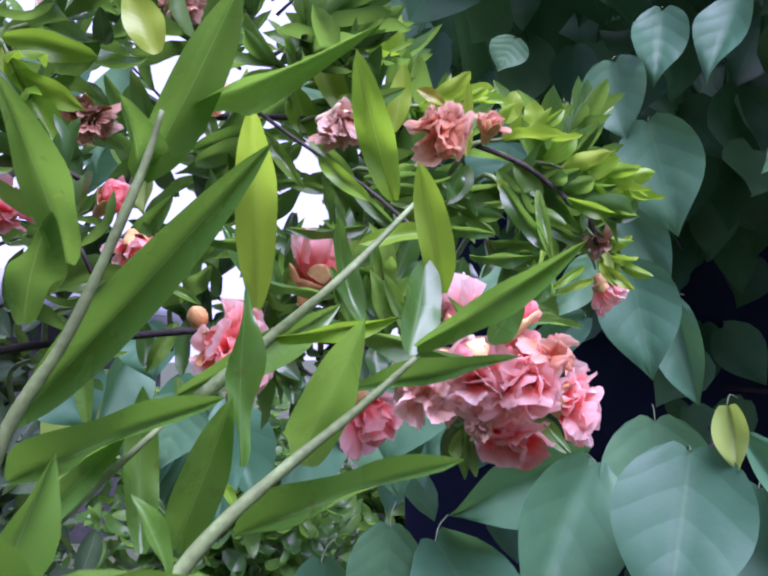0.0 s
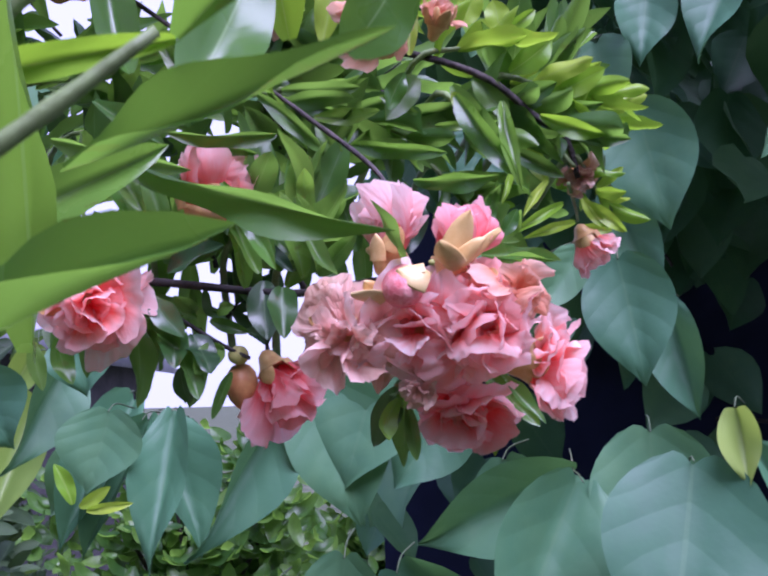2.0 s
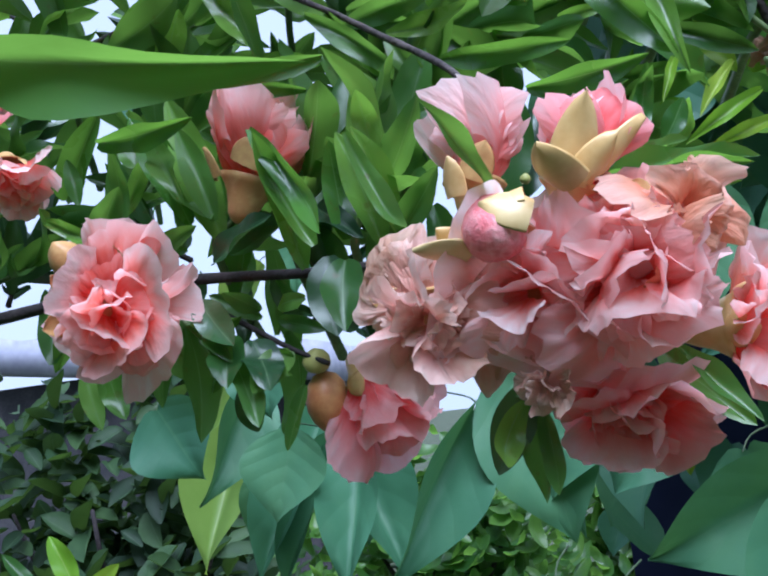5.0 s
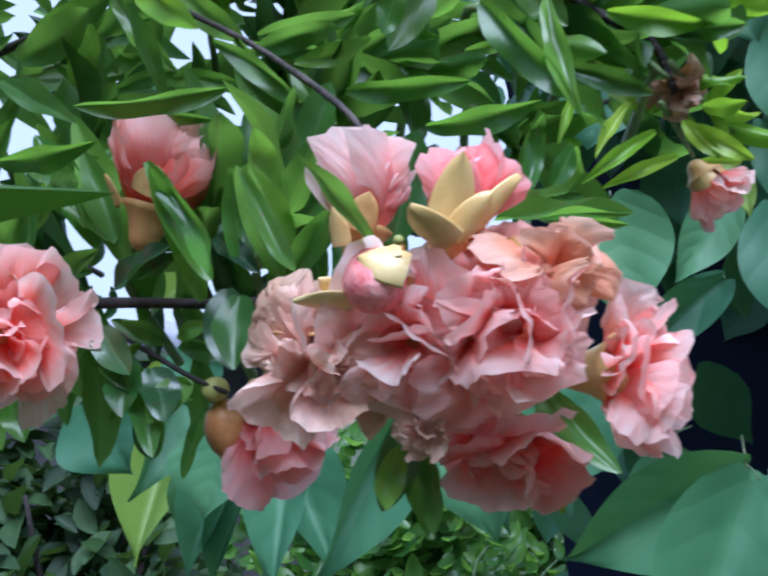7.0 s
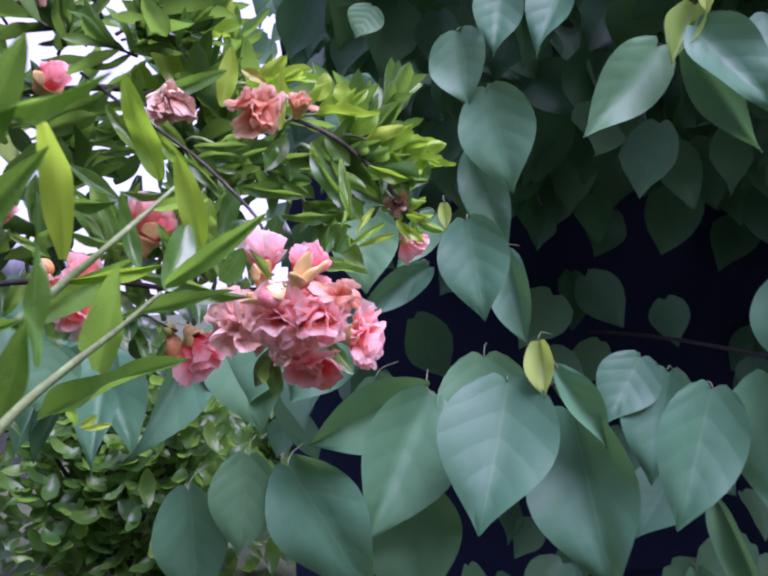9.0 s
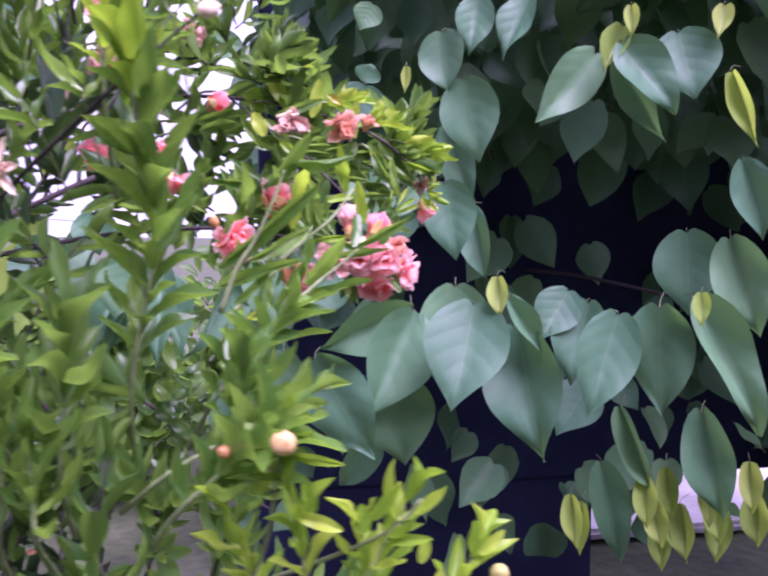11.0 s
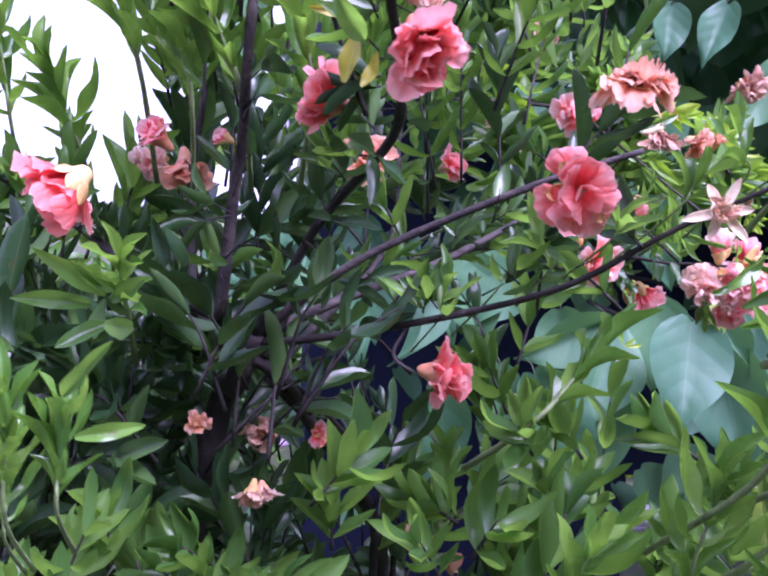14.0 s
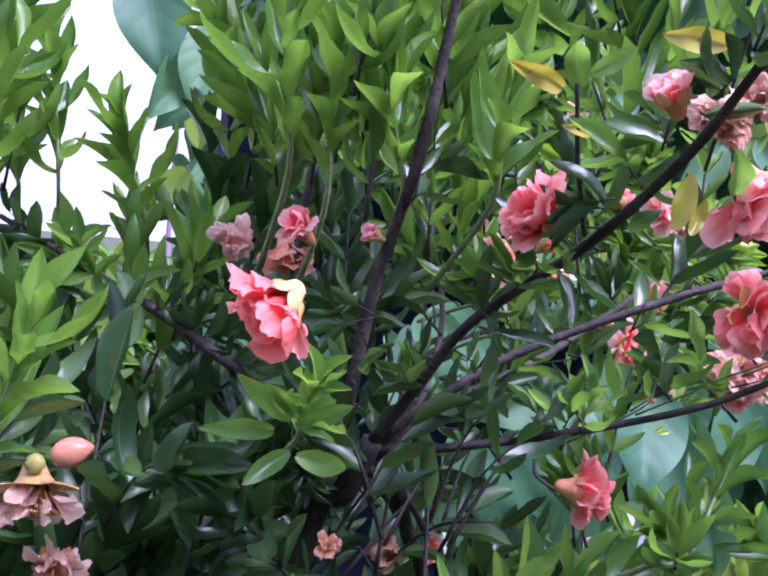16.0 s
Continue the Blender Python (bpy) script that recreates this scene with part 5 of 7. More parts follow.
leaf(shrub, (-0.0010, 0.4150, 1.4160), (0.0110, 0.4150, 1.4390), 0.0120, (0.3, -0.95, 0.1), 0, LEAF)
leaf(shrub, (-0.0140, 0.3920, 1.4130), (-0.0230, 0.3800, 1.4410), 0.0073, (0.5, -0.85, 0.1), 2, FRESH_LIT)
leaf(shrub, (-0.0560, 0.4100, 1.4070), (-0.0420, 0.4000, 1.3920), 0.0096, (0.2, -0.95, 0.2), 0, MATURE_SHADED)
leaf(shrub, (-0.0470, 0.4100, 1.3960), (-0.0450, 0.4000, 1.3810), 0.0102, (0.2, -0.95, 0.2), 1, LEAF)
leaf(shrub, (-0.0310, 0.4120, 1.3900), (-0.0380, 0.4000, 1.3790), 0.0097, (0.2, -0.9, 0.3), 0, LEAF)
leaf(shrub, (-0.0460, 0.4120, 1.3820), (-0.0420, 0.4100, 1.3690), 0.0074, (0.3, -0.95, 0.1), 2, MATURE_SHADED)
leaf(shrub, (-0.0510, 0.4100, 1.4170), (-0.0280, 0.4000, 1.4250), 0.0093, (-0.1, -0.85, 0.5), 1, MATURE_SHADED)
leaf(shrub, (-0.0540, 0.4200, 1.4320), (-0.0640, 0.4200, 1.4630), 0.0088, (0.3, -0.95, 0.1), 0, LEAF)
leaf(shrub, (0.0580, 0.3950, 1.4190), (0.0890, 0.3850, 1.4140), 0.0057, (-0.2, -0.75, 0.6), 1, FRESH_LIT)
leaf(shrub, (-0.02, 0.4, 1.409), (-0.024, 0.385, 1.442), 0.0080, (0.57, -0.77, -0.29), 0, FRESH_LIT)
leaf(shrub, (-0.057, 0.43, 1.428), (-0.072, 0.43, 1.478), 0.0126, (0.32, -0.94, 0.09), 0, FRESH_LIT)
leaf(shrub, (-0.067, 0.43, 1.435), (-0.086, 0.43, 1.474), 0.0114, (0.41, -0.89, 0.2), 1, FRESH_LIT)
leaf(shrub, (-0.008, 0.4, 1.415), (-0.01, 0.4, 1.442), 0.0085, (0.43, -0.9, 0.03), 2, FRESH_LIT)
leaf(shrub, (-0.004, 0.42, 1.418), (-0.007, 0.42, 1.462), 0.0077, (0.23, -0.97, 0.02), 0, FRESH_LIT)
leaf(shrub, (0.006, 0.4, 1.414), (-0.001, 0.39, 1.441), 0.0074, (0.55, -0.82, -0.17), 1, FRESH_LIT)
leaf(shrub, (-0.008, 0.42, 1.412), (0.012, 0.42, 1.448), 0.0118, (0.65, -0.66, -0.37), 0, FRESH_LIT)
leaf(shrub, (0.035, 0.36, 1.41), (0.025, 0.345, 1.427), 0.0041, (0.63, -0.73, -0.27), 1, LEAF)
leaf(shrub, (-0.019, 0.42, 1.432), (0.009, 0.42, 1.426), 0.0065, (-0.08, -0.93, -0.36), 0, LEAF)
leaf(shrub, (-0.042, 0.42, 1.401), (-0.058, 0.42, 1.41), 0.0052, (0.02, -1, 0.04), 0, LEAF)
leaf(shrub, (-0.047, 0.42, 1.394), (-0.048, 0.42, 1.383), 0.0090, (0.4, -0.92, -0.03), 2, FRESH_LIT)
leaf(shrub, (-0.03, 0.41, 1.389), (-0.039, 0.41, 1.384), 0.0074, (0.17, -0.96, -0.25), 2, FRESH_LIT)
leaf(shrub, (-0.046, 0.42, 1.386), (-0.046, 0.42, 1.369), 0.0057, (0.39, -0.92, 0.01), 0, FRESH_LIT)
leaf(shrub, (-0.027, 0.41, 1.38), (-0.034, 0.41, 1.363), 0.0044, (0, -1, 0), 0, FRESH_LIT)
leaf(shrub, (-0.037, 0.42, 1.4), (-0.022, 0.42, 1.395), 0.0051, (-0.01, -1, -0.02), 1, LEAF)
leaf(shrub, (-0.055, 0.42, 1.423), (-0.039, 0.42, 1.428), 0.0067, (0.18, -0.85, -0.49), 0, LEAF)
leaf(shrub, (-0.069, 0.43, 1.427), (-0.091, 0.43, 1.43), 0.0056, (-0.02, -0.98, -0.2), 0, FRESH_LIT)
leaf(shrub, (-0.096, 0.43, 1.431), (-0.121, 0.43, 1.446), 0.0051, (0.05, -1, 0.08), 1, FRESH_LIT)
leaf(shrub, (-0.094, 0.42, 1.395), (-0.088, 0.42, 1.377), 0.0085, (0.45, -0.88, 0.15), 2, FRESH_LIT)
leaf(shrub, (-0.108, 0.43, 1.394), (-0.103, 0.43, 1.375), 0.0069, (0.49, -0.86, 0.12), 0, LEAF)
leaf(shrub, (-0.012, 0.44, 1.497), (0.021, 0.44, 1.498), 0.0086, (0.03, -0.8, -0.6), 0, LEAF)
leaf(shrub, (-0.014, 0.44, 1.495), (0.016, 0.44, 1.487), 0.0060, (-0.17, -0.74, -0.65), 1, LEAF)
leaf(shrub, (0.017, 0.43, 1.47), (0.055, 0.42, 1.463), 0.0075, (-0.3, -0.77, -0.57), 0, FRESH_LIT)
leaf(shrub, (0.041, 0.42, 1.452), (0.073, 0.41, 1.451), 0.0078, (-0.26, -0.72, -0.65), 1, FRESH_LIT)
leaf(shrub, (-0.016, 0.43, 1.493), (0, 0.43, 1.468), 0.0058, (-0.17, -0.98, -0.11), 3, FRESH_LIT)
leaf(shrub, (0.004, 0.42, 1.476), (0.016, 0.42, 1.457), 0.0066, (-0.2, -0.97, -0.13), 0, LEAF)
leaf(shrub, (-0.042, 0.45, 1.523), (-0.016, 0.44, 1.496), 0.0105, (-0.41, -0.91, -0.05), 0, FRESH_LIT)
leaf(shrub, (-0.032, 0.4, 1.499), (-0.007, 0.38, 1.473), 0.0084, (-0.49, -0.85, 0.19), 0, YOUNG)
leaf(shrub, (-0.066, 0.45, 1.526), (-0.044, 0.45, 1.494), 0.0081, (-0.11, -0.99, -0.07), 1, FRESH_LIT)
leaf(shrub, (-0.107, 0.46, 1.519), (-0.072, 0.46, 1.533), 0.0129, (0.21, -0.81, -0.54), 0, FRESH_LIT)
leaf(shrub, (-0.104, 0.5, 1.533), (-0.112, 0.5, 1.563), 0.0103, (0.32, -0.94, 0.08), 2, FRESH_LIT)
leaf(shrub, (-0.049, 0.46, 1.5), (-0.073, 0.46, 1.497), 0.0063, (0.05, -0.89, -0.45), 0, LEAF)
leaf(shrub, (-0.032, 0.47, 1.496), (-0.06, 0.47, 1.503), 0.0074, (-0.09, -0.94, -0.32), 0, FRESH_LIT)
leaf(shrub, (-0.134, 0.47, 1.462), (-0.138, 0.47, 1.481), 0.0066, (0.49, -0.87, 0.09), 0, LEAF)
leaf(shrub, (-0.112, 0.46, 1.442), (-0.112, 0.46, 1.474), 0.0083, (0.65, -0.76, 0.01), 1, LEAF)
leaf(shrub, (-0.095, 0.46, 1.473), (-0.099, 0.46, 1.482), 0.0063, (0.3, -0.95, 0.12), 0, FRESH_LIT)
leaf(shrub, (-0.102, 0.46, 1.468), (-0.108, 0.46, 1.477), 0.0084, (0.48, -0.82, 0.31), 0, FRESH_LIT)
leaf(shrub, (0.032, 0.42, 1.481), (0.039, 0.42, 1.496), 0.0080, (0.26, -0.96, -0.11), 4, FRESH_LIT)
leaf(shrub, (0.029, 0.44, 1.494), (0.046, 0.44, 1.485), 0.0042, (-0.16, -0.93, -0.32), 0, FRESH_LIT)
leaf(shrub, (0.059, 0.43, 1.49), (0.081, 0.42, 1.453), 0.0103, (-0.6, -0.79, -0.13), 0, FRESH_LIT)
leaf(shrub, (0.078, 0.43, 1.487), (0.083, 0.42, 1.447), 0.0067, (-0.35, -0.92, 0.18), 1, FRESH_LIT)
leaf(shrub, (0.092, 0.47, 1.487), (0.103, 0.47, 1.462), 0.0088, (-0.23, -0.97, -0.1), 0, YOUNG)
leaf(shrub, (0.095, 0.44, 1.484), (0.122, 0.44, 1.475), 0.0080, (-0.18, -0.82, -0.55), 3, YOUNG)
leaf(shrub, (0.083, 0.44, 1.446), (0.076, 0.44, 1.447), 0.0032, (-0.04, -0.95, -0.31), 0, YOUNG)
leaf(shrub, (0.082, 0.44, 1.46), (0.076, 0.43, 1.444), 0.0031, (0.28, -0.86, 0.43), 1, YOUNG)
leaf(shrub, (0.099, 0.45, 1.459), (0.086, 0.44, 1.441), 0.0040, (0.05, -0.89, 0.46), 1, YOUNG)
leaf(shrub, (0.105, 0.45, 1.449), (0.081, 0.44, 1.434), 0.0046, (0.3, -0.94, 0.14), 1, YOUNG)
leaf(shrub, (0.112, 0.46, 1.443), (0.087, 0.45, 1.434), 0.0044, (0.36, -0.93, 0.06), 1, YOUNG)
leaf(shrub, (0.122, 0.46, 1.458), (0.134, 0.46, 1.467), 0.0047, (0.08, -0.99, -0.11), 0, YOUNG)
leaf(shrub, (0.119, 0.45, 1.454), (0.129, 0.44, 1.451), 0.0061, (-0.64, -0.51, -0.57), 1, YOUNG)
leaf(shrub, (0.116, 0.45, 1.449), (0.131, 0.45, 1.436), 0.0058, (-0.22, -0.94, -0.27), 1, YOUNG)
leaf(shrub, (0.113, 0.45, 1.451), (0.122, 0.45, 1.438), 0.0053, (-0.26, -0.95, -0.17), 0, YOUNG)
leaf(shrub, (0.124, 0.5, 1.449), (0.139, 0.5, 1.447), 0.0053, (-0.05, -0.96, -0.28), 3, YOUNG)
leaf(shrub, (0.105, 0.46, 1.462), (0.109, 0.46, 1.458), 0.0050, (-0.22, -0.94, -0.27), 2, YOUNG)
leaf(shrub, (0.059, 0.46, 1.437), (0.073, 0.46, 1.473), 0.0057, (0.09, -1, -0.03), 0, FRESH_LIT)
leaf(shrub, (0.075, 0.45, 1.439), (0.081, 0.45, 1.447), 0.0044, (0.1, -0.99, -0.08), 0, FRESH_LIT)
leaf(shrub, (0.067, 0.44, 1.428), (0.092, 0.43, 1.419), 0.0057, (-0.44, -0.85, -0.29), 1, FRESH_LIT)
leaf(shrub, (0.07, 0.45, 1.433), (0.082, 0.45, 1.433), 0.0041, (0, -0.97, -0.25), 0, FRESH_LIT)
leaf(shrub, (0.063, 0.44, 1.487), (0.059, 0.44, 1.495), 0.0055, (-0.19, -0.98, -0.09), 0, YOUNG)
leaf(shrub, (0.052, 0.45, 1.484), (0.068, 0.45, 1.484), 0.0042, (-0.01, -0.92, -0.4), 1, FRESH_LIT)
leaf(shrub, (0.043, 0.46, 1.492), (0.062, 0.46, 1.498), 0.0035, (0.12, -0.91, -0.39), 0, FRESH_LIT)
leaf(shrub, (-0.024, 0.27, 1.417), (0.031, 0.265, 1.401), 0.0069, (-0.23, -0.82, -0.53), 1, LEAF)
leaf(shrub, (-0.051, 0.3, 1.432), (-0.017, 0.3, 1.424), 0.0058, (-0.17, -0.65, -0.74), 0, LEAF)
leaf(shrub, (-0.065, 0.36, 1.34), (-0.071, 0.36, 1.352), 0.0050, (0.46, -0.85, 0.26), 1, YOUNG)
leaf(shrub, (-0.063, 0.36, 1.339), (-0.054, 0.36, 1.345), 0.0040, (0.11, -0.98, -0.17), 0, YOUNG)
leaf(shrub, (-0.061, 0.36, 1.338), (-0.047, 0.36, 1.34), 0.0033, (-0.01, -1, 0.06), 1, YOUNG)
leaf(shrub, (-0.105, 0.4, 1.331), (-0.117, 0.4, 1.344), 0.0045, (0.58, -0.61, 0.53), 0, LEAF)

# broader leaves along the flowering branch
leaf(shrub, (-0.009, 0.400, 1.465), (-0.047, 0.388, 1.463), 0.0062, (0.08, -0.75, -0.66), 3, LEAF)
leaf(shrub, (-0.018, 0.410, 1.461), (-0.045, 0.398, 1.465), 0.0050, (0.28, -0.73, -0.62), 0, FRESH_LIT)
leaf(shrub, (-0.076, 0.400, 1.480), (-0.046, 0.388, 1.458), 0.0079, (0.51, -0.86, -0.05), 0, LEAF)
leaf(shrub, (-0.104, 0.450, 1.509), (-0.069, 0.438, 1.517), 0.0136, (0.30, -0.84, -0.45), 2, LEAF)
leaf(shrub, (-0.089, 0.460, 1.501), (-0.074, 0.448, 1.517), 0.0106, (0.67, -0.73, -0.11), 2, FRESH_LIT)
leaf(shrub, (-0.082, 0.470, 1.508), (-0.052, 0.458, 1.522), 0.0098, (0.23, -0.97, -0.05), 5, LEAF)
leaf(shrub, (-0.027, 0.400, 1.466), (-0.030, 0.388, 1.488), 0.0056, (0.62, -0.78, -0.12), 1, LEAF)
leaf(shrub, (-0.012, 0.430, 1.487), (0.019, 0.418, 1.485), 0.0079, (-0.00, -0.81, -0.59), 5, LEAF)
leaf(shrub, (0.002, 0.430, 1.482), (0.029, 0.418, 1.480), 0.0069, (0.60, -0.79, -0.11), 2, FRESH_LIT)
leaf(shrub, (-0.020, 0.420, 1.489), (0.007, 0.408, 1.460), 0.0069, (-0.04, -0.92, -0.40), 5, LEAF)
leaf(shrub, (-0.092, 0.420, 1.463), (-0.052, 0.408, 1.460), 0.0084, (0.43, -0.73, -0.53), 1, FRESH_LIT)
leaf(shrub, (-0.077, 0.420, 1.466), (-0.057, 0.408, 1.435), 0.0074, (0.42, -0.67, -0.61), 4, LEAF)
leaf(shrub, (-0.070, 0.430, 1.462), (-0.054, 0.418, 1.432), 0.0116, (0.57, -0.59, -0.56), 2, LEAF)
leaf(shrub, (-0.108, 0.440, 1.432), (-0.090, 0.428, 1.451), 0.0107, (0.62, -0.77, 0.12), 4, LEAF)
leaf(shrub, (-0.104, 0.450, 1.440), (-0.099, 0.438, 1.469), 0.0064, (0.30, -0.89, -0.34), 2, LEAF)
leaf(shrub, (-0.108, 0.460, 1.451), (-0.091, 0.448, 1.467), 0.0066, (0.44, -0.74, -0.52), 2, FRESH_LIT)
leaf(shrub, (-0.055, 0.430, 1.424), (-0.033, 0.418, 1.426), 0.0063, (0.27, -0.96, 0.06), 0, LEAF)
leaf(shrub, (-0.026, 0.385, 1.444), (-0.006, 0.373, 1.411), 0.0064, (0.02, -0.97, -0.25), 2, FRESH_LIT)
leaf(shrub, (-0.001, 0.385, 1.438), (0.014, 0.373, 1.409), 0.0055, (0.35, -0.91, -0.19), 5, LEAF)
leaf(shrub, (-0.019, 0.410, 1.428), (-0.003, 0.398, 1.414), 0.0069, (0.24, -0.95, 0.20), 1, MATURE_SHADED)
leaf(shrub, (-0.011, 0.420, 1.430), (-0.013, 0.408, 1.446), 0.0099, (-0.07, -0.99, 0.13), 5, LEAF)
leaf(shrub, (0.002, 0.400, 1.434), (0.002, 0.388, 1.449), 0.0071, (0.37, -0.82, -0.44), 2, FRESH_LIT)
leaf(shrub, (-0.000, 0.410, 1.427), (0.016, 0.398, 1.440), 0.0067, (0.25, -0.95, -0.18), 5, LEAF)
leaf(shrub, (0.005, 0.400, 1.413), (0.020, 0.388, 1.426), 0.0076, (0.34, -0.93, 0.16), 0, LEAF)
leaf(shrub, (0.062, 0.420, 1.427), (0.073, 0.408, 1.447), 0.0053, (0.32, -0.94, -0.06), 2, LEAF)
leaf(shrub, (0.061, 0.410, 1.424), (0.090, 0.398, 1.416), 0.0049, (0.27, -0.95, -0.14), 1, FRESH_LIT)
leaf(shrub, (0.075, 0.420, 1.429), (0.080, 0.408, 1.437), 0.0054, (-0.35, -0.93, 0.12), 2, FRESH_LIT)
leaf(shrub, (0.033, 0.385, 1.369), (0.029, 0.373, 1.356), 0.0068, (0.14, -0.92, -0.38), 5, FRESH_LIT)
leaf(shrub, (0.036, 0.390, 1.367), (0.038, 0.378, 1.349), 0.0052, (-0.19, -0.90, 0.40), 2, LEAF)
leaf(shrub, (0.066, 0.380, 1.377), (0.078, 0.368, 1.360), 0.0048, (0.21, -0.91, 0.35), 0, FRESH_LIT)
leaf(shrub, (-0.006, 0.390, 1.408), (-0.004, 0.378, 1.389), 0.0104, (0.20, -0.92, -0.34), 1, LEAF)
leaf(shrub, (-0.048, 0.410, 1.393), (-0.036, 0.398, 1.370), 0.0086, (0.63, -0.76, -0.16), 4, LEAF)
leaf(shrub, (-0.041, 0.410, 1.394), (-0.032, 0.398, 1.379), 0.0113, (0.52, -0.75, -0.41), 4, MATURE_SHADED)
leaf(shrub, (-0.055, 0.415, 1.405), (-0.044, 0.403, 1.388), 0.0089, (0.23, -0.95, -0.22), 1, LEAF)
leaf(shrub, (-0.080, 0.430, 1.428), (-0.059, 0.418, 1.431), 0.0074, (0.34, -0.93, -0.15), 1, LEAF)
leaf(shrub, (-0.042, 0.420, 1.403), (-0.048, 0.408, 1.408), 0.0059, (0.26, -0.81, -0.53), 0, LEAF)
leaf(shrub, (-0.028, 0.420, 1.405), (-0.032, 0.408, 1.401), 0.0050, (0.35, -0.90, -0.27), 2, FRESH_LIT)

# bright tip of the upper branch
leaf(shrub, (0.081, 0.45, 1.527), (0.079, 0.45, 1.54), 0.0112, (-0.07, -1, -0.01), 0, YOUNG)
leaf(shrub, (0.065, 0.45, 1.528), (0.071, 0.45, 1.546), 0.0112, (0.11, -0.99, -0.04), 1, YOUNG)
leaf(shrub, (0.085, 0.45, 1.507), (0.104, 0.45, 1.522), 0.0119, (0.23, -0.93, -0.29), 1, YOUNG)
leaf(shrub, (0.105, 0.455, 1.499), (0.126, 0.45, 1.508), 0.0112, (-0.1, -0.96, -0.27), 0, YOUNG)
leaf(shrub, (0.116, 0.455, 1.494), (0.112, 0.455, 1.513), 0.0103, (-0.13, -0.99, -0.02), 0, YOUNG)
leaf(shrub, (0.118, 0.46, 1.488), (0.13, 0.455, 1.503), 0.0129, (-0.1, -0.97, -0.23), 2, YOUNG)
leaf(shrub, (0.125, 0.47, 1.489), (0.151, 0.49, 1.498), 0.0092, (0.62, -0.78, -0.06), 1, YOUNG)
leaf(shrub, (0.08, 0.455, 1.495), (0.105, 0.45, 1.502), 0.0119, (0, -0.82, -0.58), 3, LEAF)
leaf(shrub, (0.1, 0.455, 1.482), (0.128, 0.455, 1.481), 0.0094, (-0.01, -0.92, -0.39), 0, LEAF)
leaf(shrub, (0.09, 0.46, 1.481), (0.123, 0.46, 1.477), 0.0110, (-0.05, -0.84, -0.54), 1, LEAF)
leaf(shrub, (0.131, 0.46, 1.477), (0.137, 0.46, 1.487), 0.0066, (0.29, -0.94, -0.16), 0, LEAF)
leaf(shrub, (0.07, 0.45, 1.507), (0.084, 0.45, 1.486), 0.0116, (-0.13, -0.99, -0.09), 0, LEAF)
leaf(shrub, (0.065, 0.45, 1.499), (0.087, 0.44, 1.453), 0.0091, (-0.33, -0.94, 0.05), 0, LEAF)
leaf(shrub, (0.06, 0.45, 1.502), (0.079, 0.45, 1.471), 0.0102, (-0.24, -0.96, -0.15), 0, LEAF)
leaf(shrub, (0.045, 0.44, 1.502), (0.031, 0.43, 1.48), 0.0121, (0.39, -0.91, 0.16), 0, LEAF)
leaf(shrub, (0.025, 0.45, 1.51), (0.017, 0.44, 1.525), 0.0164, (0.21, -0.86, -0.47), 0, LEAF)

# leafy shoots in front of the shrub
shoot(shrub, (-0.129, 0.093, 1.326), (-0.1206, 0.012, 1.501), 19, 0.038, FRESH_LIT, sag=(0.012, 0.012, 0.0), seed=202, wide=0.25, gape=0.85)
shoot(shrub, (-0.118, 0.032, 1.462), (-0.1206, 0.010, 1.503), 6, 0.034, YOUNG, seed=203, wide=0.25, gape=0.55)
shoot(shrub, (-0.189, 0.036, 1.330), (-0.1900, -0.033, 1.433), 9, 0.040, FRESH_LIT, seed=201, wide=0.25, gape=0.95)
shoot(shrub, (-0.1895, -0.020, 1.410), (-0.1900, -0.036, 1.438), 3, 0.028, YOUNG, seed=204, wide=0.25, gape=0.9)
shoot(shrub, (-0.138, 0.069, 1.480), (-0.135, 0.057, 1.553), 7, 0.026, YOUNG, seed=207, wide=0.26, gape=0.8)
shoot(shrub, (-0.085, 0.100, 1.318), (-0.045, 0.100, 1.366), 8, 0.038, FRESH_LIT, seed=205, wide=0.25)
shoot(shrub, (-0.2474, 0.128, 1.334), (-0.195, 0.150, 1.374), 6, 0.034, FRESH_LIT, seed=208, wide=0.25, gape=0.7)
shoot(shrub, (-0.105, 0.080, 1.285), (-0.0226, 0.108, 1.322), 9, 0.026, FRESH_LIT, seed=209, wide=0.25)
shoot(shrub, (-0.160, 0.060, 1.290), (-0.150, 0.030, 1.375), 10, 0.036, LEAF, seed=210, wide=0.25, gape=0.9)
shoot(shrub, (-0.075, 0.060, 1.300), (-0.070, 0.045, 1.350), 8, 0.034, FRESH_LIT, seed=211, wide=0.25)
shoot(shrub, (-0.1, 0, 1.286), (-0.06, -0.04, 1.333), 11, 0.036, FRESH_LIT, seed=206, wide=0.25)
shoot(shrub, (-0.563, 0.09, 1.382), (-0.55, 0.06, 1.435), 8, 0.025, FRESH_LIT, seed=220, wide=0.23)
shoot(shrub, (-0.443, 0.2, 1.496), (-0.461, 0.17, 1.564), 7, 0.03625, FRESH_LIT, seed=221, wide=0.23)
shoot(shrub, (-0.393, 0.18, 1.489), (-0.42, 0.15, 1.547), 8, 0.03625, FRESH_LIT, seed=222, wide=0.23)
shoot(shrub, (-0.363, 0.15, 1.487), (-0.375, 0.12, 1.54), 7, 0.03625, FRESH_LIT, seed=223, wide=0.23)
shoot(shrub, (-0.445, 0.15, 1.38), (-0.449, 0.12, 1.41), 7, 0.0225, FRESH_LIT, seed=224, wide=0.23)
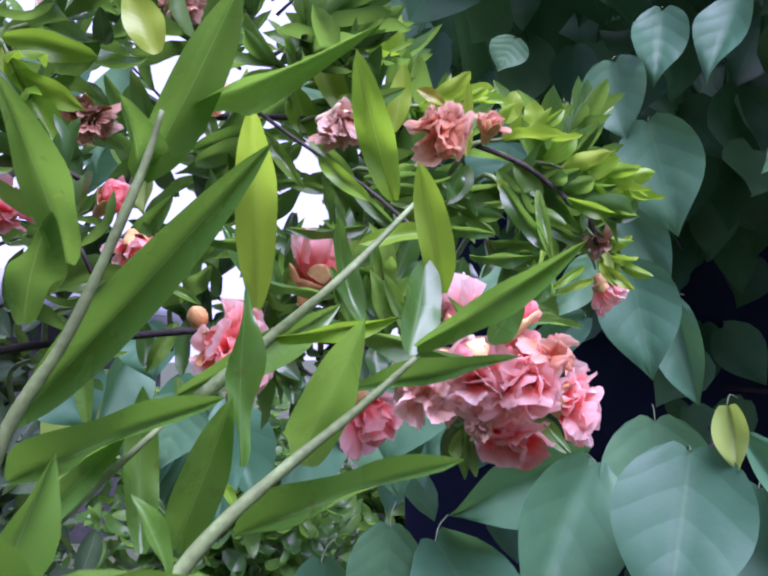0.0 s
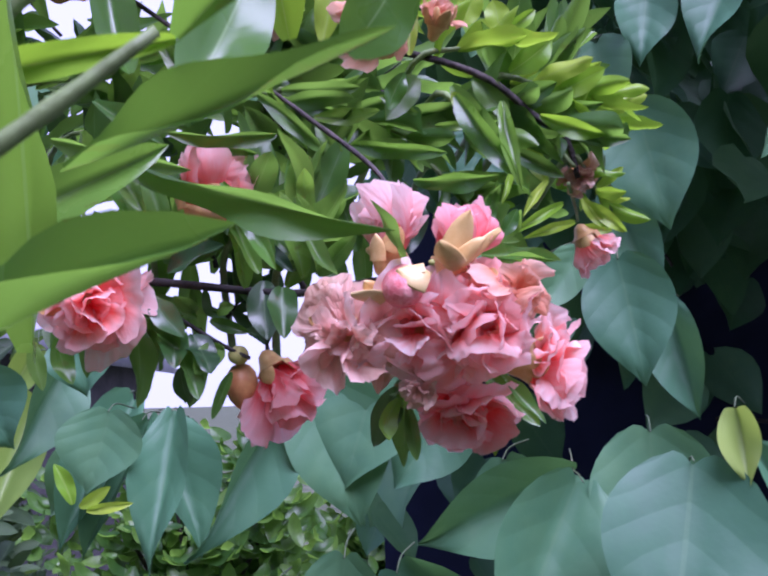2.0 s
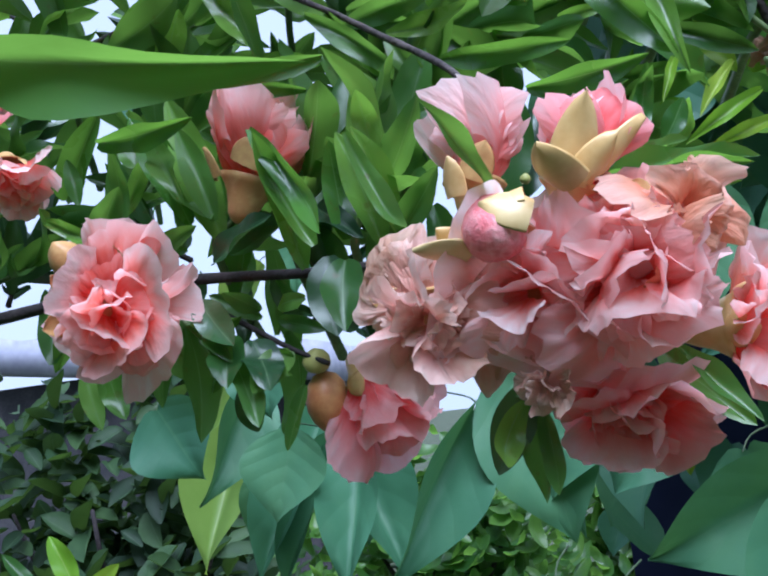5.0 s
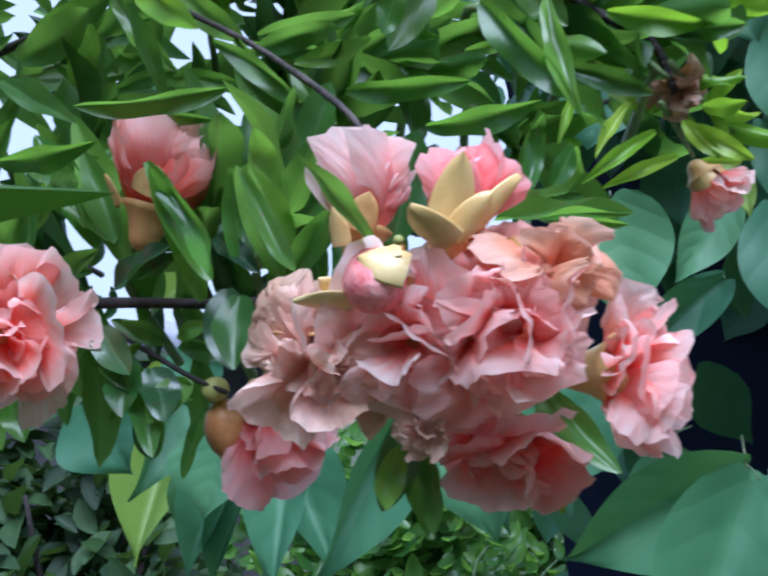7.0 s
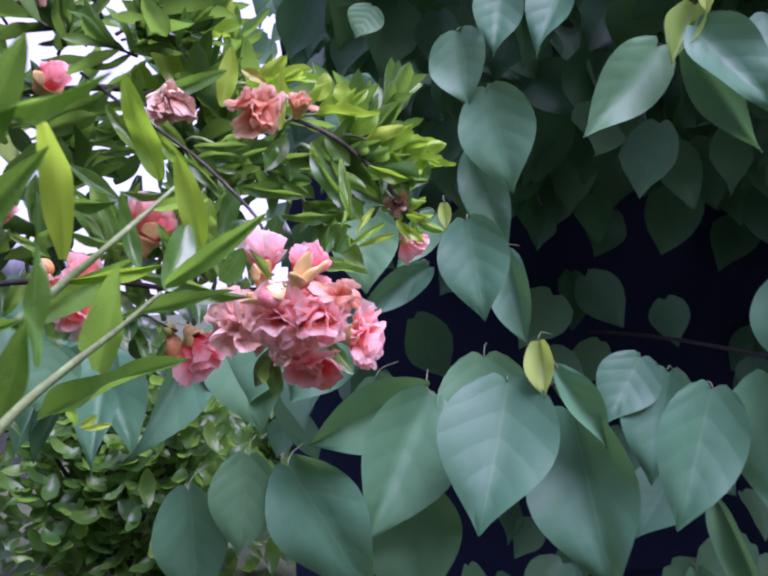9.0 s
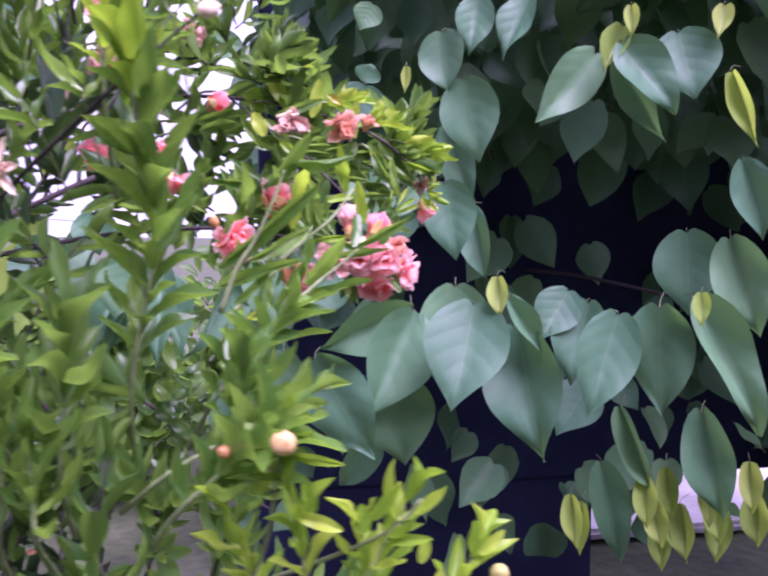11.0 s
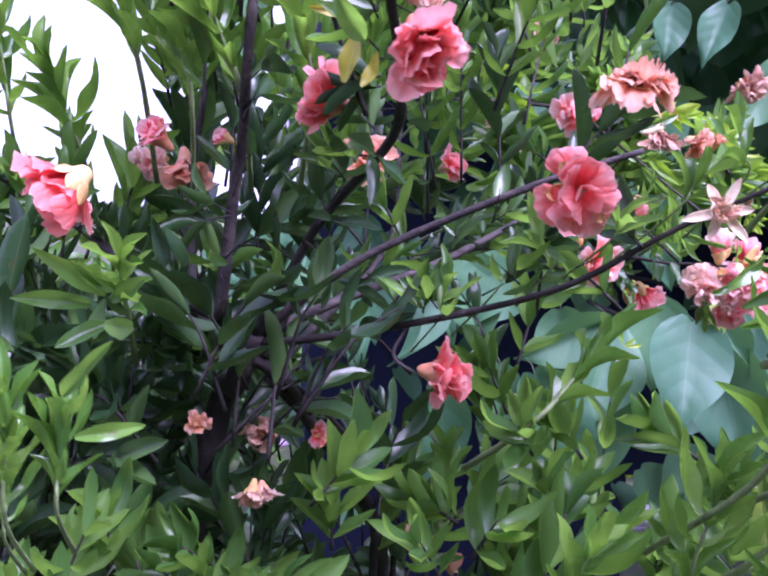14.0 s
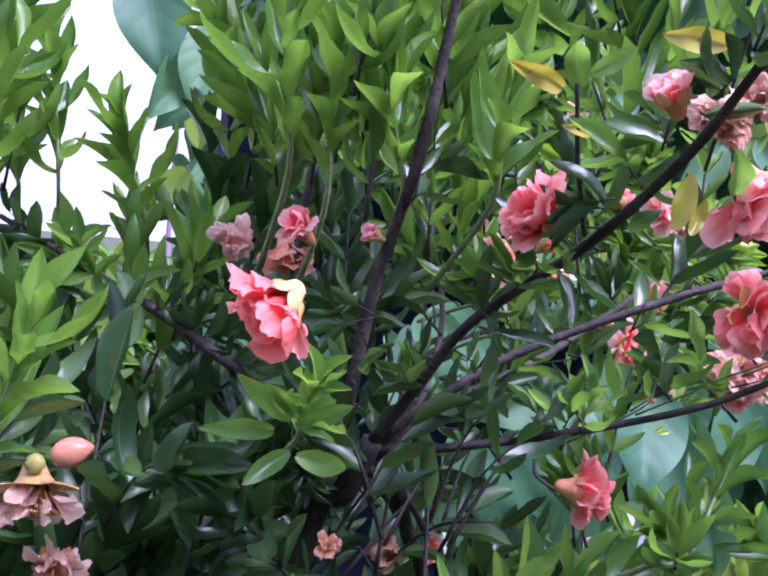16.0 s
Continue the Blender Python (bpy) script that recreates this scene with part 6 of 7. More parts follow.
shoot(shrub, (-0.484, 0.35, 1.46), (-0.506, 0.33, 1.524), 7, 0.03625, FRESH_LIT, seed=225, wide=0.23)
shoot(shrub, (-0.535, 0.38, 1.479), (-0.545, 0.36, 1.57), 9, 0.03625, FRESH_LIT, seed=226, wide=0.23)
shoot(shrub, (-0.557, 0.4, 1.471), (-0.566, 0.4, 1.562), 8, 0.03625, FRESH_LIT, seed=227, wide=0.23)
shoot(shrub, (-0.417, 0.22, 1.48), (-0.425, 0.2, 1.565), 8, 0.03625, FRESH_LIT, seed=228, wide=0.23)
leaf(shrub, (-0.35, 0.03, 1.538), (-0.386, 0.02, 1.533), 0.0082, (0.29, -0.9, -0.32), 0, YELLOW)
leaf(shrub, (-0.371, 0.09, 1.53), (-0.402, 0.08, 1.533), 0.0083, (0.23, -0.87, -0.44), 1, YELLOW)
leaf(shrub, (-0.354, 0.09, 1.515), (-0.377, 0.08, 1.514), 0.0048, (0.39, -0.88, -0.27), 0, YELLOW)
leaf(shrub, (-0.373, 0.02, 1.476), (-0.369, 0.02, 1.494), 0.0072, (-0.65, -0.75, 0.12), 0, YELLOW)
leaf(shrub, (-0.367, 0.02, 1.475), (-0.362, 0.02, 1.487), 0.0046, (-0.49, -0.86, 0.16), 2, YELLOW)
leaf(shrub, (-0.371, 0, 1.486), (-0.383, -0.01, 1.497), 0.0072, (0.02, -0.76, -0.65), 3, LEAF)
leaf(shrub, (-0.46, 0.13, 1.389), (-0.492, 0.12, 1.392), 0.0079, (0.31, -0.93, 0.18), 1, LEAF)
leaf(shrub, (-0.452, 0.13, 1.391), (-0.436, 0.11, 1.403), 0.0081, (-0.77, -0.64, -0.05), 0, LEAF)
leaf(shrub, (-0.454, 0.12, 1.382), (-0.441, 0.1, 1.382), 0.0092, (-0.8, -0.53, 0.28), 2, LEAF)
leaf(shrub, (-0.454, 0.13, 1.393), (-0.482, 0.11, 1.414), 0.0079, (0.36, -0.87, -0.34), 0, LEAF)
leaf(shrub, (-0.45, 0.13, 1.395), (-0.468, 0.12, 1.409), 0.0067, (0.26, -0.92, -0.31), 1, LEAF)
leaf(shrub, (-0.453, 0.13, 1.381), (-0.474, 0.12, 1.371), 0.0080, (0.15, -0.84, 0.52), 0, LEAF)
leaf(shrub, (-0.371, 0.08, 1.528), (-0.381, 0.07, 1.542), 0.0104, (-0.05, -0.79, -0.61), 2, LEAF)
leaf(shrub, (-0.367, 0.08, 1.534), (-0.354, 0.07, 1.545), 0.0072, (-0.5, -0.85, -0.18), 0, LEAF)
leaf(shrub, (-0.451, -0.05, 1.386), (-0.439, -0.06, 1.401), 0.0040, (-0.53, -0.84, -0.14), 1, LEAF)
leaf(shrub, (-0.45, -0.03, 1.371), (-0.432, -0.03, 1.374), 0.0046, (-0.04, -0.94, 0.34), 0, FRESH_LIT)
leaf(shrub, (-0.486, 0.05, 1.339), (-0.475, 0.05, 1.365), 0.0062, (-0.09, -1, 0.04), 0, LEAF)
shoot(shrub, (-0.486, 0, 1.337), (-0.484, -0.01, 1.372), 7, 0.015, FRESH_LIT, seed=320, r=0.0007, wide=0.22)
shoot(shrub, (-0.468, -0.02, 1.345), (-0.467, -0.03, 1.384), 8, 0.015, FRESH_LIT, seed=321, r=0.0007, wide=0.22)
shoot(shrub, (-0.454, -0.03, 1.351), (-0.453, -0.03, 1.377), 7, 0.015, FRESH_LIT, seed=322, r=0.0007, wide=0.22)
shoot(shrub, (-0.498, 0.01, 1.341), (-0.498, 0, 1.371), 6, 0.015, FRESH_LIT, seed=323, r=0.0007, wide=0.22)
shoot(shrub, (-0.477, 0.03, 1.322), (-0.475, 0.03, 1.353), 6, 0.015, FRESH_LIT, seed=324, r=0.0007, wide=0.22)

# sprig with round buds
leaf(shrub, (-0.059, -0.036, 1.326), (-0.076, -0.03, 1.34), 0.0075, (-0.11, -0.95, 0.29), 0, YOUNG)
leaf(shrub, (-0.054, -0.036, 1.33), (-0.053, -0.04, 1.351), 0.0069, (-0.08, -0.98, -0.18), 0, YOUNG)
leaf(shrub, (-0.051, -0.036, 1.32), (-0.031, -0.05, 1.319), 0.0044, (-0.53, -0.79, 0.31), 1, YOUNG)
leaf(shrub, (-0.053, -0.036, 1.325), (-0.044, -0.05, 1.333), 0.0041, (-0.78, -0.6, -0.2), 0, YOUNG)
leaf(shrub, (-0.059, -0.03, 1.319), (-0.065, -0.03, 1.302), 0.0076, (-0.13, -0.99, 0.05), 0, YOUNG)
leaf(shrub, (-0.042, -0.03, 1.293), (-0.046, -0.03, 1.31), 0.0064, (-0.02, -1, 0), 0, YOUNG)
leaf(shrub, (-0.023, -0.04, 1.287), (-0.023, -0.04, 1.3), 0.0075, (-0.15, -0.99, 0), 0, YOUNG)
leaf(shrub, (-0.019, -0.04, 1.293), (-0.008, -0.05, 1.311), 0.0062, (-0.53, -0.84, -0.14), 1, YOUNG)
leaf(shrub, (-0.013, -0.04, 1.284), (0.005, -0.05, 1.287), 0.0050, (-0.51, -0.8, 0.32), 0, YOUNG)
leaf(shrub, (0.031, -0.03, 1.271), (0.042, -0.03, 1.282), 0.0053, (-0.3, -0.89, 0.33), 0, YOUNG)
leaf(shrub, (-0.031, -0.04, 1.289), (-0.05, -0.03, 1.293), 0.0063, (-0.36, -0.85, 0.39), 1, YOUNG)
leaf(shrub, (0.002, -0.04, 1.273), (0.005, -0.04, 1.285), 0.0051, (-0.3, -0.95, 0.07), 0, YOUNG)
leaf(shrub, (0.011, -0.04, 1.27), (0.009, -0.04, 1.251), 0.0064, (-0.28, -0.96, 0.03), 0, YOUNG)
stem(shrub, "shoot", [(-0.075, 0, 1.24), (-0.062, -0.02, 1.276), (-0.056, -0.036, 1.32)], 0.0012, 0.0008, TWIG)
stem(shrub, "shoot", [(-0.092, 0, 1.245), (-0.041, -0.02, 1.268), (-0.011, -0.04, 1.288), (0.001, -0.045, 1.302)], 0.0012, 0.0008, TWIG)

# leafy twigs above and behind the cluster
shoot(shrub, (-0.152, 0.5, 1.521), (-0.079, 0.48, 1.529), 5, 0.036, LEAF, seed=260, up=(0, -0.5, 1))
shoot(shrub, (-0.124, 0.48, 1.447), (-0.086, 0.47, 1.49), 6, 0.034, LEAF, seed=261, up=(0, -0.5, 1))
shoot(shrub, (-0.064, 0.44, 1.427), (-0.044, 0.43, 1.444), 4, 0.03, LEAF, seed=262, up=(0, -0.5, 1))
shoot(shrub, (-0.034, 0.43, 1.422), (-0.02, 0.42, 1.447), 4, 0.032, LEAF, seed=263, up=(0, -0.5, 1))
shoot(shrub, (-0.012, 0.42, 1.417), (0.005, 0.41, 1.438), 4, 0.032, LEAF, seed=264, up=(0, -0.5, 1))
shoot(shrub, (-0.016, 0.47, 1.509), (0.044, 0.45, 1.478), 6, 0.034, LEAF, seed=265, up=(0, -0.5, 1))
shoot(shrub, (0.034, 0.47, 1.492), (0.084, 0.46, 1.492), 6, 0.036, LEAF, seed=266, up=(0, -0.5, 1))
shoot(shrub, (0.049, 0.47, 1.472), (0.07, 0.45, 1.445), 4, 0.03, LEAF, seed=267, up=(0, -0.5, 1))
shoot(shrub, (-0.103, 0.55, 1.563), (-0.015, 0.5, 1.546), 6, 0.036, LEAF, seed=268, up=(0, -0.5, 1))
shoot(shrub, (-0.151, 0.56, 1.516), (-0.071, 0.54, 1.525), 5, 0.036, LEAF, seed=269, up=(0, -0.5, 1))
shoot(shrub, (-0.027, 0.52, 1.485), (0.02, 0.5, 1.499), 5, 0.034, LEAF, seed=270, up=(0, -0.5, 1))
shoot(shrub, (-0.081, 0.43, 1.415), (-0.058, 0.42, 1.394), 3, 0.026, LEAF, seed=271, up=(0, -0.5, 1))
shoot(shrub, (0.044, 0.46, 1.516), (0.086, 0.45, 1.525), 4, 0.026, YOUNG, seed=280)
shoot(shrub, (0.075, 0.455, 1.506), (0.132, 0.46, 1.498), 6, 0.026, YOUNG, seed=281)
shoot(shrub, (0.095, 0.455, 1.495), (0.142, 0.48, 1.495), 4, 0.024, YOUNG, seed=282)
shoot(shrub, (0.054, 0.46, 1.502), (0.084, 0.45, 1.471), 4, 0.028, LEAF, seed=283)
shoot(shrub, (0.08, 0.46, 1.499), (0.115, 0.45, 1.478), 4, 0.028, LEAF, seed=284)
shoot(shrub, (0.007, 0.47, 1.541), (0.045, 0.46, 1.544), 4, 0.028, YOUNG, seed=285)
shoot(shrub, (-0.05, 0.5, 1.546), (0.006, 0.48, 1.536), 4, 0.03, LEAF, seed=286)
shoot(shrub, (0.11, 0.455, 1.471), (0.131, 0.47, 1.45), 3, 0.018, YOUNG, seed=287)
shoot(shrub, (-0.034, 0.52, 1.573), (-0.007, 0.5, 1.586), 4, 0.03, YOUNG, seed=288)
shoot(shrub, (-0.25, 0.5, 1.546), (-0.154, 0.48, 1.597), 5, 0.04, LEAF, seed=300)
shoot(shrub, (-0.212, 0.45, 1.581), (-0.15, 0.45, 1.602), 5, 0.04, LEAF, seed=301)
shoot(shrub, (-0.216, 0.5, 1.518), (-0.163, 0.5, 1.553), 5, 0.036, LEAF, seed=302)
shoot(shrub, (-0.242, 0.5, 1.468), (-0.167, 0.48, 1.492), 5, 0.036, LEAF, seed=303)
shoot(shrub, (-0.186, 0.46, 1.429), (-0.119, 0.44, 1.437), 5, 0.03, LEAF, seed=304)
shoot(shrub, (-0.198, 0.44, 1.398), (-0.148, 0.43, 1.415), 4, 0.03, LEAF, seed=305)
shoot(shrub, (-0.193, 0.4, 1.571), (-0.164, 0.38, 1.525), 4, 0.04, YOUNG, seed=306)

# foliage above and behind the branch
shoot(shrub, (-0.276, 0.552, 1.537), (-0.317, 0.565, 1.555), 5, 0.045, LEAF, seed=508, bunch=bunch)
shoot(shrub, (-0.283, 0.676, 1.584), (-0.331, 0.679, 1.621), 5, 0.045, LEAF, seed=6322, bunch=bunch)
shoot(shrub, (-0.23, 0.714, 1.545), (-0.207, 0.733, 1.597), 5, 0.045, LEAF, seed=695, bunch=bunch)
shoot(shrub, (-0.213, 0.548, 1.59), (-0.249, 0.543, 1.617), 5, 0.045, LEAF, seed=8520, bunch=bunch)
shoot(shrub, (0.02, 0.506, 1.538), (-0.017, 0.503, 1.552), 5, 0.036, LEAF, seed=4444, bunch=bunch)
shoot(shrub, (0.005, 0.518, 1.567), (-0.027, 0.512, 1.577), 5, 0.036, LEAF, seed=8985, bunch=bunch)
shoot(shrub, (0.012, 0.519, 1.525), (0.023, 0.501, 1.554), 5, 0.036, LEAF, seed=2183, bunch=bunch)
shoot(shrub, (-0.005, 0.541, 1.561), (0.01, 0.522, 1.591), 5, 0.036, LEAF, seed=8020, bunch=bunch)
shoot(shrub, (0.015, 0.541, 1.531), (0.043, 0.531, 1.548), 5, 0.036, LEAF, seed=4413, bunch=bunch)
shoot(shrub, (-0.051, 0.558, 1.546), (-0.014, 0.573, 1.569), 5, 0.036, LEAF, seed=3572, bunch=bunch)
shoot(shrub, (-0.022, 0.507, 1.565), (-0.023, 0.495, 1.588), 5, 0.036, LEAF, seed=9418, bunch=bunch)
shoot(shrub, (-0.042, 0.457, 1.426), (-0.046, 0.454, 1.444), 5, 0.04, LEAF, seed=9311, bunch=bunch)
shoot(shrub, (-0.003, 0.438, 1.414), (-0.02, 0.456, 1.441), 5, 0.04, LEAF, seed=8503, bunch=bunch)
shoot(shrub, (-0.091, 0.475, 1.434), (-0.121, 0.479, 1.453), 5, 0.04, LEAF, seed=7043, bunch=bunch)
shoot(shrub, (-0.024, 0.485, 1.497), (-0.007, 0.487, 1.521), 5, 0.04, LEAF, seed=8601, bunch=bunch)
shoot(shrub, (-0.018, 0.48, 1.485), (0.012, 0.479, 1.498), 5, 0.04, LEAF, seed=8863, bunch=bunch)
shoot(shrub, (0.09, 0.488, 1.497), (0.091, 0.477, 1.523), 5, 0.04, LEAF, seed=2806, bunch=bunch)
shoot(shrub, (0.015, 0.482, 1.481), (-0.01, 0.496, 1.503), 5, 0.04, LEAF, seed=9353, bunch=bunch)
shoot(shrub, (-0.018, 0.494, 1.527), (-0.016, 0.487, 1.55), 5, 0.04, LEAF, seed=7747, bunch=bunch)
shoot(shrub, (0.097, 0.54, 1.488), (0.119, 0.559, 1.499), 5, 0.04, LEAF, seed=7910, bunch=bunch)
shoot(shrub, (0.106, 0.515, 1.521), (0.119, 0.511, 1.539), 5, 0.04, LEAF, seed=5755, bunch=bunch)
shoot(shrub, (0.034, 0.494, 1.514), (0.011, 0.496, 1.528), 5, 0.04, LEAF, seed=2090, bunch=bunch)
shoot(shrub, (0.08, 0.477, 1.493), (0.099, 0.483, 1.508), 5, 0.04, LEAF, seed=9903, bunch=bunch)
shoot(shrub, (-0.135, 0.365, 1.483), (-0.168, 0.376, 1.505), 5, 0.034, LEAF, seed=8128, bunch=bunch)
shoot(shrub, (-0.197, 0.41, 1.428), (-0.154, 0.418, 1.444), 5, 0.034, LEAF, seed=4425, bunch=bunch)
shoot(shrub, (-0.255, 0.411, 1.524), (-0.314, 0.43, 1.563), 5, 0.034, LEAF, seed=6131, bunch=bunch)
shoot(shrub, (-0.132, 0.375, 1.442), (-0.164, 0.386, 1.503), 5, 0.034, LEAF, seed=8686, bunch=bunch)
shoot(shrub, (-0.217, 0.423, 1.534), (-0.224, 0.41, 1.591), 5, 0.034, LEAF, seed=6156, bunch=bunch)
shoot(shrub, (-0.259, 0.375, 1.446), (-0.302, 0.378, 1.481), 5, 0.034, LEAF, seed=4661, bunch=bunch)
shoot(shrub, (-0.071, 0.452, 1.614), (-0.072, 0.454, 1.681), 5, 0.034, LEAF, seed=1748, bunch=bunch)
shoot(shrub, (-0.202, 0.175, 1.267), (-0.22, 0.165, 1.286), 5, 0.03, LEAF, seed=1267, bunch=bunch)
shoot(shrub, (-0.19, 0.182, 1.298), (-0.209, 0.186, 1.324), 5, 0.03, LEAF, seed=6020, bunch=bunch)
shoot(shrub, (-0.058, 0.217, 1.25), (-0.047, 0.23, 1.277), 5, 0.03, LEAF, seed=6763, bunch=bunch)
shoot(shrub, (-0.054, 0.177, 1.276), (-0.063, 0.163, 1.323), 5, 0.03, LEAF, seed=7925, bunch=bunch)
shoot(shrub, (-0.147, 0.136, 1.241), (-0.149, 0.154, 1.268), 5, 0.03, LEAF, seed=8474, bunch=bunch)
shoot(shrub, (-0.118, 0.134, 1.243), (-0.132, 0.126, 1.266), 5, 0.03, LEAF, seed=8447, bunch=bunch)
shoot(shrub, (-0.188, 0.215, 1.24), (-0.168, 0.219, 1.274), 5, 0.03, LEAF, seed=6769, bunch=bunch)
shoot(shrub, (-0.124, 0.209, 1.203), (-0.108, 0.197, 1.235), 5, 0.03, LEAF, seed=6270, bunch=bunch)
shoot(shrub, (-0.123, 0.168, 1.3), (-0.149, 0.176, 1.319), 5, 0.03, LEAF, seed=7857, bunch=bunch)
flower(shrub, (-0.3780, 0.1709, 1.2948), (-0.07, -0.6, -0.8), 0.0085, neck=0.5, petals=16, opened=0.4, loose=0.4, spread=1.1, material=FADED, calyx=BLUSH, seed=60, label="faded hanging flower")
flower(shrub, (-0.271, 0.247, 1.216), (0.06, -0.59, 0.81), 0.0156, neck=0.9, petals=8, opened=0.4, lobe=1.3, material=PEACH, calyx=CALYX, seed=61)
flower(shrub, (-0.421, 0.277, 1.471), (0.15, -0.48, -0.86), 0.0178, neck=0.9, petals=14, opened=0.5, loose=0.4, material=PEACH, calyx=BLUSH, seed=62)
flower(shrub, (-0.1723, 0.2600, 1.5063), (-0.29, -0.96, -0.03), 0.0130, neck=0.9, petals=22, opened=0.6, loose=0.4, material=PINK, seed=63, label="pink flower half hidden among leaves")
shoot(shrub, (-0.433, 0.192, 1.228), (-0.444, 0.206, 1.243), 5, 0.028, LEAF, seed=1185, bunch=bunch)
shoot(shrub, (-0.41, 0.197, 1.21), (-0.409, 0.203, 1.234), 5, 0.028, LEAF, seed=3846, bunch=bunch)
shoot(shrub, (-0.358, 0.137, 1.292), (-0.338, 0.123, 1.322), 5, 0.028, LEAF, seed=4237, bunch=bunch)
shoot(shrub, (-0.373, 0.123, 1.245), (-0.39, 0.115, 1.257), 5, 0.028, LEAF, seed=737, bunch=bunch)
shoot(shrub, (-0.395, 0.127, 1.239), (-0.366, 0.108, 1.261), 5, 0.028, LEAF, seed=4780, bunch=bunch)
shoot(shrub, (-0.395, 0.147, 1.23), (-0.373, 0.146, 1.238), 5, 0.028, LEAF, seed=6220, bunch=bunch)
shoot(shrub, (-0.433, 0.196, 1.226), (-0.428, 0.212, 1.251), 5, 0.028, LEAF, seed=1952, bunch=bunch)
shoot(shrub, (-0.438, 0.155, 1.256), (-0.444, 0.173, 1.274), 5, 0.028, LEAF, seed=8645, bunch=bunch)
shoot(shrub, (-0.41, 0.181, 1.213), (-0.392, 0.165, 1.247), 5, 0.028, LEAF, seed=4351, bunch=bunch)
shoot(shrub, (-0.341, 0.165, 1.258), (-0.343, 0.159, 1.292), 5, 0.028, LEAF, seed=8334, bunch=bunch)
shoot(shrub, (-0.076, 0.257, 1.203), (-0.047, 0.244, 1.233), 5, 0.03, LEAF, seed=2450, bunch=bunch)
shoot(shrub, (-0.05, 0.212, 1.218), (-0.074, 0.218, 1.23), 5, 0.03, LEAF, seed=5431, bunch=bunch)
shoot(shrub, (-0.086, 0.23, 1.242), (-0.061, 0.238, 1.264), 5, 0.03, LEAF, seed=2889, bunch=bunch)
shoot(shrub, (-0.172, 0.255, 1.268), (-0.176, 0.246, 1.302), 5, 0.03, LEAF, seed=1636, bunch=bunch)
shoot(shrub, (-0.126, 0.204, 1.201), (-0.125, 0.198, 1.231), 5, 0.03, LEAF, seed=8433, bunch=bunch)
shoot(shrub, (-0.137, 0.254, 1.24), (-0.156, 0.24, 1.269), 5, 0.03, LEAF, seed=1837, bunch=bunch)
shoot(shrub, (-0.097, 0.256, 1.203), (-0.121, 0.259, 1.218), 5, 0.03, LEAF, seed=3099, bunch=bunch)
shoot(shrub, (-0.237, 0.238, 1.261), (-0.208, 0.25, 1.279), 5, 0.03, LEAF, seed=6527, bunch=bunch)
shoot(shrub, (-0.241, 0.141, 1.313), (-0.258, 0.123, 1.333), 5, 0.03, LEAF, seed=4800, bunch=bunch)
shoot(shrub, (-0.218, 0.234, 1.194), (-0.206, 0.226, 1.232), 5, 0.03, LEAF, seed=9552, bunch=bunch)
shoot(shrub, (-0.257, 0.205, 1.254), (-0.287, 0.209, 1.273), 5, 0.03, LEAF, seed=494, bunch=bunch)
shoot(shrub, (-0.226, 0.212, 1.318), (-0.239, 0.217, 1.348), 5, 0.03, LEAF, seed=8579, bunch=bunch)
shoot(shrub, (-0.285, 0.145, 1.245), (-0.305, 0.13, 1.276), 5, 0.03, LEAF, seed=7278, bunch=bunch)
shoot(shrub, (-0.273, 0.138, 1.261), (-0.267, 0.119, 1.288), 5, 0.03, LEAF, seed=829, bunch=bunch)
shoot(shrub, (-0.237, 0.18, 1.263), (-0.212, 0.195, 1.267), 5, 0.03, LEAF, seed=5379, bunch=bunch)
shoot(shrub, (-0.231, 0.223, 1.299), (-0.243, 0.233, 1.34), 5, 0.03, LEAF, seed=1310, bunch=bunch)
shoot(shrub, (-0.008, 0.497, 1.445), (-0.024, 0.496, 1.461), 5, 0.036, LEAF, seed=3619, bunch=bunch)
shoot(shrub, (-0.007, 0.454, 1.464), (0.006, 0.453, 1.473), 5, 0.036, LEAF, seed=8145, bunch=bunch)
shoot(shrub, (-0.014, 0.46, 1.436), (-0.014, 0.471, 1.454), 5, 0.036, LEAF, seed=7497, bunch=bunch)
shoot(shrub, (-0.002, 0.495, 1.47), (-0.01, 0.493, 1.489), 5, 0.036, LEAF, seed=6078, bunch=bunch)
shoot(shrub, (-0.005, 0.498, 1.463), (-0.014, 0.484, 1.474), 5, 0.036, LEAF, seed=6056, bunch=bunch)
shoot(shrub, (-0.237, 0.544, 1.454), (-0.204, 0.542, 1.473), 5, 0.036, LEAF, seed=6604, bunch=dark)
shoot(shrub, (-0.196, 0.505, 1.435), (-0.199, 0.521, 1.463), 5, 0.036, LEAF, seed=436, bunch=dark)
shoot(shrub, (-0.257, 0.573, 1.517), (-0.238, 0.584, 1.55), 5, 0.036, LEAF, seed=7625, bunch=dark)
shoot(shrub, (-0.207, 0.556, 1.462), (-0.173, 0.549, 1.465), 5, 0.036, LEAF, seed=5648, bunch=dark)
shoot(shrub, (-0.251, 0.1, 1.236), (-0.233, 0.08, 1.291), 7, 0.034, FRESH_LIT, seed=360, wide=0.22)
shoot(shrub, (-0.194, 0.08, 1.246), (-0.186, 0.06, 1.324), 7, 0.034, FRESH_LIT, seed=361, wide=0.22)
shoot(shrub, (-0.169, 0.05, 1.258), (-0.169, 0.03, 1.314), 7, 0.034, FRESH_LIT, seed=362, wide=0.22)

